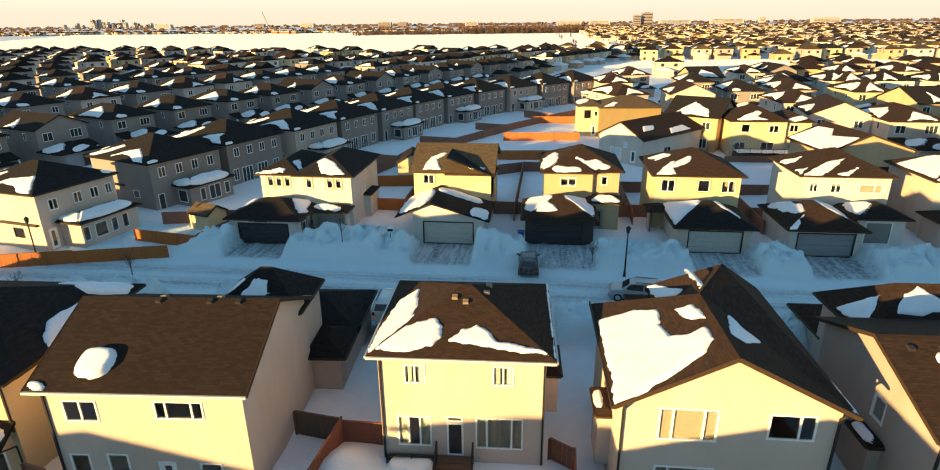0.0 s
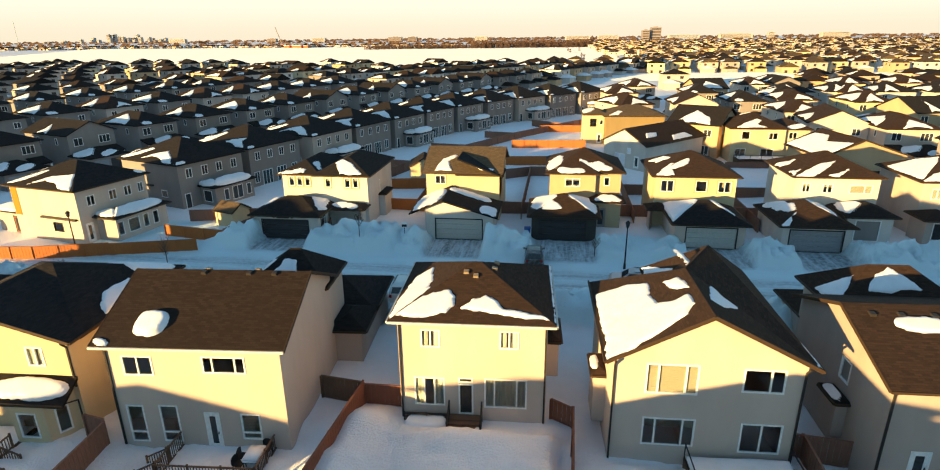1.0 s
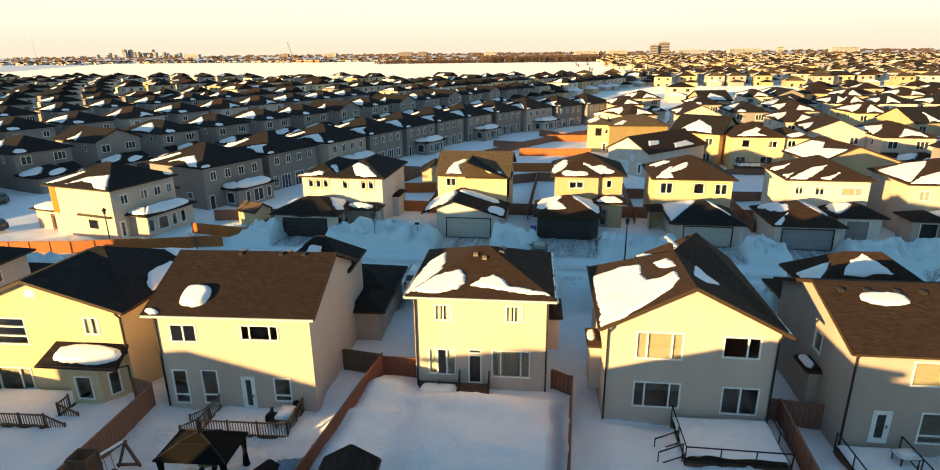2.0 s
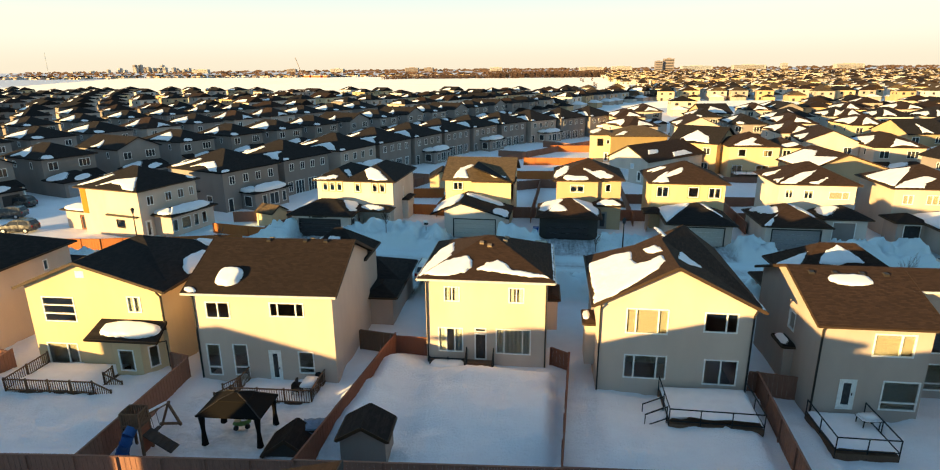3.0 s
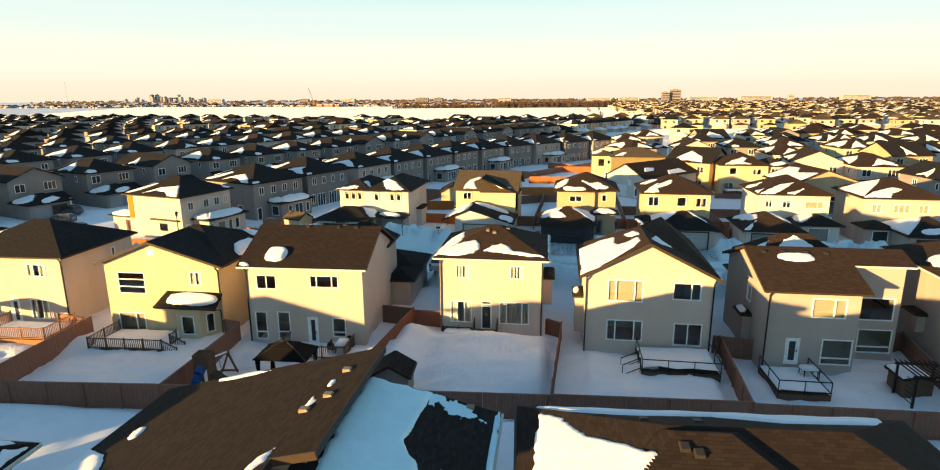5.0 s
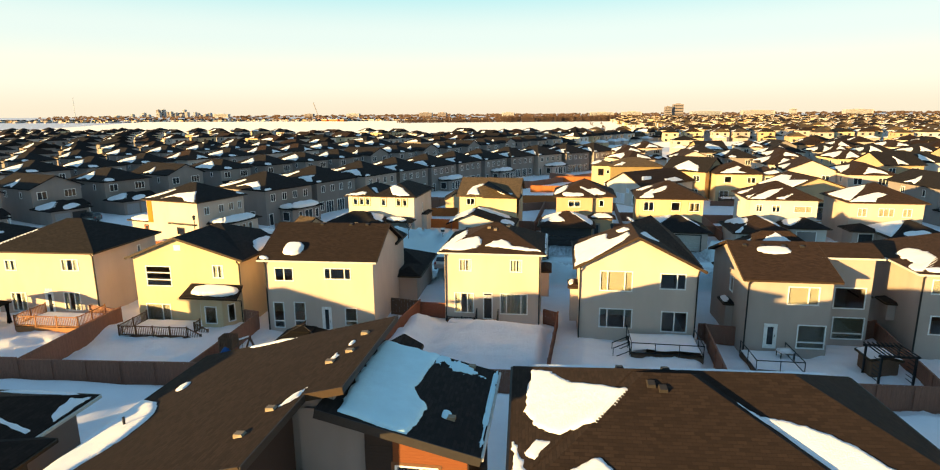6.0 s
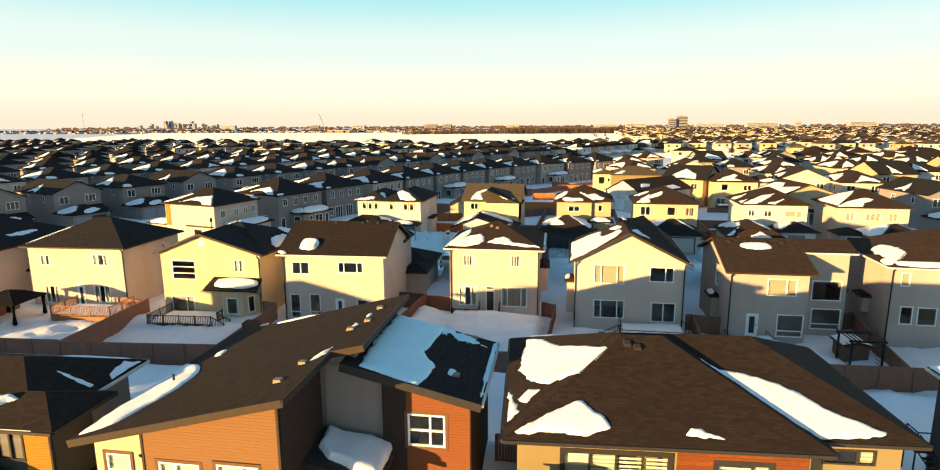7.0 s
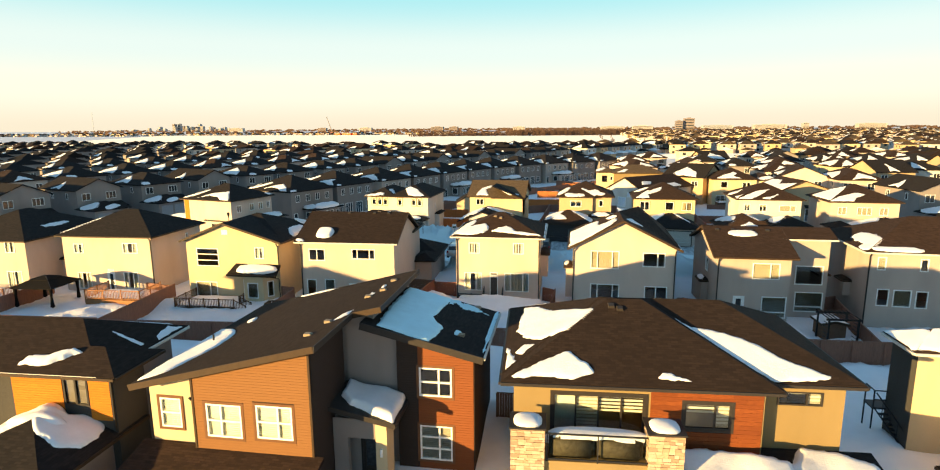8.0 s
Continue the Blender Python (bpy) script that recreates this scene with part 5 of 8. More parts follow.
    part("rail_post", bm, BLACK, r)
for k in (1.5, 3.55):
    bm = bmesh.new()
    box(bm, k, k + 1.97, -2.21, -2.2, 4.35, 5.38)
    part("rail_glass", bm, CLEAR, r).visible_shadow = False
snow_patch(r, Vector((1.4, -0.9, 4.2)), Vector((1, 0, 0)), Vector((0, 1, 0)), 4.3, 0.8, False, [(2.1, 0.4, 2.3, 0.5, 0)], 0.3, 0.12, 55, 0.1)
COVER = plain("olive_cover", (0.06, 0.05, 0.032), 0.7, 0.0, 0.35)
for k in (1.55, 3.5):
    bm = bmesh.new()
    box(bm, k, k + 1.85, -2.05, -1.2, 4.22, 5.24)
    bmesh.ops.bevel(bm, geom=bm.edges[:], offset=0.16, segments=3, affect='EDGES')
    for vt in bm.verts:
        vt.co.y += 0.06 * math.sin(vt.co.x * 7) * (5.3 - vt.co.z)
        vt.co.z -= 0.05 * math.sin(vt.co.x * 3.3) ** 2 if vt.co.z > 5 else 0
    for f in bm.faces:
        f.smooth = True
    part("furniture_cover", bm, COVER, r, "olive weatherproof furniture cover")
snow_patch(r, Vector((1.5, -2.05, 5.21)), Vector((1, 0, 0)), Vector((0, 1, 0)), 4.0, 0.95, False, [(2.0, 0.45, 2.0, 0.42, 0)], 0.08, 0.1, 58, 0.1)
bm = bmesh.new()
solid(bm, [Vector((7.0, -7.5, 1.9)), Vector((15.6, -7.5, 1.9)), Vector((15.6, 0.76, 3.6)), Vector((10.75, 0.76, 3.6)), Vector((10.75, -0.04, 3.7)), Vector((7.0, -0.04, 3.75))], 0.2)
part("garage_roof", bm, SH_DARK, r)
bm = bmesh.new()
box(bm, 7.4, 15.2, -7.0, -0.06, -0.3, 1.75)
part("garage_wall", bm, OCHRE, r)
snow_patch(r, Vector((7.0, -7.5, 1.9)), Vector((1, 0, 0)), Vector((0, 7.46, 1.85)).normalized(), 4.6, 7.6, False, [[(-0.3, -0.3), (5.0, -0.3), (5.0, 7.0), (3.7, 7.2), (2.4, 7.5), (-0.3, 7.5)]], 0.5, 0.16, 56, 0.12)
snow_patch(r, Vector((10.85, -7.5, 2.0)), Vector((1, 0, 0)), Vector((0, 8.5, 1.6)).normalized(), 4.7, 8.4, False, [[(-0.3, -0.3), (4.4, -0.3), (4.4, 7.2), (3.2, 8.0), (1.6, 8.3), (0.9, 7.2), (-0.3, 7.4)]], 0.5, 0.16, 57, 0.12)

# amber-clad house
r = thing("house", "house with amber wood cladding and dark hip roof", "house", at_corner(-26.2, -15.2, 4.0))
l1 = Volume(r, 2.0, 9.7, 0.1, 2.3, -0.3, 6.45, "hip", 0.42, CHARCOAL, SH_UMBER, o=0.72, openings={"f": [(7.0, 4.42, 8.32, 5.9, "2", {"frame": TRIM_DARK})]}, fascia=FASCIA)
l2 = Volume(r, -5.3, 8.8, 0.16, 5.9, -0.3, 6.47, "hip", 0.42, TAUPE, SH_UMBER, o=0.7, fascia=FASCIA_PALE)
l2.snow("f", [[(10.9, 0.35), (11.2, 0.95), (12.2, 1.15), (13.2, 1.7), (13.7, 1.45), (13.0, 0.9), (12.2, 0.45)], (6.2, 1.0, 1.3, 0.5, 0)], 0.3, 0.09, 61, 0.2)
l2.snow("b", [(2.6, 0.6, 1.8, 0.5, 0)], 0.12, 0.12, 62, 0.3)
l2.snow("r", [[(4.6, 0.1), (5.0, 0.5), (6.2, 0.7), (6.8, 0.1)], [(3.5, 0.35), (3.5, 2.2), (3.7, 2.2), (3.75, 0.35)]], 0.14, 0.07, 162, 0.15)
LF = side_map("f", 0, 9.7, 0.1, 9)
clad = l1.wall
for u0, u1 in ((4.2, 6.95), (8.38, 9.5)):
    for k in range(18):
        bm = bmesh.new()
        slabs(bm, LF, [(u0, 3.7 + k * 0.125 + 0.006, u1, 3.7 + k * 0.125 + 0.125)], -0.03, 0.0)
        part("plank", bm, ORANGE_WOOD, clad)
lg = Volume(r, 3.9, 9.3, -4.1, 1.6, -0.3, 3.08, "hip", 0.44, TAUPE, SH_DARK, o=0.5)
lg.snow("r", [[(6.6, 1.9), (5.4, 1.5), (4.6, 0.9), (3.9, 0.5), (2.9, 0.7), (2.3, 1.5), (2.8, 3.4), (6.6, 3.6)]], 0.26, 0.06, 64, 0.18)
lg.snow("l", [[(-0.4, 0.4), (-0.4, 3.6), (3.1, 3.6), (4.0, 1.8), (3.4, 0.7)]], 0.3, 0.06, 65, 0.15)
bm = bmesh.new()
bmesh.ops.create_icosphere(bm, subdivisions=4, radius=1)
for vt in bm.verts:
    k = 1 + 0.1 * math.sin(vt.co.x * 5 + vt.co.y * 3) + 0.06 * math.sin(vt.co.y * 9 - vt.co.x * 4)
    vt.co = Vector((6.45 + vt.co.x * 1.7 * k, -0.75 + vt.co.y * 0.85 * k, 4.3 + vt.co.z * 0.34 * k - 0.62 * abs(vt.co.x) ** 1.5))
for f in bm.faces:
    f.smooth = True
part("snow_heap", bm, SNOW, r, "snow drifted over the ridge")
downpipe(r, 9.62, 0.04, 3.2, 6.3)

# pale house beyond the wide one, and an unseen-side neighbour
r = thing("house", "yellow stucco house with snowy roof and charcoal side", "house", at_corner(22.5, -5.0, 2.0))
r1 = Volume(r, 0, 11.0, 0, 2.3, -0.3, 6.5, "hip", 0.5, YELLOW, SH_BROWN, o=0.4, fascia=FASCIA_PALE)
r1.snow("l", [(1.5, 0.7, 1.6, 0.9, 0)], 0.2, 0.12, 66, 0.2)
r1.snow("f", [(2.6, 0.9, 3.0, 0.9, 0)], 0.2, 0.12, 67, 0.2)
# thin charcoal sheet over the whole left wall
bm = bmesh.new()
box(bm, -0.03, -0.002, 0.0, 2.3, -0.3, 6.45)
part("side_cladding", bm, CHARCOAL, r, "charcoal side wall")
r2 = Volume(r, 2.6, 11.0, -3.2, 0.0, -0.3, 4.9, "hip", 0.36, YELLOW, SH_BROWN, o=0.4, sides="flr")
r2.snow("f", [(4.0, 0.7, 2.0, 0.5, 0)], 0.2, 0.12, 69, 0.2)
Volume(r, 0.4, 9.0, -9.6, -3.2, -0.3, 1.7, "hip", 0.4, YELLOW, SH_BROWN, o=0.5, name="garage_wall")
root = thing("landing", "small black metal landing with stairs and railing", "stairs", pose(21.7, -2.9, 0, 0, 0, 2))
bm = bmesh.new()
box(bm, 0.0, 1.2, 0.0, 1.0, 2.1, 2.2)
part("platform", bm, BLACK, root)
for x, y in ((0.04, 0.04), (1.16, 0.04), (0.04, 0.96)):
    bm = bmesh.new()
    box(bm, x - 0.03, x + 0.03, y - 0.03, y + 0.03, 0, 3.2)
    part("post", bm, BLACK, root)
for p, q in (((0.04, 0.04, 3.18), (1.2, 0.04, 3.18)), ((0.04, 0.04, 2.65), (1.2, 0.04, 2.65)), ((0.04, 0.04, 3.18), (0.04, 0.96, 3.18)), ((0.1, -0.05, 3.1), (0.75, -1.9, 1.7)), ((0.1, -0.05, 2.15), (0.75, -1.9, 0.75))):
    bm = bmesh.new()
    beam(bm, p, q, 0.05)
    part("rail", bm, BLACK, root)
for k in range(7):
    f = (k + 1) / 8
    bm = bmesh.new()
    box(bm, 0.12 + 0.65 * f, 0.95 + 0.65 * f, -1.9 * f - 0.12, -1.9 * f + 0.12, 2.1 - 1.4 * f, 2.14 - 1.4 * f)
    part("step", bm, BLACK, root)
    if k % 2:
        bm = bmesh.new()
        beam(bm, (0.1 + 0.65 * f, -1.9 * f, 2.15 - 1.4 * f), (0.1 + 0.65 * f, -1.9 * f, 3.1 - 1.4 * f), 0.03)
        part("baluster", bm, BLACK, root)
for x, y, e, w in ((-49.6, -17.2, 5.7, 10.4), (-80.0, -18.0, 2.8, 10.5), (-94.0, -18.0, 2.8, 10.5)):
    r = thing("house", "dark stucco house with hip roof", "house", at_corner(x, y, 4.0))
    Volume(r, 0, w, 0, 10.6, -0.3, e, "hip", 0.4, CHARCOAL, SH_DARK, o=0.5)

# ---- the row across the street, with their garages towards it ----
def windows_row(*ws):
    return [(u0, z0, u1, z1, s, o) for u0, z0, u1, z1, s, o in ws]


TANF = {"frame": TRIM, "casing": None}
r = thing("house", "pale stucco house with stepped hip roof and dark garage", "house", at_corner(-31.2, 55.6, 0.0))
b1a = Volume(r, 0.5, 5.0, 0.6, 10.0, -0.3, 6.5, "hip", 0.46, OFFWHITE, SH_DARK, openings={"f": [(1.3, 4.9, 2.0, 6.1, "1", {"casing": TAN, "behind": "half"}), (2.3, 4.9, 3.0, 6.1, "1", {"casing": TAN, "behind": "half"}), (3.3, 4.9, 4.0, 6.1, "1", {"casing": TAN, "behind": "half"})]})
b1 = Volume(r, 5.0, 11.2, 0.2, 11.0, -0.3, 6.5, "hip", 0.46, OFFWHITE, SH_DARK, openings={"f": [(6.0, 4.9, 6.7, 6.1, "1", {"casing": TAN, "behind": "half"}), (8.4, 4.9, 9.1, 6.1, "1", {"casing": TAN, "behind": "half"}), (9.4, 4.9, 10.1, 6.1, "1", {"casing": TAN, "behind": "half"})], "r": [(5.0, 3.0, 5.4, 4.8, "1")]})
b1a.snow("f", [[(0.2, 0.1), (1.2, 0.7), (2.9, 1.1), (3.4, 0.9), (3.3, 0.2)]], 0.16, 0.1, 71)
b1a.snow("r", [[(2.4, 2.1), (4.4, 1.9), (2.0, 0.5), (0.9, 0.5)]], 0.16, 0.1, 72)
b1.snow("f", [[(1.5, 3.9), (2.6, 3.4), (4.1, 2.6), (6.2, 0.3), (5.0, 0.25), (3.4, 0.4), (2.4, 2.3)]], 0.18, 0.1, 73, 0.25)
b1g = Volume(r, -0.8, 6.8, -5.0, 1.0, -0.3, 3.0, "hip", 0.42, OFFWHITE, SH_DARK, openings={"f": [(0.2, 0.1, 5.6, 2.3, "garage", {"leaf": DOOR_DARK, "frame": TRIM_DARK})], "r": [(-4.0, 1.0, -2.9, 2.3, "1", {"casing": TRIM_DARK})]})
b1g.snow("r", [[(4.7, 3.2), (5.6, 3.0), (6.5, 1.9), (6.3, 1.0), (4.6, 0.9), (2.6, 0.3), (1.5, 0.7), (3.2, 1.9)]], 0.2, 0.1, 74)
b1g.snow("l", [(2.0, 1.0, 1.6, 0.7, 0)], 0.2, 0.15, 75)
for u, s in ((1.5, 0.22), (1.95, 1.5), (3.65, 0.22)):
    bm = bmesh.new()
    slabs(bm, side_map("f", -0.8, 6.8, -5.0, 1.0), [(u, 2.52, u + s, 2.68)], -0.03, 0.0)
    part("lettering_bar", bm, BLACK, r)
bm = bmesh.new()
for k in range(5):
    box(bm, 7.1, 8.5, -2.0 - 0.3 * k, -1.7 - 0.3 * k, 0.0, 0.85 - 0.17 * k)
part("porch_stairs", bm, DECK, r, "snowy wooden porch stairs")
for u in (7.05, 8.55):
    bm = bmesh.new()
    beam(bm, (u, -1.7, 1.8), (u, -3.3, 0.95), 0.08)
    for k in range(4):
        beam(bm, (u, -1.7 - 0.53 * k, 0.0), (u, -1.7 - 0.53 * k, 1.8 - 0.28 * k), 0.08)
    part("stair_rail", bm, FENCE_RED, r)
b1p = Volume(r, 6.8, 10.8, -1.6, 0.2, -0.3, 2.9, "hip", 0.4, OFFWHITE, SH_DARK, sides="lr")
b1p.snow("f", [(2.4, 0.8, 1.6, 0.5, -10)], 0.18, 0.15, 76)
Volume(r, 11.2, 12.0, 4.6, 8.0, -0.3, 3.0, "hip", 0.4, OFFWHITE, SH_DARK, o=0.15, sides="fbr", name="bump_out")

r = thing("house", "yellow stucco house with slanted garage gable, green-grey trim", "house", at_corner(-13.6, 59.3, 0.0))
b2 = Volume(r, 0, 9.0, 0, 10.0, -0.3, 6.3, "gx", 0.42, YELLOW, SH_TAN, openings={"f": [(1.1, 4.75, 2.4, 5.85, "2", {"casing": TAN}), (4.5, 4.15, 6.6, 5.65, "3", {"casing": TAN})]}, fascia=FASCIA)
v = Volume(r, 4.1, 9.0, -0.5, 3.5, 3.0, 6.0, "sx", 0.0, YELLOW, SH_DARK, o=0.3)
bm = bmesh.new()
solid(bm, [Vector((4.0, -0.9, 8.1)), Vector((9.5, -0.9, 6.0)), Vector((9.5, 3.8, 6.0)), Vector((4.0, 3.8, 8.1))], 0.16)
part("slant_roof", bm, SH_DARK, r)
b2.snow("f", [[(1.5, 0.4), (1.7, 1.6), (2.2, 2.9), (3.6, 3.9), (4.0, 3.6), (2.9, 2.5), (3.6, 0.5)], [(4.8, 3.2), (6.2, 2.5), (7.4, 1.1), (8.8, 1.0), (8.6, 0.4), (7.0, 0.8), (5.6, 2.2)]], 0.2, 0.1, 77, 0.2)
b2g = Volume(r, 1.2, 8.8, -6.9, -0.5, -0.3, 2.75, "none", 0.3, OFFWHITE, SH_DARK, openings={"f": [(2.4, 0.1, 7.6, 2.45, "garage", {"leaf": DOOR_PALE, "frame": TRIM_DARK})]})
bm = bmesh.new()
solid(bm, [Vector((-0.6, -7.4, 3.1)), Vector((3.2, -7.4, 4.7)), Vector((3.2, -0.3, 4.7)), Vector((-0.6, -0.3, 3.1))], 0.16)
solid(bm, [Vector((3.2, -7.4, 4.7)), Vector((9.4, -7.4, 2.85)), Vector((9.4, -0.3, 2.85)), Vector((3.2, -0.3, 4.7))], 0.16)
part("garage_roof", bm, SH_DARK, r)
bm = bmesh.new()
b2g.prism_y(bm, [(1.2, 2.75), (8.8, 2.75), (8.8, 2.85), (3.2, 4.5), (1.2, 3.7)], -6.9, -6.7)
bmesh.ops.recalc_face_normals(bm, faces=bm.faces)
part("gable_wall", bm, OFFWHITE, r)
cl = Vector((3.8, 0, 1.6)).normalized()
snow_patch(r, Vector((-0.6, -0.3, 3.1)), Vector((0, -1, 0)), cl, 7.1, 4.1, False, [(3.6, 2.0, 3.6, 1.9, 0)], 0.2, 0.18, 78, 0.15)
cr = Vector((-6.2, 0, 1.85)).normalized()
snow_patch(r, Vector((9.4, -7.4, 2.85)), Vector((0, 1, 0)), cr, 7.1, 6.4, False, [(1.6, 1.2, 1.6, 1.0, 0), (5.6, 3.8, 1.0, 2.6, 0)], 0.18, 0.18, 79, 0.25)

r = thing("house", "tan stucco house with hip roofs and charcoal garage", "house", at_corner(1.4, 60.2, 0.0))
b3 = Volume(r, 0, 8.4, 0, 8.6, -0.3, 6.5, "hip", 0.46, TAN, SH_BROWN, openings={"f": [(1.8, 4.7, 3.6, 5.75, "2", {"behind": "half"}), (6.4, 4.75, 7.1, 5.8, "1")]})
v = Volume(r, 0, 5.4, -0.6, 3.0, 3.0, 6.45, "hip", 0.46, TAN, SH_BROWN, openings={"f": [(1.8, 4.7, 3.6, 5.75, "2", {"behind": "half"})]})
v.snow("f", [(2.8, 0.6, 1.6, 0.6, 0)], 0.16, 0.14, 81)
v.snow("l", [(2.2, 1.0, 1.8, 1.0, 0)], 0.16, 0.14, 82)
b3.snow("f", [[(3.8, 2.9), (5.0, 1.8), (6.3, 2.2), (7.8, 0.8), (7.2, 0.35), (5.9, 0.25), (4.4, 1.6)]], 0.16, 0.1, 83)
b3.snow("l", [(6.0, 1.2, 2.6, 1.0, 0)], 0.16, 0.14, 84)
b3g = Volume(r, -1.9, 5.2, -7.0, -0.4, -0.3, 3.0, "hip", 0.46, CHARCOAL, SH_BROWN, openings={"f": [(-1.1, 0.1, 4.1, 2.9, "garage", {"leaf": DOOR_DARK, "frame": CHARCOAL})]})
b3g.snow("f", [[(1.4, 1.2), (2.6, 3.0), (3.2, 2.5), (3.9, 1.5), (3.0, 1.2)]], 0.2, 0.1, 85, 0.2)
b3g.snow("r", [(3.4, 2.0, 3.2, 1.8, 0)], 0.18, 0.16, 86, 0.25)
b3g.snow("l", [(3.4, 2.0, 3.2, 1.6, 0)], 0.18, 0.16, 87, 0.25)
v = Volume(r, 5.2, 8.3, -2.2, -0.0, -0.3, 3.5, "hip", 0.4, TAN, SH_BROWN, openings={"f": [(5.5, 0.3, 6.6, 2.6, "door", {"leaf": GREY, "frame": GREY})]}, sides="fr")
v.snow("f", [(2.0, 0.8, 1.8, 0.7, 0)], 0.2, 0.14, 88)

r = thing("house", "yellow stucco house with brown hip roof and deep garage snow", "house", at_corner(13.6, 59.2, 0.0))
b4 = Volume(r, 0, 9.0, 0, 8.6, -0.3, 6.45, "hip", 0.46, YELLOW, SH_BROWN, openings={"f": [(0.6, 4.45, 2.1, 5.85, "2", {"casing": TAN}), (4.5, 4.5, 5.8, 5.85, "1", {"casing": TAN}), (7.0, 4.45, 8.5, 5.8, "2", {"casing": TAN})]})
b4.snow("f", [[(0.2, 0.1), (1.5, 1.5), (4.0, 3.3), (4.6, 3.6), (4.3, 2.5), (2.4, 1.3), (2.6, 0.2)], [(1.0, 1.2), (2.4, 2.5), (2.7, 2.5), (1.4, 1.1)]], 0.2, 0.1, 91, 0.2)
b4.snow("l", [[(2.5, 0.7), (2.8, 2.7), (4.8, 3.0), (4.5, 1.3)]], 0.16, 0.1, 92)
b4g = Volume(r, 1.2, 8.4, -7.0, -0.2, -0.3, 2.9, "hip", 0.46, CREAM, SH_DARK, openings={"f": [(2.4, 0.1, 7.5, 2.35, "garage", {"leaf": DOOR_PALE, "frame": TRIM_DARK})]})
b4g.snow("l", [[(0.3, 0.1), (1.0, 1.6), (2.9, 4.0), (4.0, 3.4), (5.4, 1.9), (7.2, 0.2)]], 0.3, 0.12, 93, 0.12)
b4g.snow("r", [(3.6, 3.0, 2.6, 0.6, 30)], 0.18, 0.15, 94)
b4p = Volume(r, -0.6, 1.2, -1.8, 0, -0.3, 2.9, "hip", 0.4, CREAM, SH_DARK, sides="l")

r = thing("house", "offwhite stucco house with snow-striped brown hip roof", "house", at_corner(29.2, 60.0, 0.0))
b5 = Volume(r, 0, 9.0, 0, 8.6, -0.3, 6.5, "hip", 0.46, OFFWHITE, SH_BROWN, openings={"f": [(0.8, 4.55, 1.7, 5.65, "2", {"behind": "half"}), (3.0, 4.5, 4.1, 5.6, "2", {"behind": "half"}), (5.9, 4.5, 8.3, 5.5, "o", BLN)]})
b5.snow("f", [[(0.3, 0.1), (1.9, 1.4), (3.4, 2.5), (5.4, 3.1), (4.5, 2.1), (3.2, 0.9), (2.2, 0.1)], [(3.6, 0.3), (5.0, 0.9), (6.7, 1.9), (6.0, 1.1), (4.9, 0.1)]], 0.2, 0.1, 95, 0.2)
b5.snow("l", [[(3.0, 0.3), (4.1, 2.1), (4.9, 1.1), (4.6, 0.2)], [(7.4, 0.3), (8.0, 1.2), (8.9, 0.5), (9.2, 0.1)]], 0.16, 0.1, 96)
b5g = Volume(r, -3.6, 3.1, -7.8, -0.2, -0.3, 3.0, "hip", 0.46, OFFWHITE, SH_BROWN, openings={"f": [(-2.8, 0.1, 2.4, 2.4, "garage", {"leaf": DOOR_GREY, "frame": TRIM_DARK})]})
b5g.snow("f", [[(0.2, 0.1), (0.9, 1.4), (2.2, 2.4), (1.5, 1.2), (0.8, 0.2)]], 0.18, 0.1, 97)
b5g.snow("r", [(5.0, 2.2, 3.0, 1.6, 0)], 0.22, 0.16, 98)
b5g.snow("l", [(3.2, 1.8, 2.6, 0.9, 15)], 0.2, 0.16, 99)
b5p = Volume(r, 4.2, 8.8, -4.4, 0, -0.3, 3.2, "hip", 0.42, OFFWHITE, SH_DARK, sides="fr", openings={"f": [(5.0, 0.3, 7.6, 2.7, "door", {"light": False, "leaf": GREY})]})
b5p.snow("l", [(2.6, 1.4, 2.4, 1.1, 0)], 0.2, 0.15, 100)


r = thing("house", "pale yellow stucco house with black roof and snowy side porch", "house", at_corner(-49.8, 45.9, -12) @ pose(-11.0, 0, 0))
w1 = Volume(r, 0.8, 11.0, 0, 9.2, -0.3, 6.5, "hip", 0.44, CREAM, SH_DARK, openings={
    "f": [(6.6, 1.4, 8.1, 2.5, "1", {"frame": TRIM_DARK})],
    "r": [(1.2, 4.3, 2.2, 5.5, "2"), (4.0, 4.3, 5.0, 5.5, "2"), (6.0, 4.3, 7.0, 5.5, "2"), (7.9, 4.3, 8.7, 5.5, "2"), (0.5, 0.3, 1.4, 2.5, "door")]})
w1.snow("f", [[(3.6, 0.5), (5.6, 2.2), (8.4, 2.9), (9.4, 1.6), (10.5, 0.15), (8.6, 0.25), (7.2, 1.1), (5.4, 1.4)], [(0.3, 0.3), (2.8, 2.4), (3.9, 3.3), (4.2, 3.1), (2.4, 1.2), (1.1, 0.4)]], 0.2, 0.1, 111, 0.18)
w1.snow("l", [(5.0, 2.0, 3.0, 1.6, 0)], 0.2, 0.2, 112, 0.25)
w1.snow("r", [(9.6, 0.8, 1.0, 0.5, 0)], 0.15, 0.16, 113, 0.3)
w1b = Volume(r, 11.0, 13.9, 1.9, 8.9, -0.3, 3.1, "hip", 0.36, CREAM, SH_DARK, openings={
    "r": [(2.0, 0.9, 2.8, 2.5, "1"), (3.4, 0.9, 4.9, 2.5, "1"), (5.4, 0.9, 6.2, 2.5, "1"), (6.8, 0.9, 7.6, 2.5, "1")]}, sides="fbr", name="sunroom_wall")
w1b.snow("r", [(3.6, 1.0, 3.6, 0.9, 0)], 0.35, 0.14, 114, 0.12)
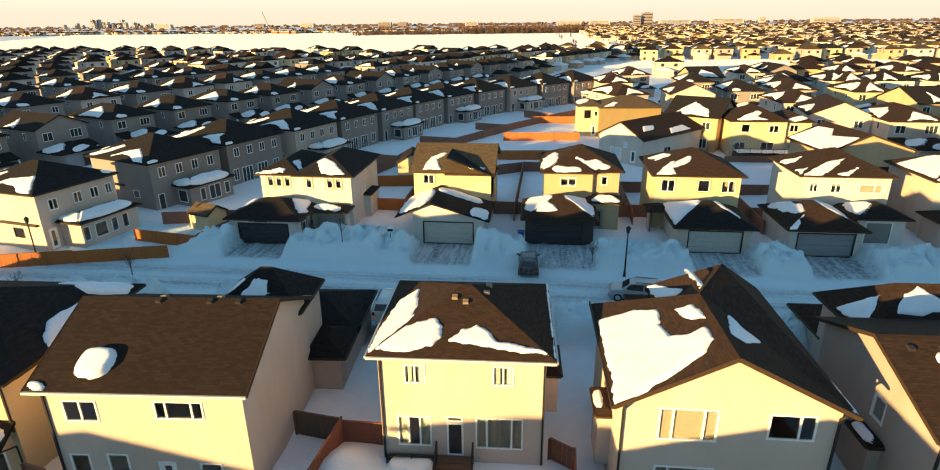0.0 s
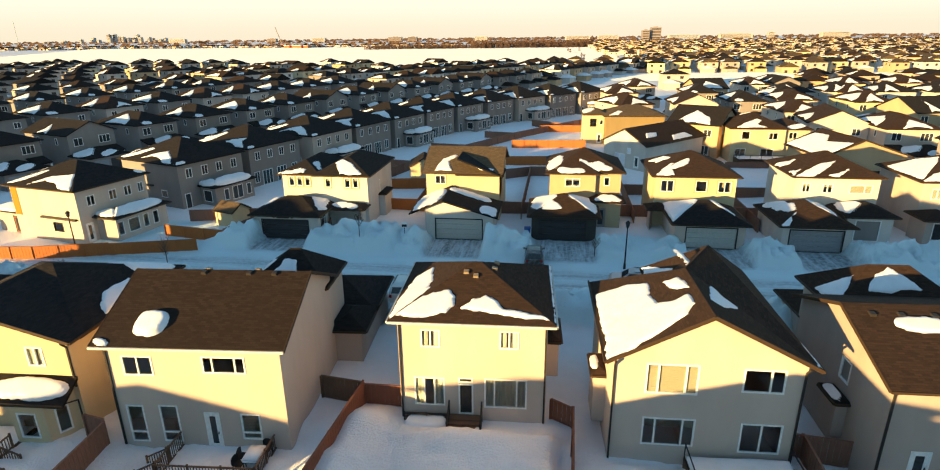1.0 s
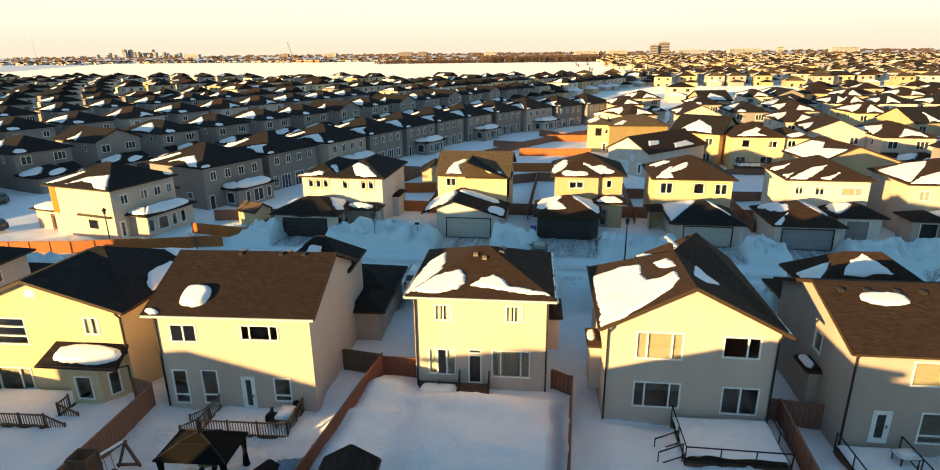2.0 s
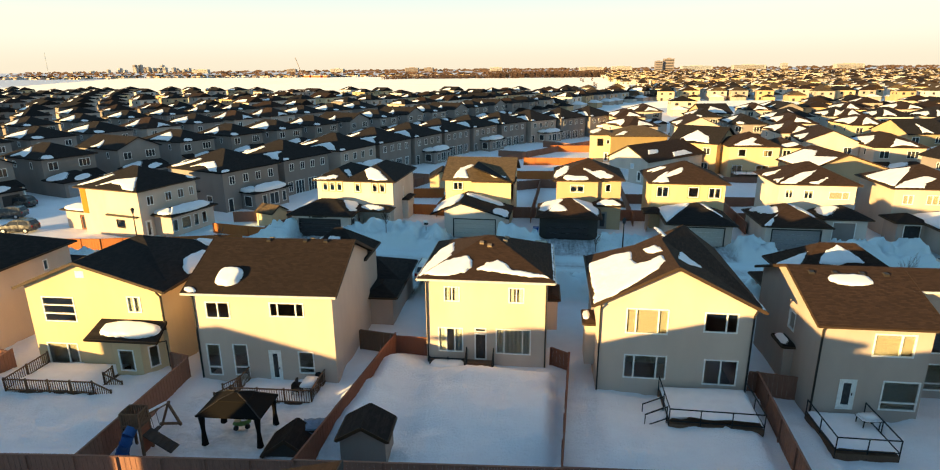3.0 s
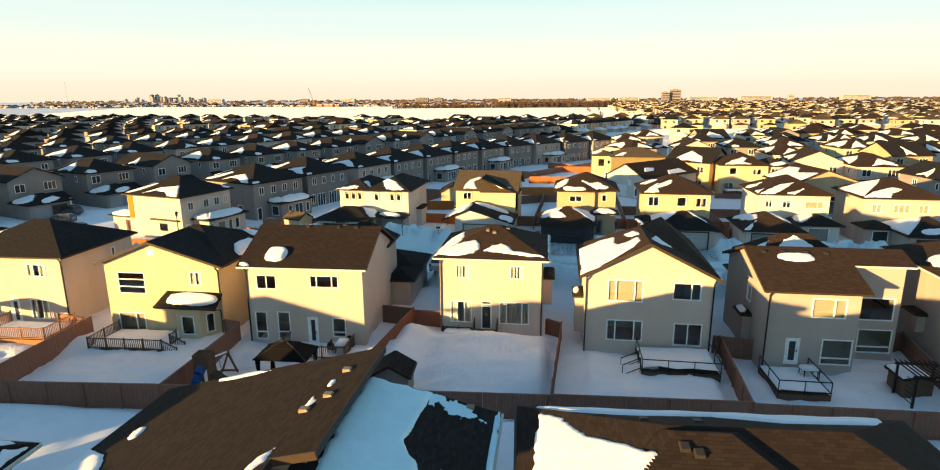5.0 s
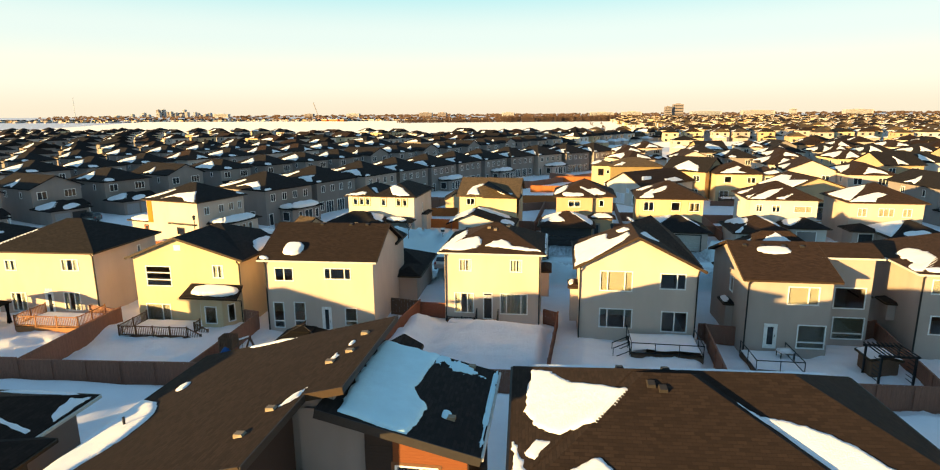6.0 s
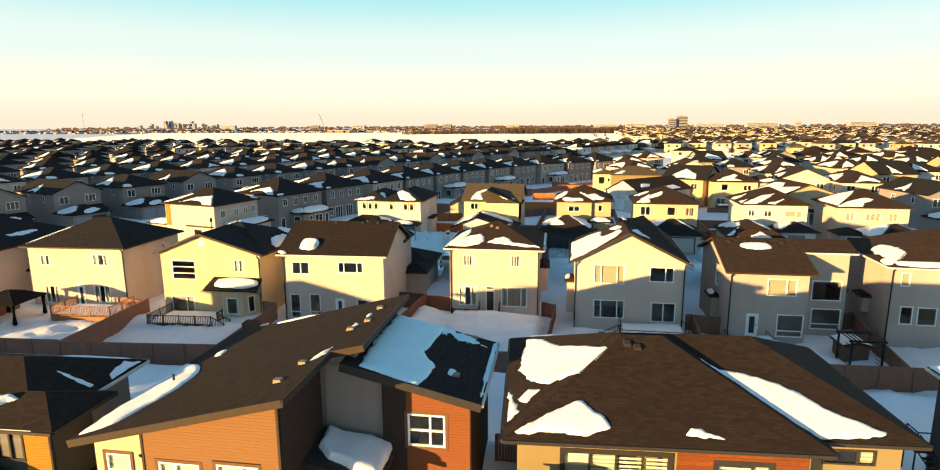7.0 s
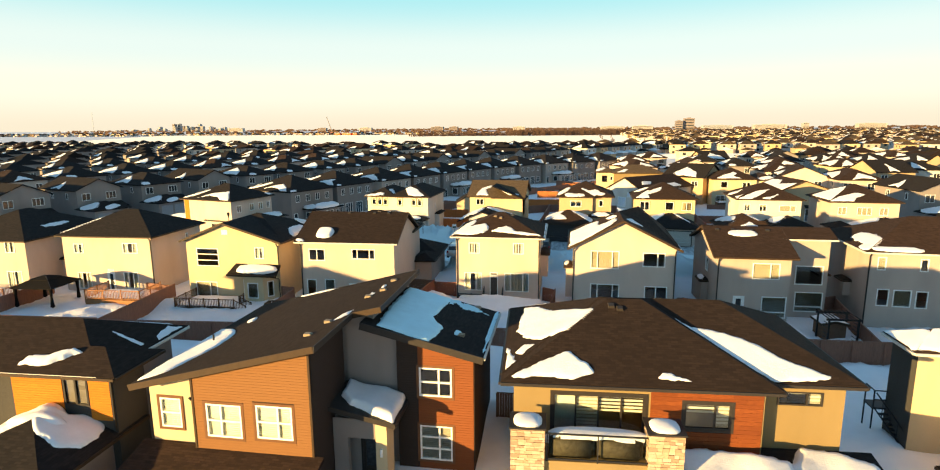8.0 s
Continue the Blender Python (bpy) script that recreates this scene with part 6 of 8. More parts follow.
w1b.snow("f", [(1.8, 0.9, 1.5, 0.7, 0)], 0.35, 0.12, 115, 0.12)
bm = bmesh.new()
box(bm, 5.2, 10.6, -0.35, 0, 2.95, 3.15)
part("ledge", bm, TRIM_DARK, r)
Volume(r, -3.8, 0.8, 0.8, 6.4, -0.3, 2.9, "hip", 0.3, CREAM, SH_DARK, name="porch_wall", openings={"f": [(-1.2, 0.1, -0.2, 2.3, "door", {"leaf": FENCE_RED, "frame": TRIM_DARK})]}).snow("f", [(2.6, 0.9, 2.4, 0.9, 0)], 0.3, 0.12, 116, 0.15)
bm = bmesh.new()
box(bm, 0.9, 1.9, -0.04, -0.002, 2.9, 6.4)
part("wood_strip", bm, ORANGE_WOOD, r, "amber wood cladding strip")

r = thing("house", "offwhite stucco house with dark double door and hip roofs", "house", at_corner(41.8, 58.6, 0.0))
b6 = Volume(r, 0, 9.2, 0, 8.8, -0.3, 6.5, "hip", 0.46, CREAM, SH_BROWN, openings={"f": [(1.0, 4.4, 2.2, 5.6, "2", BLN), (3.6, 4.4, 5.6, 5.6, "3", BLN), (6.6, 4.4, 7.8, 5.6, "2", BLN)]})
b6.snow("f", [[(0.2, 0.15), (1.8, 1.6), (4.6, 2.7), (5.6, 2.2), (4.0, 1.2), (3.4, 0.2)]], 0.2, 0.1, 121, 0.2)
b6.snow("l", [[(2.0, 0.2), (3.0, 2.9), (4.8, 4.4), (6.0, 3.6), (9.2, 0.3)]], 0.2, 0.1, 122, 0.2)
b6g = Volume(r, 2.4, 9.2, -7.2, -0.2, -0.3, 3.0, "hip", 0.46, SAND, SH_DARK, openings={"f": [(3.2, 0.1, 8.4, 2.4, "garage", {"leaf": DOOR_DARK, "frame": TRIM_DARK})]})
b6g.snow("l", [[(0.3, 0.1), (1.0, 1.6), (3.2, 3.9), (5.0, 2.6), (7.4, 0.2)]], 0.3, 0.12, 123, 0.12)
b6g.snow("f", [(3.4, 1.2, 1.6, 0.6, 10)], 0.2, 0.14, 124, 0.2)
b6p = Volume(r, -0.6, 2.4, -3.0, 0, -0.3, 3.0, "hip", 0.4, SAND, SH_DARK, openings={"f": [(0.1, 0.2, 2.0, 2.6, "door", {"leaf": TRIM_DARK, "frame": TRIM})]}, sides="fl")

r = thing("house", "tan stucco house with tall blank wall and grey roof", "house", at_corner(12.6, 112.6, 3.0))
y1 = Volume(r, 0, 11.6, 0, 9.0, -0.3, 6.3, "hip", 0.36, OCHRE, SH_TAN)
y2 = Volume(r, -3.9, 0.6, 2.4, 9.0, -0.3, 6.3, "hip", 0.36, YELLOW, SH_TAN, openings={"f": [(-2.9, 3.8, -1.6, 5.4, "g", {"frame": TRIM_DARK}), (-0.9, 4.2, -0.2, 5.2, "1"), (-1.4, 0.3, -0.4, 2.4, "door")]})
y2.snow("l", [(3.6, 1.4, 3.0, 1.2, 0)], 0.2, 0.2, 131, 0.2)
y1.snow("f", [[(1.0, 0.4), (3.0, 2.4), (4.0, 2.2), (2.8, 0.6)]], 0.2, 0.14, 132, 0.2)

r = thing("house", "offwhite gabled bungalow with dark brown roof", "house", at_corner(17.0, 88.5, 46.0))
yb = Volume(r, 0, 17.0, 0, 8.6, -0.3, 4.6, "gx", 0.52, OFFWHITE, SH_BROWN, openings={"l": [(1.2, 0.6, 2.2, 2.6, "door"), (4.0, 0.6, 6.2, 2.7, "2"), (2.9, 2.8, 3.7, 3.8, "1")], "f": [(6.0, 1.0, 8.0, 2.6, "2")]})
yb.snow("f", [[(2.3, 2.0), (3.5, 3.3), (6.4, 3.1), (5.2, 2.1)], [(8.0, 0.4), (9.0, 1.6), (13.0, 1.9), (14.0, 0.5)]], 0.2, 0.14, 133, 0.2)

r = thing("house", "yellow stucco house with raised deck and brown hip roof", "house", at_corner(32.7, 97.2, 0.0))
h1 = Volume(r, 0, 8.8, 0, 9.0, -0.3, 6.4, "hip", 0.46, YELLOW, SH_BROWN, openings={"f": [(1.6, 4.4, 3.0, 5.8, "1"), (6.0, 4.4, 7.6, 5.6, "2"), (0.8, 0.6, 2.6, 2.8, "2"), (5.0, 0.4, 7.2, 2.8, "2")]})
h1.snow("f", [[(1.0, 0.3), (2.8, 1.8), (5.0, 3.2), (5.7, 2.6), (4.6, 1.4), (6.4, 0.4)]], 0.2, 0.12, 134, 0.2)
h1b = Volume(r, 8.8, 13.0, 0.8, 9.0, -0.3, 6.2, "hip", 0.46, YELLOW, SH_BROWN, openings={"f": [(9.6, 4.4, 11.0, 5.6, "2"), (9.8, 1.0, 11.0, 2.4, "1")]})
h1b.snow("f", [(2.6, 1.0, 1.8, 0.6, 20)], 0.2, 0.18, 135, 0.2)

r = thing("house", "tan stucco gabled house with snowy roof slopes", "house", at_corner(39.0, 76.4, 6.0))
h2 = Volume(r, 0, 11.4, 0, 10.0, -0.3, 5.6, "gy", 0.44, TAN, SH_BROWN, apex=5.0, openings={"f": [(5.6, 0.5, 8.4, 2.8, "2"), (8.8, 0.9, 9.6, 2.4, "1")]})
h2.snow("l", [[(0.3, 0.2), (0.8, 4.4), (4.0, 4.8), (6.0, 3.4), (10.5, 4.6), (10.8, 0.2)]], 0.25, 0.14, 136, 0.12)
h2.snow("r", [(2.0, 0.9, 1.8, 0.5, 0)], 0.2, 0.2, 137, 0.2)
bm = bmesh.new()
solid(bm, [Vector((5.4, -0.6, 3.15)), Vector((9.6, -0.6, 3.15)), Vector((9.6, 0, 3.5)), Vector((5.4, 0, 3.5))], 0.15)
part("pent_roof", bm, SH_DARK, r)


# ---- the crescent of grey-sided houses, and the estate behind ----
def sun_snow(m, sides, rnd, seed):
    """Old snow: wide sheets on the slopes named first, scraps on the others."""
    fs = m.faces()
    for k, f in enumerate(fs):
        L, S = fs[f][3], fs[f][4]
        if f in sides:
            t = rnd.uniform(-14, 14)
            a, b, c = L * rnd.uniform(0.15, 0.35), L * rnd.uniform(0.5, 0.85), S * rnd.uniform(0.45, 0.85)
            m.snow(f, [[(a, 0.15), (a + 1.0, c * 0.5), ((a + b) / 2 + rnd.uniform(-1, 1), c), (b - 0.8, c * 0.55), (b, 0.2), ((a + b) / 2, S * rnd.uniform(0.08, 0.2))]], 0.24, 0.16, seed * 3 + k, 0.22)
        else:
            m.snow(f, [(L * rnd.uniform(0.15, 0.3), S * 0.12, L * 0.1, S * 0.12, 0)], 0.2, 0.2, seed * 3 + k, 0.3)


def estate_house(kind, wall, roofm, seed, sides):
    """A two-storey tract house, front with garage at local -y. Built once for each look, then copied."""
    rnd = random.Random(seed)
    w, d = rnd.choice(((9.0, 11.5), (9.6, 12.0), (8.4, 12.5)))
    root = thing("house", "", "house", pose(0, 0, 0))
    op = {"f": [(0.9, 4.3, 2.5, 5.7, "2"), (w - 3.0, 4.3, w - 1.0, 5.7, "3")],
          "b": [(1.2, 4.2, 2.6, 5.5, "2"), (w - 2.6, 4.2, w - 1.2, 5.5, "2"), (w - 4.6, 0.5, w - 2.4, 2.8, "2"), (1.4, 0.9, 2.8, 2.6, "2")],
          "r": [(2.2, 4.5, 2.9, 5.7, "1"), (6.4, 4.5, 7.4, 5.7, "2")], "l": [(3.0, 4.5, 3.7, 5.7, "1"), (8.0, 4.5, 9.0, 5.7, "2")]}
    m = Volume(root, 0, w, 0, d, -0.3, 6.4, kind, 0.44, wall, roofm, openings=op, plain_windows=True)
    g0 = rnd.choice((0.0, w - 6.4))
    g = Volume(root, g0, g0 + 6.4, -5.4, 0.0, -0.3, 2.9, "hip", 0.44, wall, roofm, plain_windows=True)
    at = side_map("f", g0, g0 + 6.4, -5.4, 0)
    for u in (g0 + 0.55, g0 + 3.4):
        bm = bmesh.new()
        slabs(bm, at, [(u, 0.0, u + 2.45, 2.25)], -0.04, 0.02)
        part("garage_door", bm, rnd.choice((DOOR_DARK, DOOR_PALE, DOOR_GREY)), root)
    p0 = w - 2.7 if g0 == 0 else 0.0
    bm = bmesh.new()
    solid(bm, [Vector((p0, -2.4, 2.9)), Vector((p0 + 2.7, -2.4, 2.9)), Vector((p0 + 2.7, 0, 3.7)), Vector((p0, 0, 3.7))], 0.2)
    part("porch_roof", bm, roofm, root)
    bm = bmesh.new()
    u = p0 + (2.4 if g0 == 0 else 0.1)
    box(bm, u, u + 0.25, -2.2, -1.95, -0.3, 2.75)
    part("porch_post", bm, TRIM, root)
    g.snow("l", [(2.8, 1.5, 2.3, 1.4, 8)], 0.26, 0.2, seed + 1, 0.25)
    g.snow("f", [(4.0, 1.0, 1.6, 0.7, 20)], 0.24, 0.2, seed, 0.3)
    sun_snow(m, sides, rnd, seed)
    root["size"] = (w, d)
    return root


def crescent_house(wall, seed, sunroom):
    """Back (+y) towards the yards: four bedroom windows, patio doors or a low sunroom under deep snow."""
    w, d = 10.6, 11.6
    rnd = random.Random(seed)
    root = thing("house", "", "house", pose(0, 0, 0))
    op = {"b": [(1.1, 4.3, 2.1, 5.6, "2"), (3.6, 4.3, 4.6, 5.6, "2"), (6.0, 4.3, 7.0, 5.6, "2"), (8.5, 4.3, 9.5, 5.6, "2")], "r": [(7.6, 1.6, 8.8, 2.6, "1")], "l": [(3.0, 4.4, 3.8, 5.6, "1")],
          "f": [(1.0, 4.3, 2.6, 5.6, "2"), (w - 2.8, 4.3, w - 1.2, 5.6, "2")]}
    if sunroom:
        op["b"] += [(9.2, 0.2, 10.1, 2.3, "1")]
    else:
        op["b"] += [(1.0, 0.9, 2.2, 2.6, "2"), (3.4, 0.3, 5.4, 2.6, "3"), (6.4, 0.3, 8.4, 2.6, "3"), (9.0, 0.9, 10.0, 2.6, "2")]
    m = Volume(root, 0, w, 0, d, -0.3, 6.4, "hip", 0.44, wall, SH_DARK, openings=op, plain_windows=True)
    if sunroom:
        s = Volume(root, 1.0, 7.6, d, d + 2.9, -0.3, 3.0, "hip", 0.34, wall, SH_DARK, sides="blr", name="sunroom_wall", plain_windows=True,
                   openings={"b": [(1.5, 0.8, 2.3, 2.4, "1"), (3.0, 0.6, 4.8, 2.5, "2"), (5.4, 0.8, 6.2, 2.4, "1")], "r": [(d + 0.6, 0.8, d + 2.2, 2.4, "1")]})
        s.snow("b", [(3.9, 1.0, 3.2, 0.95, 0)], 0.55, 0.16, seed, 0.1)
        s.snow("r", [(1.7, 0.9, 1.5, 0.75, 0)], 0.55, 0.16, seed + 1, 0.1)
    g = Volume(root, 0.0, 6.4, -5.4, 0.0, -0.3, 2.9, "hip", 0.42, wall, SH_DARK, plain_windows=True)
    bm = bmesh.new()
    box(bm, w, w + 0.3, 2.2, 6.2, 2.95, 3.15)
    part("ledge", bm, TRIM_DARK, root)
    L = m.faces()["r"][3]
    k = rnd.uniform(0.95, 1.25)
    m.snow("r", [[(4.4, 0.5), (6.8 * k, 2.2), (8.4 * k, 2.8), (9.6, 1.8), (11.4, 0.2), (9.6, 0.3), (8.0, 1.1), (6.2, 1.3)], [(0.4, 0.3), (3.2, 2.4 * k), (4.4, 3.3 * k), (4.9, 3.1 * k), (3.2, 1.2), (1.4, 0.4)]], 0.24, 0.14, seed * 3, 0.2)
    m.snow("f", [(4.0, 2.2, 3.4, 1.9, 8), (8.0, 1.4, 2.0, 1.0, 0)], 0.28, 0.2, seed * 3 + 1, 0.28)
    m.snow("b", [(0.9, 0.35, 0.8, 0.3, 0)], 0.2, 0.14, seed * 3 + 2, 0.3)
    root["size"] = (w, d)
    return root


LOOKS = [("hip", TAUPE, SH_DARK, "taupe stucco", "lb"), ("gy", GREY, SH_DARK, "grey stucco", "l"), ("hip", CREAM, SH_BROWN, "cream stucco", "lf"), ("gx", TAN, SH_DARK, "tan stucco", "fb"),
         ("hip", YELLOW, SH_BROWN, "yellow stucco", "lf"), ("hip", OFFWHITE, SH_DARK, "offwhite stucco", "rb"), ("gy", CREAM, SH_BROWN, "cream stucco", "r"), ("hip", SAND, SH_BROWN, "sand stucco", "rb"),
         ("hip", TAUPE, SH_DARK, "taupe stucco", "rf"), ("hip", GREY, SH_DARK, "grey stucco", "lb")]
TEMPLATES = []
for i, (k, wm, rm, words, sides) in enumerate(LOOKS):
    t = estate_house(k, wm, rm, 200 + i * 7, sides)
    tagged(t, words + " estate house with snow-patched " + ("black" if rm is SH_DARK else "brown") + " roof", group="estate houses")
    TEMPLATES.append(t)
for wm, sr, words in ((SAND, True, "sand stucco house, snow-capped sunroom and black hip roof"), (TAUPE, False, "taupe stucco house with patio doors and black hip roof"), (GREY, True, "grey stucco house, snow-capped sunroom and black hip roof")):
    t = crescent_house(wm, 310 + len(words), sr)
    tagged(t, words, group="crescent houses")
    TEMPLATES.append(t)
used = set()


def put_house(i, m):
    t = TEMPLATES[i]
    if i not in used:
        used.add(i)
        t.matrix_basis = m
        return t
    return copy_thing(t, m)


# crescent, backs towards the yards: corner nearest, heading
CRESCENT = ((-46.9, 59.9, 20), (-43.2, 71.9, 20), (-38.0, 83.7, 19), (-34.0, 94.6, 21), (-29.6, 105.8, 22), (-25.2, 116.8, 24), (-20.0, 127.4, 27),
            (-14.0, 137.6, 33), (-6.8, 146.8, 39), (1.4, 155.0, 42), (10.0, 163.0, 44))
for k, (x, y, h) in enumerate(CRESCENT):
    # local back (+y) faces right: turn so that local +y points along (cos h, -sin h)
    # greyer house first: the shade on its wall is put into the stucco
    i = (12, 11, 10, 11, 12, 11, 12, 11, 10, 11, 12)[k]
    w, d = TEMPLATES[i]["size"]
    put_house(i, pose(x, y, 0, 0, 0, -90 - h) @ pose(-w, -d, 0))


def region_free(x, y):
    """True where estate houses may stand: outside the part of the plan built house by house."""
    if y < 70 and x > -60:
        return False
    return True


rng = random.Random(77)
FAR = []
# streets parallel to the crescent, row behind row to the left
for row in range(9):
    for side in (0, 1):
        off = 41 + row * 72 + (0 if side == 0 else 47)
        for k in range(-6, 34):
            s = k * 12.6 + (row * 5.1 + side * 3) % 12
            bend = math.radians(19 + 0.05 * s)
            bx, by = -36.4 + math.sin(math.radians(20)) * s + 0.00045 * s * s, 83.75 + math.cos(math.radians(20)) * s
            x, y = bx - math.cos(bend) * off, by + math.sin(bend) * off
            edge = 398 + (-x - 80) * 0.1
            if y > edge - 12 or y < 35 or x < -560:
                continue
            if y < 62 and x > -78:
                continue
            h = math.degrees(bend)
            FAR.append((x, y, (90 - h) if side == 0 else (-90 - h)))
# rows on the right, along the street's own direction, up to the open strip
for row in range(5):
    y = 84 + row * 38 + (0 if row % 2 == 0 else 0)
    for k in range(-1, 22):
        x = 9 + k * 12.8 + (row * 4.3) % 9
        if row == 0 and x < 62:
            continue
        if row == 1 and x < 30:
            continue
        cres = 30 + (y - 160) * 0.9
        if x < cres:
            continue
        if y > 262:
            continue
        for back in (0, 1):
            FAR.append((x + rng.uniform(-1, 1), y + (0 if back == 0 else 19) + rng.uniform(-1.5, 1.5), (0 if back == 0 else 180) + rng.uniform(-6, 6)))
EXTRA = ((48.7, 141.6, 0), (21.5, 133.0, 25), (33.0, 112.0, 150), (61.5, 144.3, 2), (96.0, 195.0, 0), (76.5, 140.5, 3), (79.0, 121.0, 10), (21.5, 161.0, 10),
         (52.5, 247.0, 0), (100.0, 231.0, 0), (55.0, 116.0, 170), (62.0, 98.0, 0), (66.5, 77.0, 8), (53.5, 121.0, 0), (35.0, 146.0, 180), (43.0, 163.0, 0), (63.0, 166.0, 180),
         (84.0, 166.0, 0), (30.0, 185.0, 10), (47.0, 187.0, 190), (66.0, 192.0, 0), (110.0, 150.0, 0), (100.0, 118.0, 180), (86.0, 96.0, 0))
FAR = list(EXTRA) + [p for p in FAR if all(math.hypot(p[0] - q[0], p[1] - q[1]) > 13 for q in EXTRA) and not (-5 < p[0] < 62 and p[1] < 128)]
near = [p for p in FAR if math.hypot(p[0], p[1]) < 330]
near = sorted(near, key=lambda p: math.hypot(p[0], p[1]))[:112]
for x, y, h in near:
    back = math.cos(radians(h)) < 0
    # left-hand rows: shade from neighbours put into the walls as taupe and grey
    if x < 15:
        i = rng.choice((0, 9, 0, 9, 1)) if not (-200 < h < -60 or back) else rng.choice((8, 8, 7))
    else:
        i = rng.choice((2, 4, 3, 2, 9, 1)) if not back else rng.choice((5, 6, 7, 3, 8))
    w, d = TEMPLATES[i]["size"]
    put_house(i, pose(x, y, 0, 0, 0, h) @ pose(-w / 2, 0, 0))
rest = [p for p in FAR if p not in set(near)]


def far_block(name, spots, label):
    """Many small far houses in one mesh: walls, windows and pitched roofs."""
    # SH_TAN lightens far right-hand roofs: distance haze put into their colour
    mats = [CREAM, SAND, GREY, TAN, OFFWHITE, YELLOW, SH_DARK, SH_BROWN, SNOW, DARK_GLASS, TAUPE, SH_TAN]
    verts, faces, idx = [], [], []

    def add(pts, quads, mi):
        n = len(verts)
        verts.extend(pts)
        for q in quads:
            faces.append([n + i for i in q])
            idx.append(mi)
    for x, y, h in spots:
        ca, sa = math.cos(radians(h)), math.sin(radians(h))
        w, d, e = rng.uniform(8, 10.5), rng.uniform(9, 12), rng.choice((6.2, 6.4, 6.4, 4.2))
        rise = rng.uniform(1.8, 2.4)
        # nearer left-hand walls take dark stuccos in place of shade
        wm, rm = (rng.choice((2, 10, 10, 1, 10)) if x < 0 and y < 250 else rng.choice((0, 1, 4, 5, 3, 1))), rng.choice((6, 6, 7)) if y < 340 or x < 0 else rng.choice((6, 7, 11, 11))

        def T(a, b, c):
            return (x + ca * a - sa * b, y + sa * a + ca * b, c)
        box_q = ((0, 1, 5, 4), (1, 2, 6, 5), (2, 3, 7, 6), (3, 0, 4, 7))
        add([T(a, b, c) for c in (0, e) for a, b in ((-w / 2, 0), (w / 2, 0), (w / 2, d), (-w / 2, d))], box_q, wm)
        o = 0.5
        base = [T(a, b, e - 0.1) for a, b in ((-w / 2 - o, -o), (w / 2 + o, -o), (w / 2 + o, d + o), (-w / 2 - o, d + o))]
        hip = rng.random() < 0.65
        i0 = w / 2 if hip else -o
        top = [T(0, i0 * 0.9 if hip else -o, e + rise), T(0, d - (i0 * 0.9 if hip else -o), e + rise)]
        add(base + top, ((0, 1, 4), (1, 2, 5, 4), (2, 3, 5), (3, 0, 4, 5), (3, 2, 1, 0)), rm)
        # snow lying on the slopes
        for s in (0, 1):
            sgn = -1 if s == 0 else 1
            sunny = sgn * (ca * -0.73 + sa * -0.68) > 0
            if rng.random() < (0.75 if sunny else 0.25 if x < 0 else 0.4):
                q = (base[3], base[0], top[0], top[1]) if s == 0 else (base[1], base[2], top[1], top[0])
                f0, f1, g1 = rng.uniform(0.1, 0.4), rng.uniform(0.5, 0.85), rng.uniform(0.3, 0.75)

                def P(u, v):
                    a1 = [q[0][k] + (q[1][k] - q[0][k]) * u for k in range(3)]
                    b1 = [q[3][k] + (q[2][k] - q[3][k]) * u for k in range(3)]
                    c1 = [a1[k] + (b1[k] - a1[k]) * v for k in range(3)]
                    c1[2] += 0.15
                    return tuple(c1)
                add([P(f0, 0.05), P(f1, 0.05), P(f1 * 0.9, g1), P((f0 + f1) / 2, g1 * 1.1), P(f0 + 0.1, g1 * 0.6)], ((0, 1, 2, 3, 4),), 8)
        # garage
        gx = rng.choice((-w / 2, w / 2 - 6))
        add([T(a, b, c) for c in (0, 2.9) for a, b in ((gx, -5), (gx + 6, -5), (gx + 6, 0), (gx, 0))], box_q, wm)
        gb = [T(a, b, 2.9) for a, b in ((gx - o, -5 - o), (gx + 6 + o, -5 - o), (gx + 6 + o, 0), (gx - o, 0))]
        add(gb + [T(gx + 3, -2.6, 4.2), T(gx + 3, 0, 4.2)], ((0, 1, 4), (1, 2, 5, 4), (3, 0, 4, 5)), rm if rng.random() < 0.6 else 8)
        for yy, s in ((-0.03, 1), (d + 0.03, -1)):
            for c in (-w * 0.28, w * 0.22):
                for z in ((4.3, 5.5), (1.0, 2.5)):
                    if e < 5 and z[0] > 4:
                        continue
                    add([T(c - 0.7, yy, z[0]), T(c + 0.7, yy, z[0]), T(c + 0.7, yy, z[1]), T(c - 0.7, yy, z[1])], ((0, 1, 2, 3),), 9)
        for xx in (-w / 2 - 0.03, w / 2 + 0.03):
            for c in (d * 0.3, d * 0.7):
                if e > 5:
                    add([T(xx, c - 0.4, 4.4), T(xx, c + 0.4, 4.4), T(xx, c + 0.4, 5.5), T(xx, c - 0.4, 5.5)], ((0, 1, 2, 3),), 9)
    me = bpy.data.meshes.new(name)
    me.from_pydata(verts, [], faces)
    for mt in mats:
        me.materials.append(mt)
    me.polygons.foreach_set("material_index", idx)
    me.update()
    return tagged(new(name, me), label, "houses", kind="stuff")


far_block("estate_houses", rest, "rows of far estate houses with snowy roofs")
spots = []
for row in range(26):
    y = 352 + row * 30 * (1 + row * 0.035)
    step = 12.5 + row * 0.35
    x = -5 - row * 3 if row < 3 else (60 if y < 900 else -100) + row * 2
    if y > 560:
        x = 60 + (y - 560) * 0.02
    while x < y * 0.92:
        spots.append((x + rng.uniform(-1.5, 1.5), y + rng.uniform(-3, 3), rng.choice((0, 180)) + rng.uniform(-12, 12)))
        x += step * rng.uniform(0.95, 1.25)
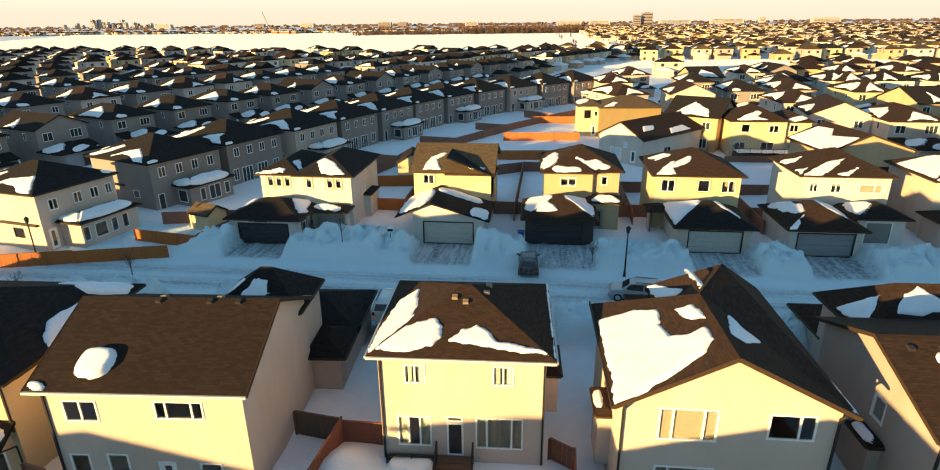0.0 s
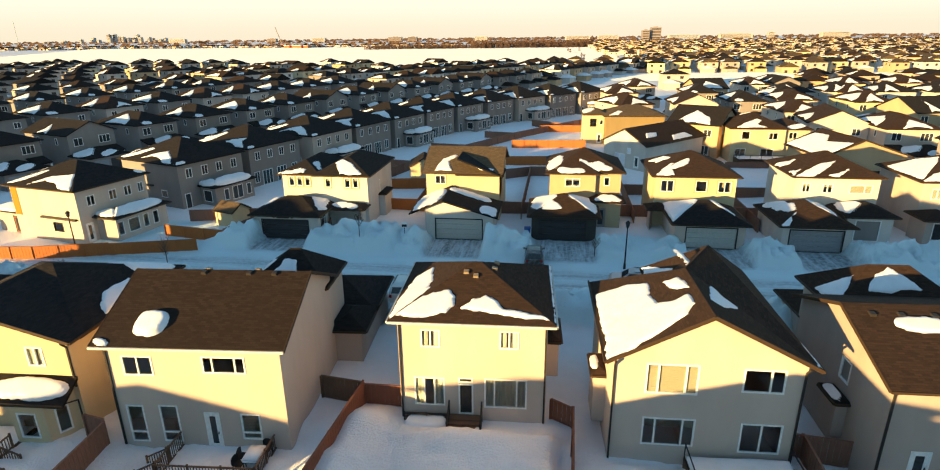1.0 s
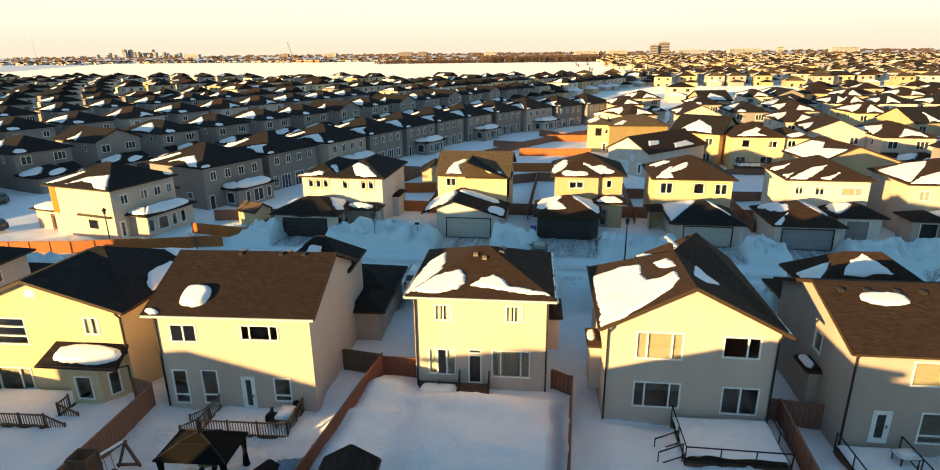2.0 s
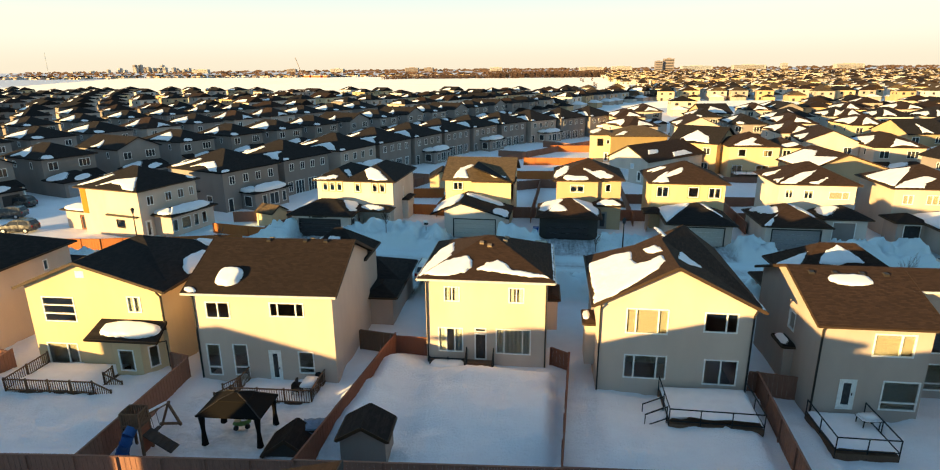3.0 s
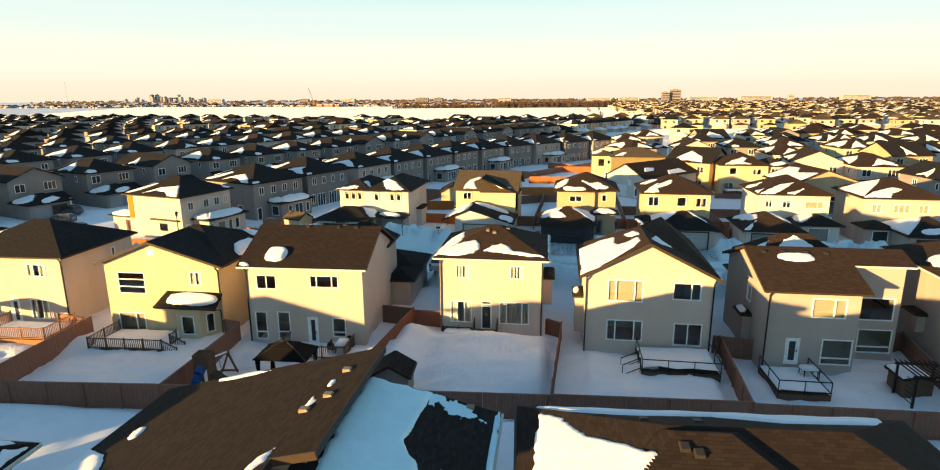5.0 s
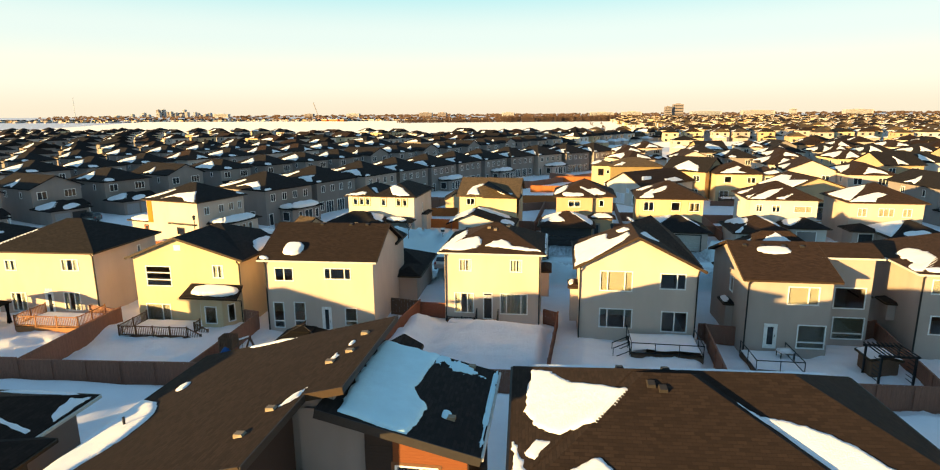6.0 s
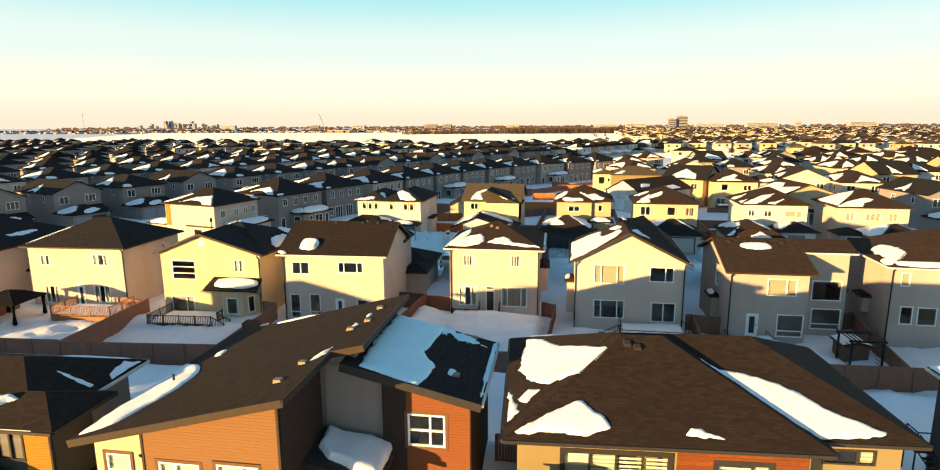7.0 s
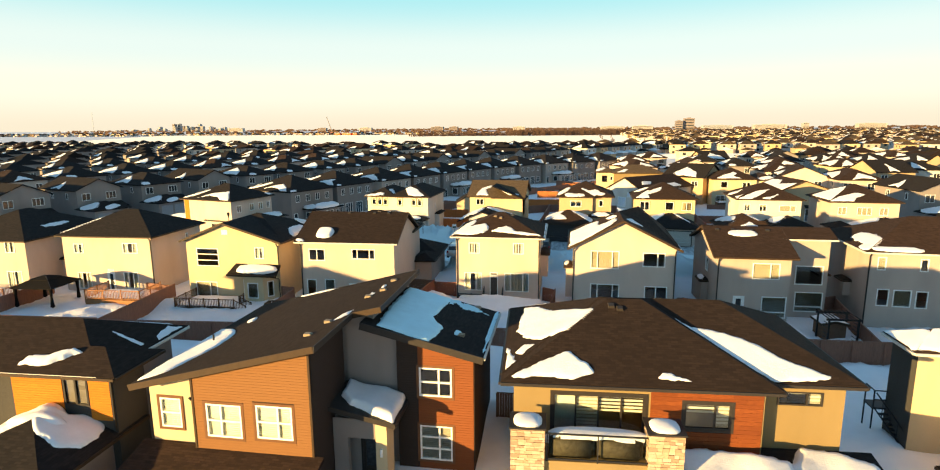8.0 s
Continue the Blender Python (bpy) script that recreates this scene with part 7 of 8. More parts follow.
for k in range(190):
    spots.append((-1750 + k * 8.2 + rng.uniform(-3, 3), 1240 + rng.uniform(-25, 50), rng.uniform(-20, 20)))
far_block("distant_houses", spots, "distant suburb houses with snowy roofs")


# ---- fences ----
def ground_at(x, y):
    z = ground_height(np.array([float(x)]), np.array([float(y)]))[0]
    return float(z[0])


BOARDS = {}


def board_mesh(h, mat):
    key = (round(h, 2), mat.name)
    if key not in BOARDS:
        bm = bmesh.new()
        v = [bm.verts.new(p) for y in (-0.011, 0.011) for p in ((-0.069, y, 0), (0.069, y, 0), (0.069, y, h - 0.03), (0.04, y, h), (-0.04, y, h), (-0.069, y, h - 0.03))]
        bm.faces.new(v[:6]), bm.faces.new(v[6:][::-1])
        for i in range(6):
            bm.faces.new((v[i], v[i + 6], v[(i + 1) % 6 + 6], v[(i + 1) % 6]))
        bmesh.ops.recalc_face_normals(bm, faces=bm.faces[:])
        me = bpy.data.meshes.new("board")
        bm.to_mesh(me)
        bm.free()
        me.materials.append(mat)
        BOARDS[key] = me
    return BOARDS[key]


PANELS = {}


def panel_mesh(w, h, mat):
    """A run of boards side by side, for fences that stay far off."""
    key = (round(w, 1), round(h, 2), mat.name)
    if key not in PANELS:
        bm = bmesh.new()
        n = max(2, int(w / 0.16))
        prof = []
        for i in range(n):
            x0, x1 = -w / 2 + w * i / n, -w / 2 + w * (i + 1) / n
            d = 0.016 if i % 2 else 0.0
            prof += [(x0 + 0.004, -0.015 - d), (x1 - 0.004, -0.015 - d)]
        prof += [(w / 2 - 0.004, 0.02), (-w / 2 + 0.004, 0.02)]
        lo, hi = [bm.verts.new((x, y, 0)) for x, y in prof], [bm.verts.new((x, y, h)) for x, y in prof]
        k = len(prof)
        for i in range(k):
            bm.faces.new((lo[i], lo[(i + 1) % k], hi[(i + 1) % k], hi[i]))
        bm.faces.new(hi)
        me = bpy.data.meshes.new("panel")
        bm.to_mesh(me)
        bm.free()
        me.materials.append(mat)
        PANELS[key] = me
    return PANELS[key]


def fence(p, q, h=1.8, mat=None, near=True, label="weathered brown wooden board fence", z=None):
    mat = mat or FENCE
    p, q = Vector((*p, 0)), Vector((*q, 0))
    L = (q - p).length
    a1 = math.degrees(math.atan2(q.y - p.y, q.x - p.x))
    z = min(ground_at(p.x, p.y), ground_at(q.x, q.y)) - 0.25 if z is None else z
    root = thing("fence", label, "fence", pose(p.x, p.y, z, 0, 0, a1), group="yard fences")
    bays = max(1, round(L / 2.4))
    for i in range(bays + 1):
        bm = bmesh.new()
        x = L * i / bays
        box(bm, x - 0.05, x + 0.05, -0.1, -0.01, 0, h + 0.02)
        part("post", bm, mat, root)
    bm = bmesh.new()
    box(bm, 0, L, -0.05, 0.06, h + 0.02, h + 0.05)
    part("cap_rail", bm, mat, root)
    if near:
        bm = bmesh.new()
        box(bm, 0, L, -0.05, -0.012, 0.35, 0.43)
        part("rail", bm, mat, root)
        me = board_mesh(h, mat)
        n = int(L / 0.142)
        for i in range(n):
            ob = new("board", me)
            ob.parent = root
            ob.location = ((i + 0.5) * L / n, 0.012 if i % 2 else 0.0, 0.01 * ((i * 7) % 3))
    else:
        me = panel_mesh(L / bays, h, mat)
        for i in range(bays):
            ob = new("panel", me)
            ob.parent = root
            ob.location = ((i + 0.5) * L / bays, 0, 0)
    return root


for p, q in (((-46.0, 2.0), (-34.6, 3.1)), ((-34.6, 3.1), (-22.2, 4.6)), ((-22.2, 4.6), (-10.8, 5.8)), ((-10.8, 5.8), (2.5, 7.1)),
             ((2.5, 7.1), (14.4, 8.1)), ((14.4, 8.1), (27.6, 8.9)), ((27.6, 8.9), (40.0, 9.6))):
    fence(p, q, 2.0, near=-35 < p[0] < 20)
fence((-35.9, 14.4), (-34.6, 3.1), 1.9)
fence((-22.9, 15.2), (-22.2, 4.6), 1.9)
fence((-9.7, 20.6), (-10.8, 5.8), 2.0, FENCE_RED, label="red-brown cedar board fence")
fence((2.95, 19.6), (2.5, 7.1), 1.7, FENCE_RED, label="red-brown cedar board fence")
fence((14.9, 18.6), (14.4, 8.1), 1.8)
fence((29.0, 21.8), (27.6, 8.9), 1.7)
fence((2.5, 7.1), (2.2, -1.0), 1.3)
fence((-24.4, 15.5), (-22.9, 15.2), 1.8)
fence((-39.9, 15.2), (-35.9, 14.4), 1.8)
fence((14.4, 18.6), (17.4, 18.2), 1.8)
fence((1.7, 20.4), (2.95, 19.6), 1.6, FENCE_RED, label="red-brown cedar board fence")
fence((27.5, 20.8), (29.0, 21.8), 1.8)
fence((-12.6, 21.0), (-9.7, 20.6), 1.8, DECK, label="dark wooden gate between two houses")
fence((-9.7, 20.6), (-7.0, 20.6), 1.7, FENCE_RED, label="red-brown cedar gate with slatted pane")
fence((0.9, -5.5), (2.7, -5.4), 1.8, DECK)
fence((-50.5, 14.0), (-49.0, 2.0), 1.8)

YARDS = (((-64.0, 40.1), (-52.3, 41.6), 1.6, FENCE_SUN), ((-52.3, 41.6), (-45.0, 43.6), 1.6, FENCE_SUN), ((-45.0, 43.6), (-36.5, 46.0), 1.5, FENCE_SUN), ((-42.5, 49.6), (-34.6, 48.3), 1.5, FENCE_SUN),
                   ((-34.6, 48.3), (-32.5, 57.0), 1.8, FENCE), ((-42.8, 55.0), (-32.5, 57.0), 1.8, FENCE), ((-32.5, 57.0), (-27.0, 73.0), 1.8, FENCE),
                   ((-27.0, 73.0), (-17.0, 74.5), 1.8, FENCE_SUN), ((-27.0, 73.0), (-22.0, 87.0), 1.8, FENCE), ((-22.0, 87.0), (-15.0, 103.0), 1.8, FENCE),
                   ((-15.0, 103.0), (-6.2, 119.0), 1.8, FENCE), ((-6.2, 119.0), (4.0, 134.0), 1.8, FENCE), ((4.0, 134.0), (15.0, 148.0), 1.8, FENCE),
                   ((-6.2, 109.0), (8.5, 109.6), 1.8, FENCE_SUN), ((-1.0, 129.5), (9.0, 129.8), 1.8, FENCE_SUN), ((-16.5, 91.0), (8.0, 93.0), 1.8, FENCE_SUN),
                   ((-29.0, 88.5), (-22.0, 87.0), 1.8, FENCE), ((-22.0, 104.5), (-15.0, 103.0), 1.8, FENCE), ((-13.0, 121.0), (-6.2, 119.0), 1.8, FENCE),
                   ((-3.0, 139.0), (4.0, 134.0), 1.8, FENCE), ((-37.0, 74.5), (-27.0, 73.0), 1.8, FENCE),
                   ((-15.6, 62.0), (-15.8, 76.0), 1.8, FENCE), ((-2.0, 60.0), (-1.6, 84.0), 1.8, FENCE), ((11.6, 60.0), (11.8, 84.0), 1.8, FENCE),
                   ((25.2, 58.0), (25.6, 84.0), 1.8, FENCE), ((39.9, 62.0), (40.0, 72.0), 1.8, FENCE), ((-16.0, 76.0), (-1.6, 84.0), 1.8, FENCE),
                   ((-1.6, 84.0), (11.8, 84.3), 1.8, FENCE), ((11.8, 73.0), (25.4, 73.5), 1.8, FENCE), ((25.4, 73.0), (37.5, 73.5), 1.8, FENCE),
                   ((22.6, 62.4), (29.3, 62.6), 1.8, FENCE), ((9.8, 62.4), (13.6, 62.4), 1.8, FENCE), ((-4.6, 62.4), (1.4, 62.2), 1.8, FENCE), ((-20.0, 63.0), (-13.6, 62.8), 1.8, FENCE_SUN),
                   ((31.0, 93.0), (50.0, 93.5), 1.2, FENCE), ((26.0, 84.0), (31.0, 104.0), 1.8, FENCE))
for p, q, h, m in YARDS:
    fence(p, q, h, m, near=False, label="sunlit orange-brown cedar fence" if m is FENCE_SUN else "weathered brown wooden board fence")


# ---- decks and yard things ----
def deck(x, y, rz, w, d, h, mat, rails="flr", snow=0.3, label="", stair=None, metal=False, rail_h=1.0, z=None):
    z = ground_at(x + w / 2, y + d / 2) - 0.1 if z is None else z
    root = thing("deck", label, "deck", pose(x, y, z, 0, 0, rz))
    n = int(w / 0.24)
    for i in range(n):
        bm = bmesh.new()
        box(bm, w * i / n + 0.004, w * (i + 1) / n - 0.004, 0, d, h - 0.035, h)
        part("plank", bm, mat, root)
    for a1, b1, c1, e1 in ((0, w, -0.04, 0), (0, w, d, d + 0.04)):
        bm = bmesh.new()
        box(bm, a1, b1, c1, e1, h - 0.25, h - 0.002)
        part("rim_joist", bm, mat, root)
    for a1, b1, c1, e1 in ((0, w, -0.02, 0.0), (-0.02, 0.0, 0, d), (w, w + 0.02, 0, d)):
        bm = bmesh.new()
        box(bm, a1, b1, c1, e1, 0.0, h - 0.26 if c1 < 0 else h - 0.01)
        part("skirt", bm, mat, root)
    runs = {"f": ((0, 0), (w, 0)), "l": ((0, 0), (0, d)), "r": ((w, 0), (w, d)), "b": ((0, d), (w, d))}
    for s in rails:
        railing(root, Vector((*runs[s][0], h)), Vector((*runs[s][1], h)), mat, rail_h, metal)
    if stair:
        sx, sy, dx, dy = stair
        for k in range(3):
            bm = bmesh.new()
            box(bm, sx + (dx * 0.3 * k if dx else 0), sx + (dx * 0.3 * (k + 1) if dx else 1.1), sy + (dy * 0.3 * k if dy else 0), sy + (dy * 0.3 * (k + 1) if dy else 1.1),
                h - 0.18 * (k + 1) - 0.05, h - 0.18 * (k + 1))
            part("step", bm, mat, root)
        for off in (0, 1.1):
            a1 = Vector((sx + (0 if dx else off), sy + (off if dx else 0), h))
            railing(root, a1, a1 + Vector((dx * 1.2, dy * 1.2, -0.6)), mat, rail_h, metal)
    if snow:
        snow_patch(root, Vector((0.06, 0.06, h)), Vector((1, 0, 0)), Vector((0, 1, 0)), w - 0.12, d - 0.08, False, [[(-0.4, -0.4), (w + 0.3, -0.4), (w + 0.3, d + 0.3), (-0.4, d + 0.3)]], snow, 0.16, int(abs(x) * 7) + 1, 0.08)
    return root


def railing(root, a1, b1, mat, rail_h, metal):
    L = (b1 - a1).length
    up = Vector((0, 0, 1))
    n = max(1, round(L / 1.7))
    m = BLACK if metal else mat
    for i in range(n + 1):
        q = a1.lerp(b1, i / n)
        bm = bmesh.new()
        s = 0.025 if metal else 0.045
        box(bm, q.x - s, q.x + s, q.y - s, q.y + s, q.z - 0.35, q.z + rail_h + (0 if metal else 0.08))
        part("post", bm, m, root)
    for z, hh in ((rail_h - 0.03, 0.06), (0.12 if not metal else 0.2, 0.05)):
        bm = bmesh.new()
        beam(bm, a1 + up * z, b1 + up * z, 0.05 if metal else 0.09, hh)
        part("rail", bm, m, root)
    k = int(L / (0.45 if metal else 0.16))
    if metal:
        k = 0
    for i in range(1, k):
        q = a1.lerp(b1, i / k)
        bm = bmesh.new()
        box(bm, q.x - 0.018, q.x + 0.018, q.y - 0.018, q.y + 0.018, q.z + 0.12, q.z + rail_h - 0.05)
        part("baluster", bm, m, root)


root = deck(-33.85, 11.6, 4.5, 6.15, 3.75, 0.6, DECK, "fl", 0.2, "brown wooden deck with picket rail under snow", stair=(6.15, 0.0, 1, 0), rail_h=0.92, z=-0.15)
railing(root, Vector((6.15, 1.1, 0.6)), Vector((6.15, 2.0, 0.6)), DECK, 0.92, False)
deck(-18.5, 12.95, 3.9, 5.3, 2.75, 0.75, DECK, "flr", 0.12, "brown wooden deck with picket rail and snowy patio table", stair=(-0.05, 0.15, -1, 0), z=-0.5)
deck(-43.8, 11.2, 5, 5.9, 3.4, 0.6, CEDAR, "flr", 0.2, "sunlit cedar deck with picket rail")
deck(8.6, 13.3, 1, 5.2, 3.6, 0.8, DECK, "flr", 0.5, "snow-buried deck with black metal rail", stair=(-0.1, 0.2, -1, 0), metal=True, z=0.15)
deck(17.2, 12.5, 2, 3.25, 3.7, 0.75, DECK, "flr", 0.3, "small deck with black metal rail under snow", metal=True, z=-0.25)
deck(33.4, 94.0, 0, 9.0, 3.0, 1.2, DECK, "flr", 0.3, "raised deck with dark rail under snow", metal=True)
deck(-60.5, 9.4, 5, 8.0, 3.4, 0.6, CEDAR, "flr", 0.2, "sunlit cedar deck with picket rail")

root = thing("porch_steps", "dark wooden back steps with black handrails in snow", "steps", pose(-4.2, 19.55, 0.4, 0, 0, 2.2))
for k in range(3):
    bm = bmesh.new()
    box(bm, 0.0, 1.9, -0.55 - 0.3 * (k + 1), -0.55 - 0.3 * k, 0.05, 0.45 - 0.15 * (k + 1) + 0.05)
    part("step", bm, DECK, root)
bm = bmesh.new()
box(bm, -2.6, 1.9, -0.55, -0.02, 0.25, 0.42)
part("landing", bm, DECK, root)
for x in (0.0, 1.9):
    railing(root, Vector((x, -0.2, 0.42)), Vector((x, -1.5, -0.1)), BLACK, 0.95, False)
railing(root, Vector((-2.6, -0.5, 0.35)), Vector((0, -0.5, 0.35)), BLACK, 0.35, False)
snow_patch(root, Vector((-2.6, -1.4, 0.3)), Vector((1, 0, 0)), Vector((0, 1, 0)), 2.5, 1.2, False, [(1.3, 0.6, 1.2, 0.6, 0)], 0.28, 0.12, 5, 0.1)


def gazebo(x, y, z, rz, w, d, eave, mat, roofm, label):
    root = thing("gazebo", label, "gazebo", pose(x, y, z, 0, 0, rz))
    for sx in (-1, 1):
        for sy in (-1, 1):
            px, py = sx * w * 0.43, sy * d * 0.43
            bm = bmesh.new()
            beam(bm, (px, py, 0), (px, py, eave), 0.12)
            post = part("post", bm, mat, root)
            bm = bmesh.new()
            for z0, z1, r0, r1 in ((0.1, 0.35, 0.2, 0.17), (0.35, 1.0, 0.17, 0.11), (1.0, 1.15, 0.11, 0.12), (1.15, eave - 0.05, 0.12, 0.19)):
                tube(bm, (px, py, z0), (px, py, z1), r0, r1, 9)
            part("tied_curtain", bm, roofm, post, "black fabric curtain tied to the post")
    for lo, hi, k0, k1, nm in ((eave, eave + 0.62, 1.0, 0.38, "lower_roof"), (eave + 0.6, eave + 0.86, 0.46, 0.06, "upper_roof")):
        bm = bmesh.new()
        b = [bm.verts.new((sx * w / 2 * k0, sy * d / 2 * k0, lo)) for sx, sy in ((-1, -1), (1, -1), (1, 1), (-1, 1))]
        t = [bm.verts.new((sx * w / 2 * k1, sy * d / 2 * k1, hi)) for sx, sy in ((-1, -1), (1, -1), (1, 1), (-1, 1))]
        u = [bm.verts.new((v.co.x, v.co.y, v.co.z - 0.07)) for v in b]
        for i in range(4):
            j = (i + 1) % 4
            bm.faces.new((b[i], b[j], t[j], t[i])), bm.faces.new((u[i], u[j], b[j], b[i]))
        bm.faces.new(t), bm.faces.new(u[::-1])
        part(nm, bm, roofm, root)
        for (sx, sy) in ((-1, -1), (1, -1), (1, 1), (-1, 1)):
            bm = bmesh.new()
            beam(bm, (sx * w / 2 * k0, sy * d / 2 * k0, lo + 0.01), (sx * w / 2 * k1, sy * d / 2 * k1, hi + 0.01), 0.06, 0.04)
            part("hip_rib", bm, mat, root)
    for k in (-1, 1):
        bm = bmesh.new()
        beam(bm, (-w * 0.43, k * d * 0.43, eave - 0.06), (w * 0.43, k * d * 0.43, eave - 0.06), 0.1, 0.14)
        part("beam", bm, mat, root)
    return root


CANOPY = plain("dark_steel_canopy", (0.006, 0.005, 0.0045), 0.9)
CANOPY.node_tree.nodes["Principled BSDF"].inputs["Specular IOR Level"].default_value = 0.15
gazebo(-15.85, 9.5, 0.35, 4, 3.75, 2.5, 2.0, TRIM_DARK, CANOPY, "dark hardtop gazebo standing in yard snow")
gazebo(-47.6, 10.6, ground_at(-47.6, 10.6) - 0.1, 6, 4.4, 4.0, 2.0, TRIM_DARK, CANOPY, "brown hardtop gazebo standing in yard snow")


def shed(x, y, rz, w, d, e, rise, wallm, roofm, label, z=None):
    z = ground_at(x, y) - 0.1 if z is None else z
    root = thing("shed", label, "shed", pose(x, y, z, 0, 0, rz))
    Volume(root, -w / 2, w / 2, -d / 2, d / 2, 0, e, "gy", rise / (w / 2), wallm, roofm, o=0.15, openings={})
    return root


shed(-8.0, 8.9, 5, 2.45, 2.0, 1.6, 0.7, GREY, SH_DARK, "grey garden shed with dark gable roof")
shed(-12.45, 8.95, 5, 2.4, 1.85, 0.75, 0.9, CHARCOAL, SH_UMBER, "low charcoal shed with steep brown roof sunk in snow", z=-0.3)
shed(-37.0, 54.8, 70, 2.6, 3.0, 1.9, 0.8, YELLOW, SH_TAN, "small yellow shed with tan roof beside fence")
shed(-18.6, 81.5, 10, 4.2, 5.0, 2.4, 1.2, YELLOW, SH_DARK, "yellow garage shed with dark roof")
shed(26.0, 14.6, 3, 1.8, 1.8, 1.3, 0.2, DECK, SNOW, "small wooden box shed topped with snow")

# play set with swing frame, ramp and blue tube slide
root = thing("play_set", "brown wooden play tower with swing frame and blue slide", "playset", pose(-21.25, 7.0, 0.25, 0, 0, 5))
for sx in (0, 0.95):
    for sy in (0, 0.85):
        bm = bmesh.new()
        box(bm, sx - 0.06, sx + 0.06, sy - 0.06, sy + 0.06, 0, 2.65)
        part("post", bm, DECK, root)
bm = bmesh.new()
box(bm, -0.08, 1.03, -0.08, 0.93, 1.75, 1.82)
part("platform", bm, DECK, root)
for z in (1.86, 2.58):
    for a1, b1, c1, e1 in ((0.061, 0.889, -0.05, -0.01), (0.061, 0.889, 0.86, 0.9), (-0.05, -0.01, 0.061, 0.789), (0.96, 1.0, 0.061, 0.789)):
        bm = bmesh.new()
        box(bm, a1, b1, c1, e1, z, z + 0.09)
        part("rail", bm, DECK, root)
for i in range(6):
    for a1, b1, c1, e1 in ((0.1 + i * 0.13, 0.19 + i * 0.13, -0.01, 0.015), (0.1 + i * 0.13, 0.19 + i * 0.13, 0.84, 0.86), (-0.01, 0.015, 0.09 + i * 0.115, 0.17 + i * 0.115), (0.935, 0.96, 0.09 + i * 0.115, 0.17 + i * 0.115)):
        bm = bmesh.new()
        box(bm, a1, b1, c1, e1, 1.84, 2.64)
        part("slat", bm, DECK, root)
for i in range(8):
    bm = bmesh.new()
    box(bm, 0.96, 0.985, 0.03, 0.82, 0.15 + i * 0.2, 0.33 + i * 0.2)
    part("side_board", bm, FENCE_RED, root)
for p, q in (((0.95, 2.72, 1.6), (0.42, 2.62, 0.15)), ((0.95, 2.72, 1.6), (1.55, 2.72, 0.15)), ((0.5, 0.9, 1.86), (0.93, 2.9, 1.6)), ((0.35, 2.6, 0.3), (1.6, 2.7, 0.3))):
    bm = bmesh.new()
    beam(bm, p, q, 0.12)
    part("swing_beam", bm, DECK, root)
bm = bmesh.new()
beam(bm, (0.56, 1.2, 1.92), (0.88, 2.65, 1.73), 0.12, 0.1)
part("snow_ridge", bm, SNOW, root)
for y in (1.5, 1.9):
    bm = bmesh.new()
    beam(bm, (0.6 + 0.2 * (y - 1.5), y, 1.75), (0.72 + 0.2 * (y - 1.5), y, 0.6), 0.02)
    part("swing_chain", bm, BLACK, root)
bm = bmesh.new()
box(bm, 0.62, 0.9, 1.48, 1.94, 0.56, 0.61)
part("swing_seat", bm, BLACK, root)
BLUE = plain("blue_plastic", (0.025, 0.085, 0.25), 0.45)
pts = [Vector((0.5, 0.1, 1.75)), Vector((0.4, -0.22, 1.45)), Vector((0.25, -0.32, 1.02)), Vector((0.0, -0.3, 0.55)), Vector((-0.2, -0.2, 0.2))]
for i in range(4):
    bm = bmesh.new()
    tube(bm, pts[i], pts[i + 1], 0.3, 0.3, 16)
    tube(bm, pts[i + 1] + (pts[i] - pts[i + 1]).normalized() * 0.04, pts[i + 1], 0.34, 0.34, 16)
    part("slide_section", bm, BLUE, root)
bm = bmesh.new()
beam(bm, (1.0, 0.45, 1.25), (2.6, 0.3, 0.3), 0.75, 0.05)
part("ramp", bm, TRIM_DARK, root, "black climbing ramp")
for k in range(5):
    bm = bmesh.new()
    c = Vector((1.0, 0.45, 1.3)).lerp(Vector((2.6, 0.3, 0.35)), 0.12 + 0.19 * k)
    beam(bm, c + Vector((0, -0.37, 0)), c + Vector((0, 0.37, 0)), 0.06, 0.04)
    part("cleat", bm, TRIM_DARK, root)

# sheeted heap beside the low shed; what it covers is unseen
TARP = plain("blue_grey_tarp", (0.13, 0.19, 0.26), 0.6, vary=0.3, scale=2.5)
root = thing("covered_trailer", "low trailer under a blue-grey tarpaulin beside the shed", "trailer", pose(-11.6, 10.1, 0.2, 0, 0, 14))
bm = bmesh.new()
nx, ny = 13, 10
grid = [[bm.verts.new((-0.75 + 1.5 * i / (nx - 1), -0.6 + 1.2 * j / (ny - 1),
                       (0.86 + 0.16 * j / (ny - 1) + 0.03 * math.sin(i * 1.7 + j * 0.9) + 0.02 * math.sin(j * 2.3)) if 0 < i < nx - 1 and 0 < j < ny - 1 else 0.1 + 0.06 * math.sin(i * 2.1 + j * 1.3)))
         for j in range(ny)] for i in range(nx)]
for i in range(nx - 1):
    for j in range(ny - 1):
        bm.faces.new((grid[i][j], grid[i + 1][j], grid[i + 1][j + 1], grid[i][j + 1])).smooth = 0 < i < nx - 2 and 0 < j < ny - 2
part("tarpaulin", bm, TARP, root)
bm = bmesh.new()
box(bm, -0.66, 0.66, -0.5, 0.5, 0.05, 0.8)
part("body", bm, TRIM_DARK, root)

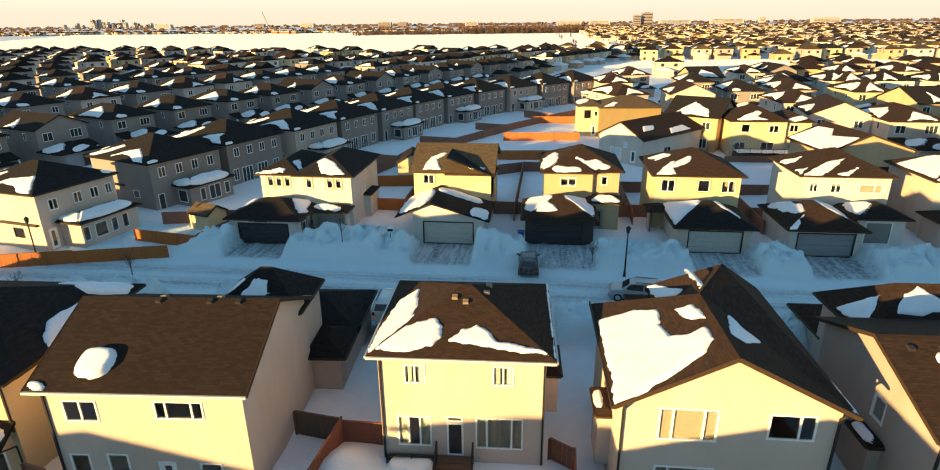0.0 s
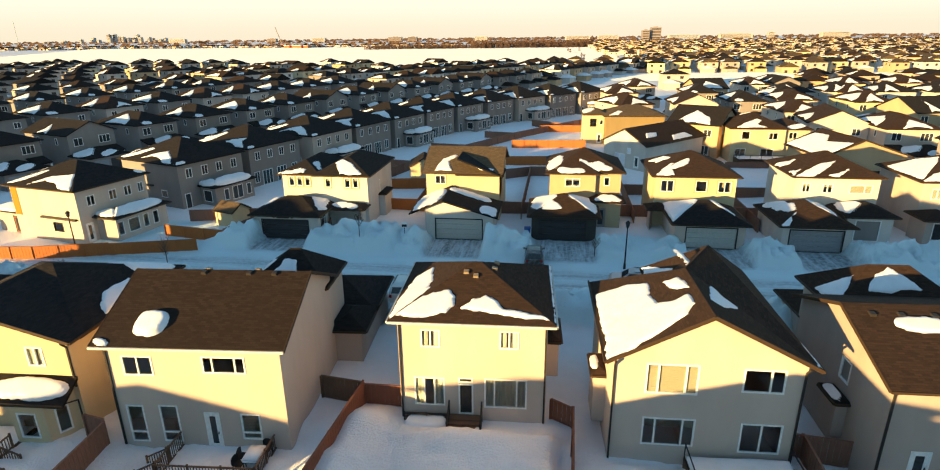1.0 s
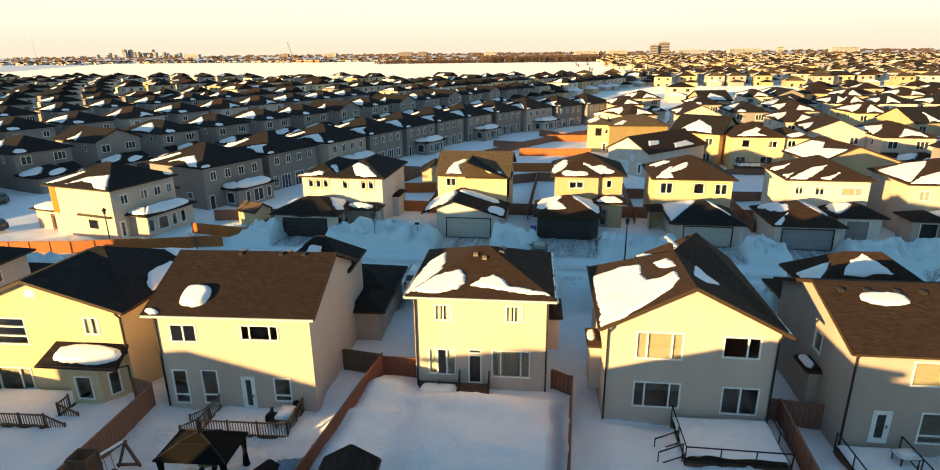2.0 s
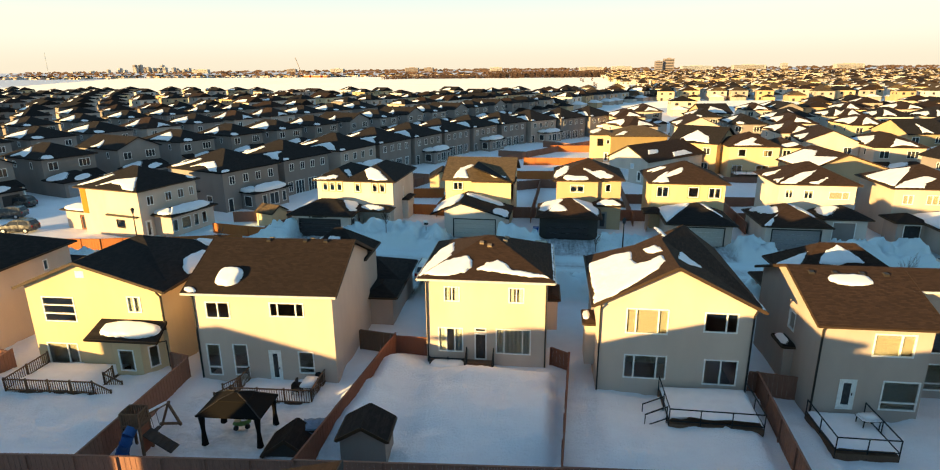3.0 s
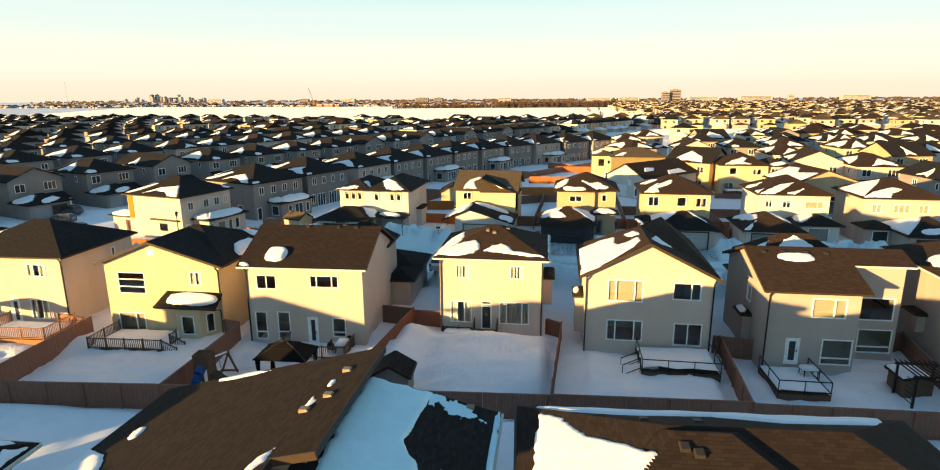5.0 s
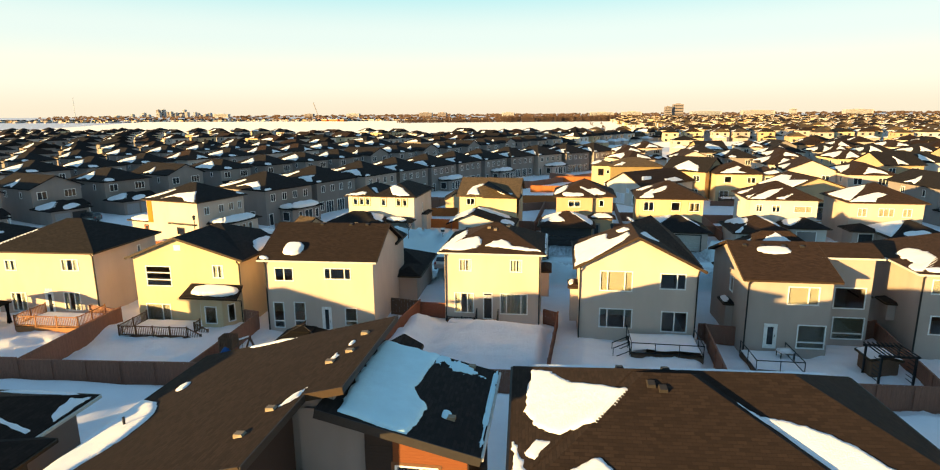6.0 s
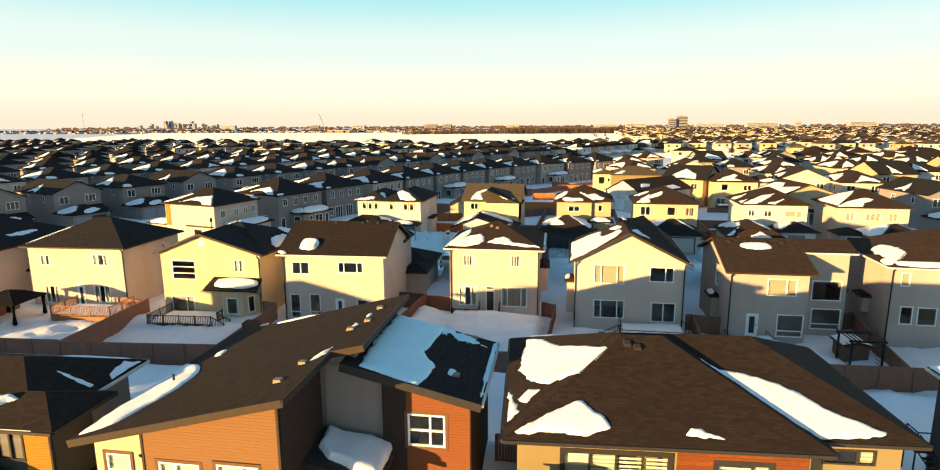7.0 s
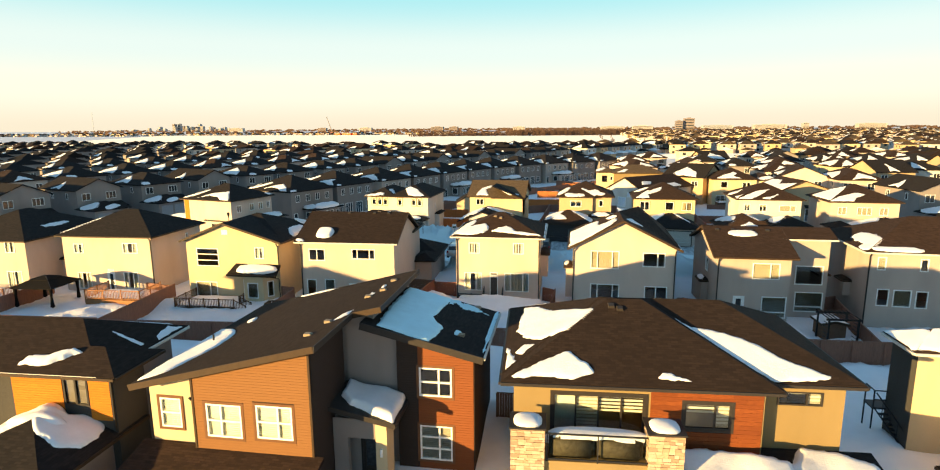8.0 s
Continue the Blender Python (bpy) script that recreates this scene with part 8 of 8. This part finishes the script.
# plastic toy half sunk in the snow under the gazebo roof
TOY = plain("green_plastic", (0.12, 0.2, 0.06), 0.5)
root = thing("ride_on_toy", "green and yellow plastic ride-on toy dusted with snow", "toy", pose(-16.3, 10.35, 0.3, 0, 0, 25))
for nm, c, sz, m in (("body", (0, 0, 0.3), (0.55, 0.26, 0.2), TOY), ("seat", (-0.2, 0, 0.5), (0.22, 0.2, 0.1), YELLOW), ("snow_cap", (0.1, 0.05, 0.46), (0.3, 0.2, 0.08), SNOW)):
    bm = bmesh.new()
    bmesh.ops.create_icosphere(bm, subdivisions=2, radius=1)
    for vt in bm.verts:
        vt.co = Vector((c[0] + vt.co.x * sz[0], c[1] + vt.co.y * sz[1], c[2] + vt.co.z * sz[2]))
    for f in bm.faces:
        f.smooth = True
    part(nm, bm, m, root)
for sx in (-0.32, 0.32):
    for sy in (-0.28, 0.28):
        bm = bmesh.new()
        tube(bm, (sx, sy - 0.05, 0.15), (sx, sy + 0.05, 0.15), 0.15, 0.15, 12)
        part("wheel", bm, BLACK, root)


# snowy table and chairs on the deck
def patio_table(x, y, z, rz, w, d, label):
    root = thing("patio_table", label, "table", pose(x, y, z, 0, 0, rz))
    bm = bmesh.new()
    box(bm, -w / 2, w / 2, -d / 2, d / 2, 0.68, 0.72)
    part("tabletop", bm, TRIM_DARK, root)
    for sx in (-1, 1):
        for sy in (-1, 1):
            bm = bmesh.new()
            beam(bm, (sx * (w / 2 - 0.08), sy * (d / 2 - 0.08), 0), (sx * (w / 2 - 0.08), sy * (d / 2 - 0.08), 0.68), 0.05)
            part("leg", bm, TRIM_DARK, root)
    bm = bmesh.new()
    box(bm, -w / 2 - 0.01, w / 2 + 0.01, -d / 2 - 0.01, d / 2 + 0.01, 0.722, 0.9)
    top = [e for e in bm.edges if sum(v.co.z for v in e.verts) > 1.7 or abs(e.verts[0].co.z - e.verts[1].co.z) > 0.1]
    bmesh.ops.bevel(bm, geom=top, offset=0.11, segments=4, affect='EDGES')
    for f in bm.faces:
        f.smooth = True
    part("snow_cap", bm, SNOW, root)


def patio_chair(x, y, z, rz):
    root = thing("patio_chair", "black patio chair with a rounded back beside the table", "chair", pose(x, y, z, 0, 0, rz), group="chairs round the patio table")
    bm = bmesh.new()
    box(bm, -0.25, 0.25, -0.25, 0.25, 0.4, 0.46)
    part("seat", bm, BLACK, root)
    bm = bmesh.new()
    arch = [(0.27, 0.46)] + [(0.27 * math.cos(math.pi * k / 8), 0.72 + 0.2 * math.sin(math.pi * k / 8)) for k in range(9)] + [(-0.27, 0.46)]
    rim = [[bm.verts.new((px, py, pz)) for px, pz in arch] for py in (0.24, 0.27)]
    bm.faces.new(rim[0]), bm.faces.new(rim[1][::-1])
    for k in range(len(arch)):
        j = (k + 1) % len(arch)
        bm.faces.new((rim[0][k], rim[0][j], rim[1][j], rim[1][k]))
    part("backrest", bm, BLACK, root)
    for sx in (-0.22, 0.22):
        for sy in (-0.22, 0.22):
            bm = bmesh.new()
            beam(bm, (sx, sy, 0), (sx, sy, 0.4), 0.035)
            part("leg", bm, BLACK, root)


patio_table(-13.85, 14.55, 0.3, 4, 0.95, 1.3, "patio table under a thick pad of snow on the deck")
for cx, cy, cr in ((-13.65, 15.42, 4), (-14.6, 14.75, 94), (-14.55, 14.15, 80)):
    patio_chair(cx, cy, 0.28, cr)
patio_table(19.9, 15.0, 0.55, 10, 1.1, 0.8, "small patio table buried under snow on the deck")

# pergola of black metal
root = thing("pergola", "black metal pergola with slatted top in the snow", "pergola", pose(25.0, 12.2, ground_at(25, 12) - 0.1, 0, 0, 3))
for sx in (0, 2.2):
    for sy in (0, 2.0):
        bm = bmesh.new()
        box(bm, sx - 0.06, sx + 0.06, sy - 0.06, sy + 0.06, 0, 2.25)
        part("post", bm, BLACK, root)
for sy in (0, 2.0):
    bm = bmesh.new()
    box(bm, -0.2, 2.4, sy - 0.05, sy + 0.05, 2.15, 2.3)
    part("beam", bm, BLACK, root)
for i in range(9):
    bm = bmesh.new()
    box(bm, -0.1 + i * 0.29, -0.05 + i * 0.29, -0.3, 2.3, 2.3, 2.38)
    part("slat", bm, BLACK, root)
for sx in (0, 2.2):
    for i in range(6):
        bm = bmesh.new()
        box(bm, sx - 0.02, sx + 0.02, 0.06, 0.9, 0.3 + i * 0.3, 0.34 + i * 0.3)
        part("trellis_bar", bm, BLACK, root)


# ---- street things ----
def lamp_post(x, y, h):
    root = thing("street_lamp", "black street lamp post with glass lantern in snow", "street lamp", pose(x, y, ground_at(x, y) - 0.3), group="street lamps")
    bm = bmesh.new()
    tube(bm, (0, 0, 0), (0, 0, h), 0.09, 0.055, 10)
    part("pole", bm, BLACK, root)
    bm = bmesh.new()
    tube(bm, (0, 0, 0), (0, 0, 0.9), 0.15, 0.11, 10)
    part("base", bm, BLACK, root)
    bm = bmesh.new()
    tube(bm, (0, 0, h), (0, 0, h + 0.45), 0.13, 0.22, 6)
    part("lantern", bm, DARK_GLASS, root)
    bm = bmesh.new()
    tube(bm, (0, 0, h + 0.45), (0, 0, h + 0.68), 0.27, 0.05, 6)
    part("cap", bm, BLACK, root)


lamp_post(8.9, 45.6, 4.6)
lamp_post(-48.4, 43.0, 4.6)
lamp_post(48.0, 45.8, 4.6)

RUBBER = plain("tyre_rubber", (0.015, 0.015, 0.015), 0.8)
ALLOY = plain("alloy_rim", (0.45, 0.45, 0.46), 0.35, 0.9)
TAIL = plain("red_lamp_lens", (0.30, 0.01, 0.01), 0.25)
HEAD = plain("clear_lamp_lens", (0.6, 0.62, 0.64), 0.15)


def paint(name, c):
    m, n, l, p = nodes_of(name)
    f = noise_tex(n, l, 2.5, 4, world_pos(n, l))
    l.new(mix_rgb(n, l, ramp(n, l, f, 0.45, 0.8, 0, 0.5), c, (0.4, 0.39, 0.37)), p.inputs["Base Color"])
    p.inputs["Metallic"].default_value, p.inputs["Roughness"].default_value = 0.5, 0.32
    p.inputs["Coat Weight"].default_value = 0.5
    return m


def car(x, y, rz, body_m, label, snow=True):
    """An SUV, nose along local +x."""
    root = thing("car", label, "car", pose(x, y, ground_at(x, y) + 0.02, 0, 0, rz))
    # cross sections along the length: x, half width, z low, z belt, roof half width, z top
    secs = [(-2.3, 0.80, 0.45, 0.75, 0.74, 0.85), (-2.25, 0.88, 0.35, 0.95, 0.80, 1.05), (-1.95, 0.92, 0.30, 1.05, 0.68, 1.62), (-1.2, 0.93, 0.28, 1.06, 0.68, 1.72),
            (0.1, 0.93, 0.28, 1.05, 0.66, 1.70), (0.55, 0.93, 0.28, 1.04, 0.66, 1.58), (1.2, 0.92, 0.28, 1.02, 0.80, 1.08), (2.05, 0.88, 0.32, 0.92, 0.76, 0.95), (2.3, 0.76, 0.42, 0.72, 0.66, 0.78)]
    bm = bmesh.new()
    rows = []
    for sx, hw, z0, zb, rw, zt in secs:
        rows.append([bm.verts.new((sx, s * w, z)) for s, w, z in ((-1, hw * 0.92, z0), (-1, hw, (z0 + zb) / 2), (-1, hw * 0.97, zb), (-1, rw, zt), (1, rw, zt), (1, hw * 0.97, zb), (1, hw, (z0 + zb) / 2), (1, hw * 0.92, z0))])
    for r0, r1 in zip(rows, rows[1:]):
        for i in range(8):
            bm.faces.new((r0[i], r1[i], r1[(i + 1) % 8], r0[(i + 1) % 8]))
    bm.faces.new(rows[0]), bm.faces.new(rows[-1][::-1])
    bmesh.ops.recalc_face_normals(bm, faces=bm.faces[:])
    body = part("body", bm, body_m, root)
    # glass, set just proud of the cabin
    def pane(name, pts):
        b2 = bmesh.new()
        b2.faces.new([b2.verts.new(p) for p in pts])
        part(name, b2, DARK_GLASS, root)
    pane("rear_window", [(-2.245, -0.66, 1.14), (-2.245, 0.66, 1.14), (-1.985, 0.58, 1.57), (-1.985, -0.58, 1.57)])
    pane("windscreen", [(1.14, 0.68, 1.13), (1.14, -0.68, 1.13), (0.60, -0.56, 1.57), (0.60, 0.56, 1.57)])
    for s in (-1, 1):
        pane("side_window", [(-1.9, s * 0.905, 1.12), (-0.65, s * 0.905, 1.12), (-0.65, s * 0.745, 1.6), (-1.7, s * 0.745, 1.58)])
        pane("side_window", [(-0.55, s * 0.905, 1.12), (0.95, s * 0.89, 1.12), (0.45, s * 0.745, 1.57), (-0.55, s * 0.745, 1.6)])
    for sx in (-1.4, 1.45):
        for s in (-1, 1):
            b2 = bmesh.new()
            tube(b2, (sx, s * 0.72, 0.34), (sx, s * 0.95, 0.34), 0.34, 0.34, 18)
            wh = part("wheel", b2, RUBBER, root)
            b2 = bmesh.new()
            tube(b2, (sx, s * 0.95, 0.34), (sx, s * 0.965, 0.34), 0.22, 0.2, 14)
            part("rim", b2, ALLOY, wh)
    for s in (-1, 1):
        b2 = bmesh.new()
        box(b2, -2.31, -2.2, s * 0.72 - 0.1, s * 0.72 + 0.1, 0.8, 1.05)
        part("tail_light", b2, TAIL, root)
        b2 = bmesh.new()
        box(b2, 2.1, 2.27, s * 0.66 - 0.16, s * 0.66 + 0.16, 0.7, 0.85)
        part("headlight", b2, HEAD, root)
        b2 = bmesh.new()
        box(b2, 0.75, 0.9, s * 1.0 - 0.09, s * 1.0 + 0.09, 1.08, 1.22)
        part("wing_mirror", b2, body_m, root)
        b2 = bmesh.new()
        beam(b2, (-1.7, s * 0.6, 1.75), (0.1, s * 0.6, 1.75), 0.04)
        part("roof_rail", b2, BLACK, root)
    return root


car(0.0, 46.3, 92, paint("umber_car_paint", (0.05, 0.04, 0.035)), "dark brown SUV parked on a snowy driveway")
car(9.2, 40.9, 172, paint("silver_car_paint", (0.36, 0.37, 0.39)), "silver SUV parked on the snowy street")
car(-10.2, 33.6, 92, paint("white_car_paint", (0.55, 0.55, 0.54)), "white SUV parked beside a garage")
car(-68.6, 46.6, 190, paint("black_car_paint", (0.02, 0.02, 0.022)), "black car parked in a snowy driveway")
car(-77.5, 53.6, 195, paint("black_car_paint", (0.03, 0.03, 0.03)), "black car parked in a snowy driveway")
car(-92.0, 64.0, 170, paint("red_car_paint", (0.12, 0.015, 0.015)), "dark red car parked in a snowy driveway")
car(-82.0, 60.0, 180, paint("black_car_paint", (0.03, 0.03, 0.03)), "black car parked in a snowy driveway")

BIN = plain("blue_bin_plastic", (0.02, 0.07, 0.26), 0.45)
root = thing("recycling_bin", "blue wheeled recycling bin beside a dark garage", "bin", pose(-0.9, 52.4, ground_at(-0.9, 52.4)))
bm = bmesh.new()
v = box(bm, -0.33, 0.33, -0.36, 0.36, 0.05, 1.0)
for k in v[:4]:
    k.co.x *= 0.78
    k.co.y *= 0.78
part("body", bm, BIN, root)
bm = bmesh.new()
box(bm, -0.36, 0.36, -0.4, 0.4, 1.0, 1.07)
part("lid", bm, BIN, root)

root = thing("yard_sign", "small white and black yard sign on a post", "sign", pose(-14.0, 49.0, ground_at(-14, 49) - 0.2, 0, 0, 10))
bm = bmesh.new()
box(bm, -0.03, 0.03, -0.03, 0.03, 0, 1.5)
part("post", bm, TRIM_DARK, root)
bm = bmesh.new()
box(bm, -0.3, 0.3, -0.05, -0.03, 0.9, 1.55)
panel_ob = part("panel", bm, TRIM, root)
bm = bmesh.new()
box(bm, -0.26, 0.26, -0.058, -0.05, 0.98, 1.25)
part("print_bar", bm, BLACK, panel_ob)

# house-name lettering above one garage stays plain bars
TWIG = plain("bare_twigs", (0.10, 0.075, 0.06), 0.9)


def sapling(x, y, h, seed):
    rnd = random.Random(seed)
    root = thing("sapling", "bare young street tree standing in snow", "tree", pose(x, y, ground_at(x, y) - 0.2), group="street saplings")
    bm = bmesh.new()
    tube(bm, (0, 0, 0), (0, 0, h * 0.55), 0.05, 0.03, 6)
    part("trunk", bm, TWIG, root)
    bm = bmesh.new()
    for k in range(16):
        z = h * rnd.uniform(0.3, 0.6)
        a1 = rnd.uniform(0, 6.28)
        q = Vector((math.cos(a1) * h * 0.18, math.sin(a1) * h * 0.18, z + h * rnd.uniform(0.2, 0.4)))
        tube(bm, (0, 0, z), q, 0.02, 0.008, 4)
        for j in range(4):
            f = rnd.uniform(0.3, 1)
            st = Vector((0, 0, z)).lerp(q, f)
            tube(bm, st, st + Vector((rnd.uniform(-0.3, 0.3), rnd.uniform(-0.3, 0.3), rnd.uniform(0.1, 0.4))), 0.01, 0.004, 3)
    part("crown", bm, TWIG, root)


for k, (x, y, h) in enumerate(((-18.6, 47.6, 3.6), (-33.0, 36.2, 3.0), (6.2, 48.6, 2.8), (31.5, 34.8, 3.8), (27.5, 2.0, 2.6), (-44, 36, 3.0), (20.5, 4.2, 2.4))):
    sapling(x, y, h, 300 + k)

# ---- far distance: open field, tree belt, city ----
RIDGE_SNOW = snow_mat("field_snow", (0.86, 0.87, 0.88))
rnd = random.Random(9)
verts, faces = [], []
y = 350.0
row = 0
# ridges added so their tilted faces catch low sun and brighten the field
while y < 1230:
    wl2 = 5.0 + y * 0.006
    for k, (dy, z) in enumerate(((0.0, 0.2), (wl2 * 0.55, 0.2 + wl2 * 0.15))):
        for i in range(41):
            x = -560 - (y - 400) * 0.55 + i * (620 + (y - 400) * 0.62) / 40
            near_edge = 405 + max(0.0, -x - 80) * 0.1
            zz = z if y + dy > near_edge - 14 else -0.3
            verts.append((x, y + dy + rnd.uniform(-0.8, 0.8), zz * rnd.uniform(0.8, 1.15)))
    y += wl2
    row += 2
for a1 in range(row - 1):
    for i in range(40):
        n = a1 * 41 + i
        faces.append((n, n + 1, n + 42, n + 41))
me = bpy.data.meshes.new("field_drifts")
me.from_pydata(verts, [], faces)
me.materials.append(RIDGE_SNOW)
tagged(new("field_drifts", me), "wind-drifted snow on an open field", "snow field", kind="stuff")
verts, faces = [], []
y, row = 292.0, 0
# the same added ridges, brightening this strip
while y < 343:
    for dy, z in ((0.0, 0.2), (3.2, 1.0)):
        for i in range(31):
            verts.append((14 + i * 9.0, y + dy + rnd.uniform(-0.5, 0.5), z * rnd.uniform(0.8, 1.15)))
    y += 5.6
    row += 2
for a1 in range(row - 1):
    for i in range(30):
        n = a1 * 31 + i
        faces.append((n, n + 1, n + 32, n + 31))
me = bpy.data.meshes.new("snow_strip")
me.from_pydata(verts, [], faces)
me.materials.append(RIDGE_SNOW)
tagged(new("snow_strip", me), "open snow-covered strip between estates", "snow field", kind="stuff")


def tree_belt(name, spots, label, mat):
    rnd2 = random.Random(21)
    vs, fs = [], []
    for x, y, h in spots:
        for k in range(26 if y < 1250 else 12):
            z = h * rnd2.uniform(0.12, 0.75)
            a1, r1 = rnd2.uniform(0, 6.28), h * 0.3 * rnd2.uniform(0.2, 1)
            p = Vector((x + rnd2.gauss(0, h * 0.06), y, z))
            q = p + Vector((math.cos(a1) * r1, math.sin(a1) * r1, h * rnd2.uniform(0.12, 0.3)))
            w = h * (0.022 if y < 1250 else 0.05)
            n = len(vs)
            vs += [tuple(p + Vector((-w, 0, 0))), tuple(p + Vector((w, 0, 0))), tuple(q + Vector((w * 0.5, 0, 0))), tuple(q + Vector((-w * 0.5, 0, 0)))]
            fs.append((n, n + 1, n + 2, n + 3))
        n = len(vs)
        w = h * 0.03
        vs += [(x - w, y, 0), (x + w, y, 0), (x + w * 0.4, y, h * 0.7), (x - w * 0.4, y, h * 0.7)]
        fs.append((n, n + 1, n + 2, n + 3))
    m2 = bpy.data.meshes.new(name)
    m2.from_pydata(vs, [], fs)
    m2.materials.append(mat)
    tagged(new(name, m2), label, "trees", kind="stuff")


BELT = plain("winter_bush", (0.085, 0.052, 0.038), 0.95)
spots = []
for k in range(950):
    u = rnd.random()
    x = -310 + u * 380
    spots.append((x, 1010 + rnd.uniform(0, 90) + (x + 100) * 0.15, rnd.uniform(6, 12) * (1.25 if x > -130 else 0.85)))
for k in range(300):
    x = rnd.uniform(20, 800)
    spots.append((x, rnd.uniform(480, 1300), rnd.uniform(5, 9)))
tree_belt("tree_belt", spots, "distant belts of bare brown winter trees", BELT)



def far_woods(name, rows, label, mat):
    """Woods along the horizon: many overlapping clumps with uneven tops, each a few leaning facets."""
    rnd2 = random.Random(33)
    vs, fs = [], []
    for y0, x0, x1, step, h in rows:
        x = x0
        while x < x1:
            hh, w, y = h * rnd2.uniform(0.45, 1.15), step * rnd2.uniform(0.9, 2.2), y0 + rnd2.uniform(-90, 90)
            n = len(vs)
            tops = [(-0.5, 0.55), (-0.22, 0.9), (0.05, 1.0), (0.3, 0.82), (0.5, 0.5)]
            vs += [(x + w * a1, y + rnd2.uniform(-3, 3), 0) for a1, b1 in tops] + [(x + w * a1, y + rnd2.uniform(-3, 3), hh * b1 * rnd2.uniform(0.75, 1.1)) for a1, b1 in tops]
            fs += [(n + k, n + k + 1, n + k + 6, n + k + 5) for k in range(4)]
            x += step * rnd2.uniform(0.5, 1.5)
    m2 = bpy.data.meshes.new(name)
    m2.from_pydata(vs, [], fs)
    m2.materials.append(mat)
    tagged(new(name, m2), label, "trees", kind="stuff")


far_woods("far_woods", ((1320, -1900, -330, 9, 5), (1700, -1700, 1700, 12, 7), (2300, -2400, 2400, 14, 8), (3200, -3300, 3300, 16, 10), (4300, -4300, 4300, 20, 13)),
          "low brown woods along the horizon", BELT)

CITY = [plain("pale_tower", (0.36, 0.33, 0.31), 0.7), plain("brown_tower", (0.22, 0.18, 0.17), 0.7), plain("grey_tower", (0.33, 0.33, 0.35), 0.7)]


def building(x, y, w, d, h, mat, floors):
    root = thing("tower_block", "distant " + ("pale", "brown", "grey")[CITY.index(mat)] + " high-rise building on the skyline", "building", pose(x, y, 0), group="skyline buildings")
    bm = bmesh.new()
    box(bm, -w / 2, w / 2, 0, d, 0, h)
    part("wall", bm, mat, root)
    bm = bmesh.new()
    box(bm, -w * 0.2, w * 0.2, d * 0.3, d * 0.7, h, h + max(2, h * 0.06))
    part("penthouse", bm, mat, root)
    n = min(4, floors)
    for k in range(n):
        z = h * (k + 0.6) / (n + 0.4)
        bm = bmesh.new()
        box(bm, -w * 0.45, w * 0.45, -0.15, 0.05, z, z + h * 0.35 / n)
        part("window_band", bm, DARK_GLASS, root)


CX = -2690
rnd = random.Random(4)
for k in range(34):
    u = rnd.gauss(0, 1)
    x = CX + 40 + u * 290
    h = max(10, 36 * math.exp(-u * u * 0.9) * rnd.uniform(0.35, 1.25) + 9)
    building(x, 3500 + rnd.uniform(-60, 60), rnd.uniform(11, 19), 25, h, CITY[rnd.randrange(3)], 9)
for x, y, w, h, m in ((345, 2310, 26, 36, 1), (383, 2325, 38, 45, 1), (-330, 2900, 60, 18, 0), (980, 2900, 26, 26, 0), (560, 2700, 130, 18, 2), (-1180, 3000, 70, 18, 0), (-1480, 3100, 50, 18, 1),
                      (-700, 2700, 60, 20, 1), (-620, 2700, 40, 20, 1), (120, 2800, 110, 16, 0), (250, 2750, 90, 18, 0), (-1960, 3000, 90, 20, 0), (1250, 2900, 120, 22, 0), (800, 2800, 140, 20, 0)):
    building(x, y, w, 25, h, CITY[m], 7)
ORANGE = plain("orange_store_wall", (0.55, 0.16, 0.05), 0.7)
for x, w in ((-541, 12), (-520, 20), (-500, 9)):
    root = thing("warehouse", "long low orange warehouse across the field", "building", pose(x, 1195, 0.5))
    bm = bmesh.new()
    box(bm, -w / 2, w / 2, 0, 18, -0.5, 6)
    part("wall", bm, ORANGE, root)
    bm = bmesh.new()
    box(bm, -w / 2 - 0.3, w / 2 + 0.3, -0.3, 18.3, 6, 6.5)
    part("roof", bm, SNOW, root)
root = thing("construction_crane", "thin leaning construction crane on the horizon", "crane", pose(-780, 1700, 0))
bm = bmesh.new()
beam(bm, (0, 0, 0), (-18, 0, 52), 1.6)
part("boom", bm, CITY[1], root)
bm = bmesh.new()
box(bm, -4, 4, -2, 2, 0, 4)
part("cab", bm, ORANGE, root)
root = thing("radio_mast", "tall thin radio mast on the horizon", "mast", pose(-2900, 3000, 0))
bm = bmesh.new()
beam(bm, (0, 0, 0), (0, 0, 120), 1.6)
part("mast", bm, CITY[2], root)
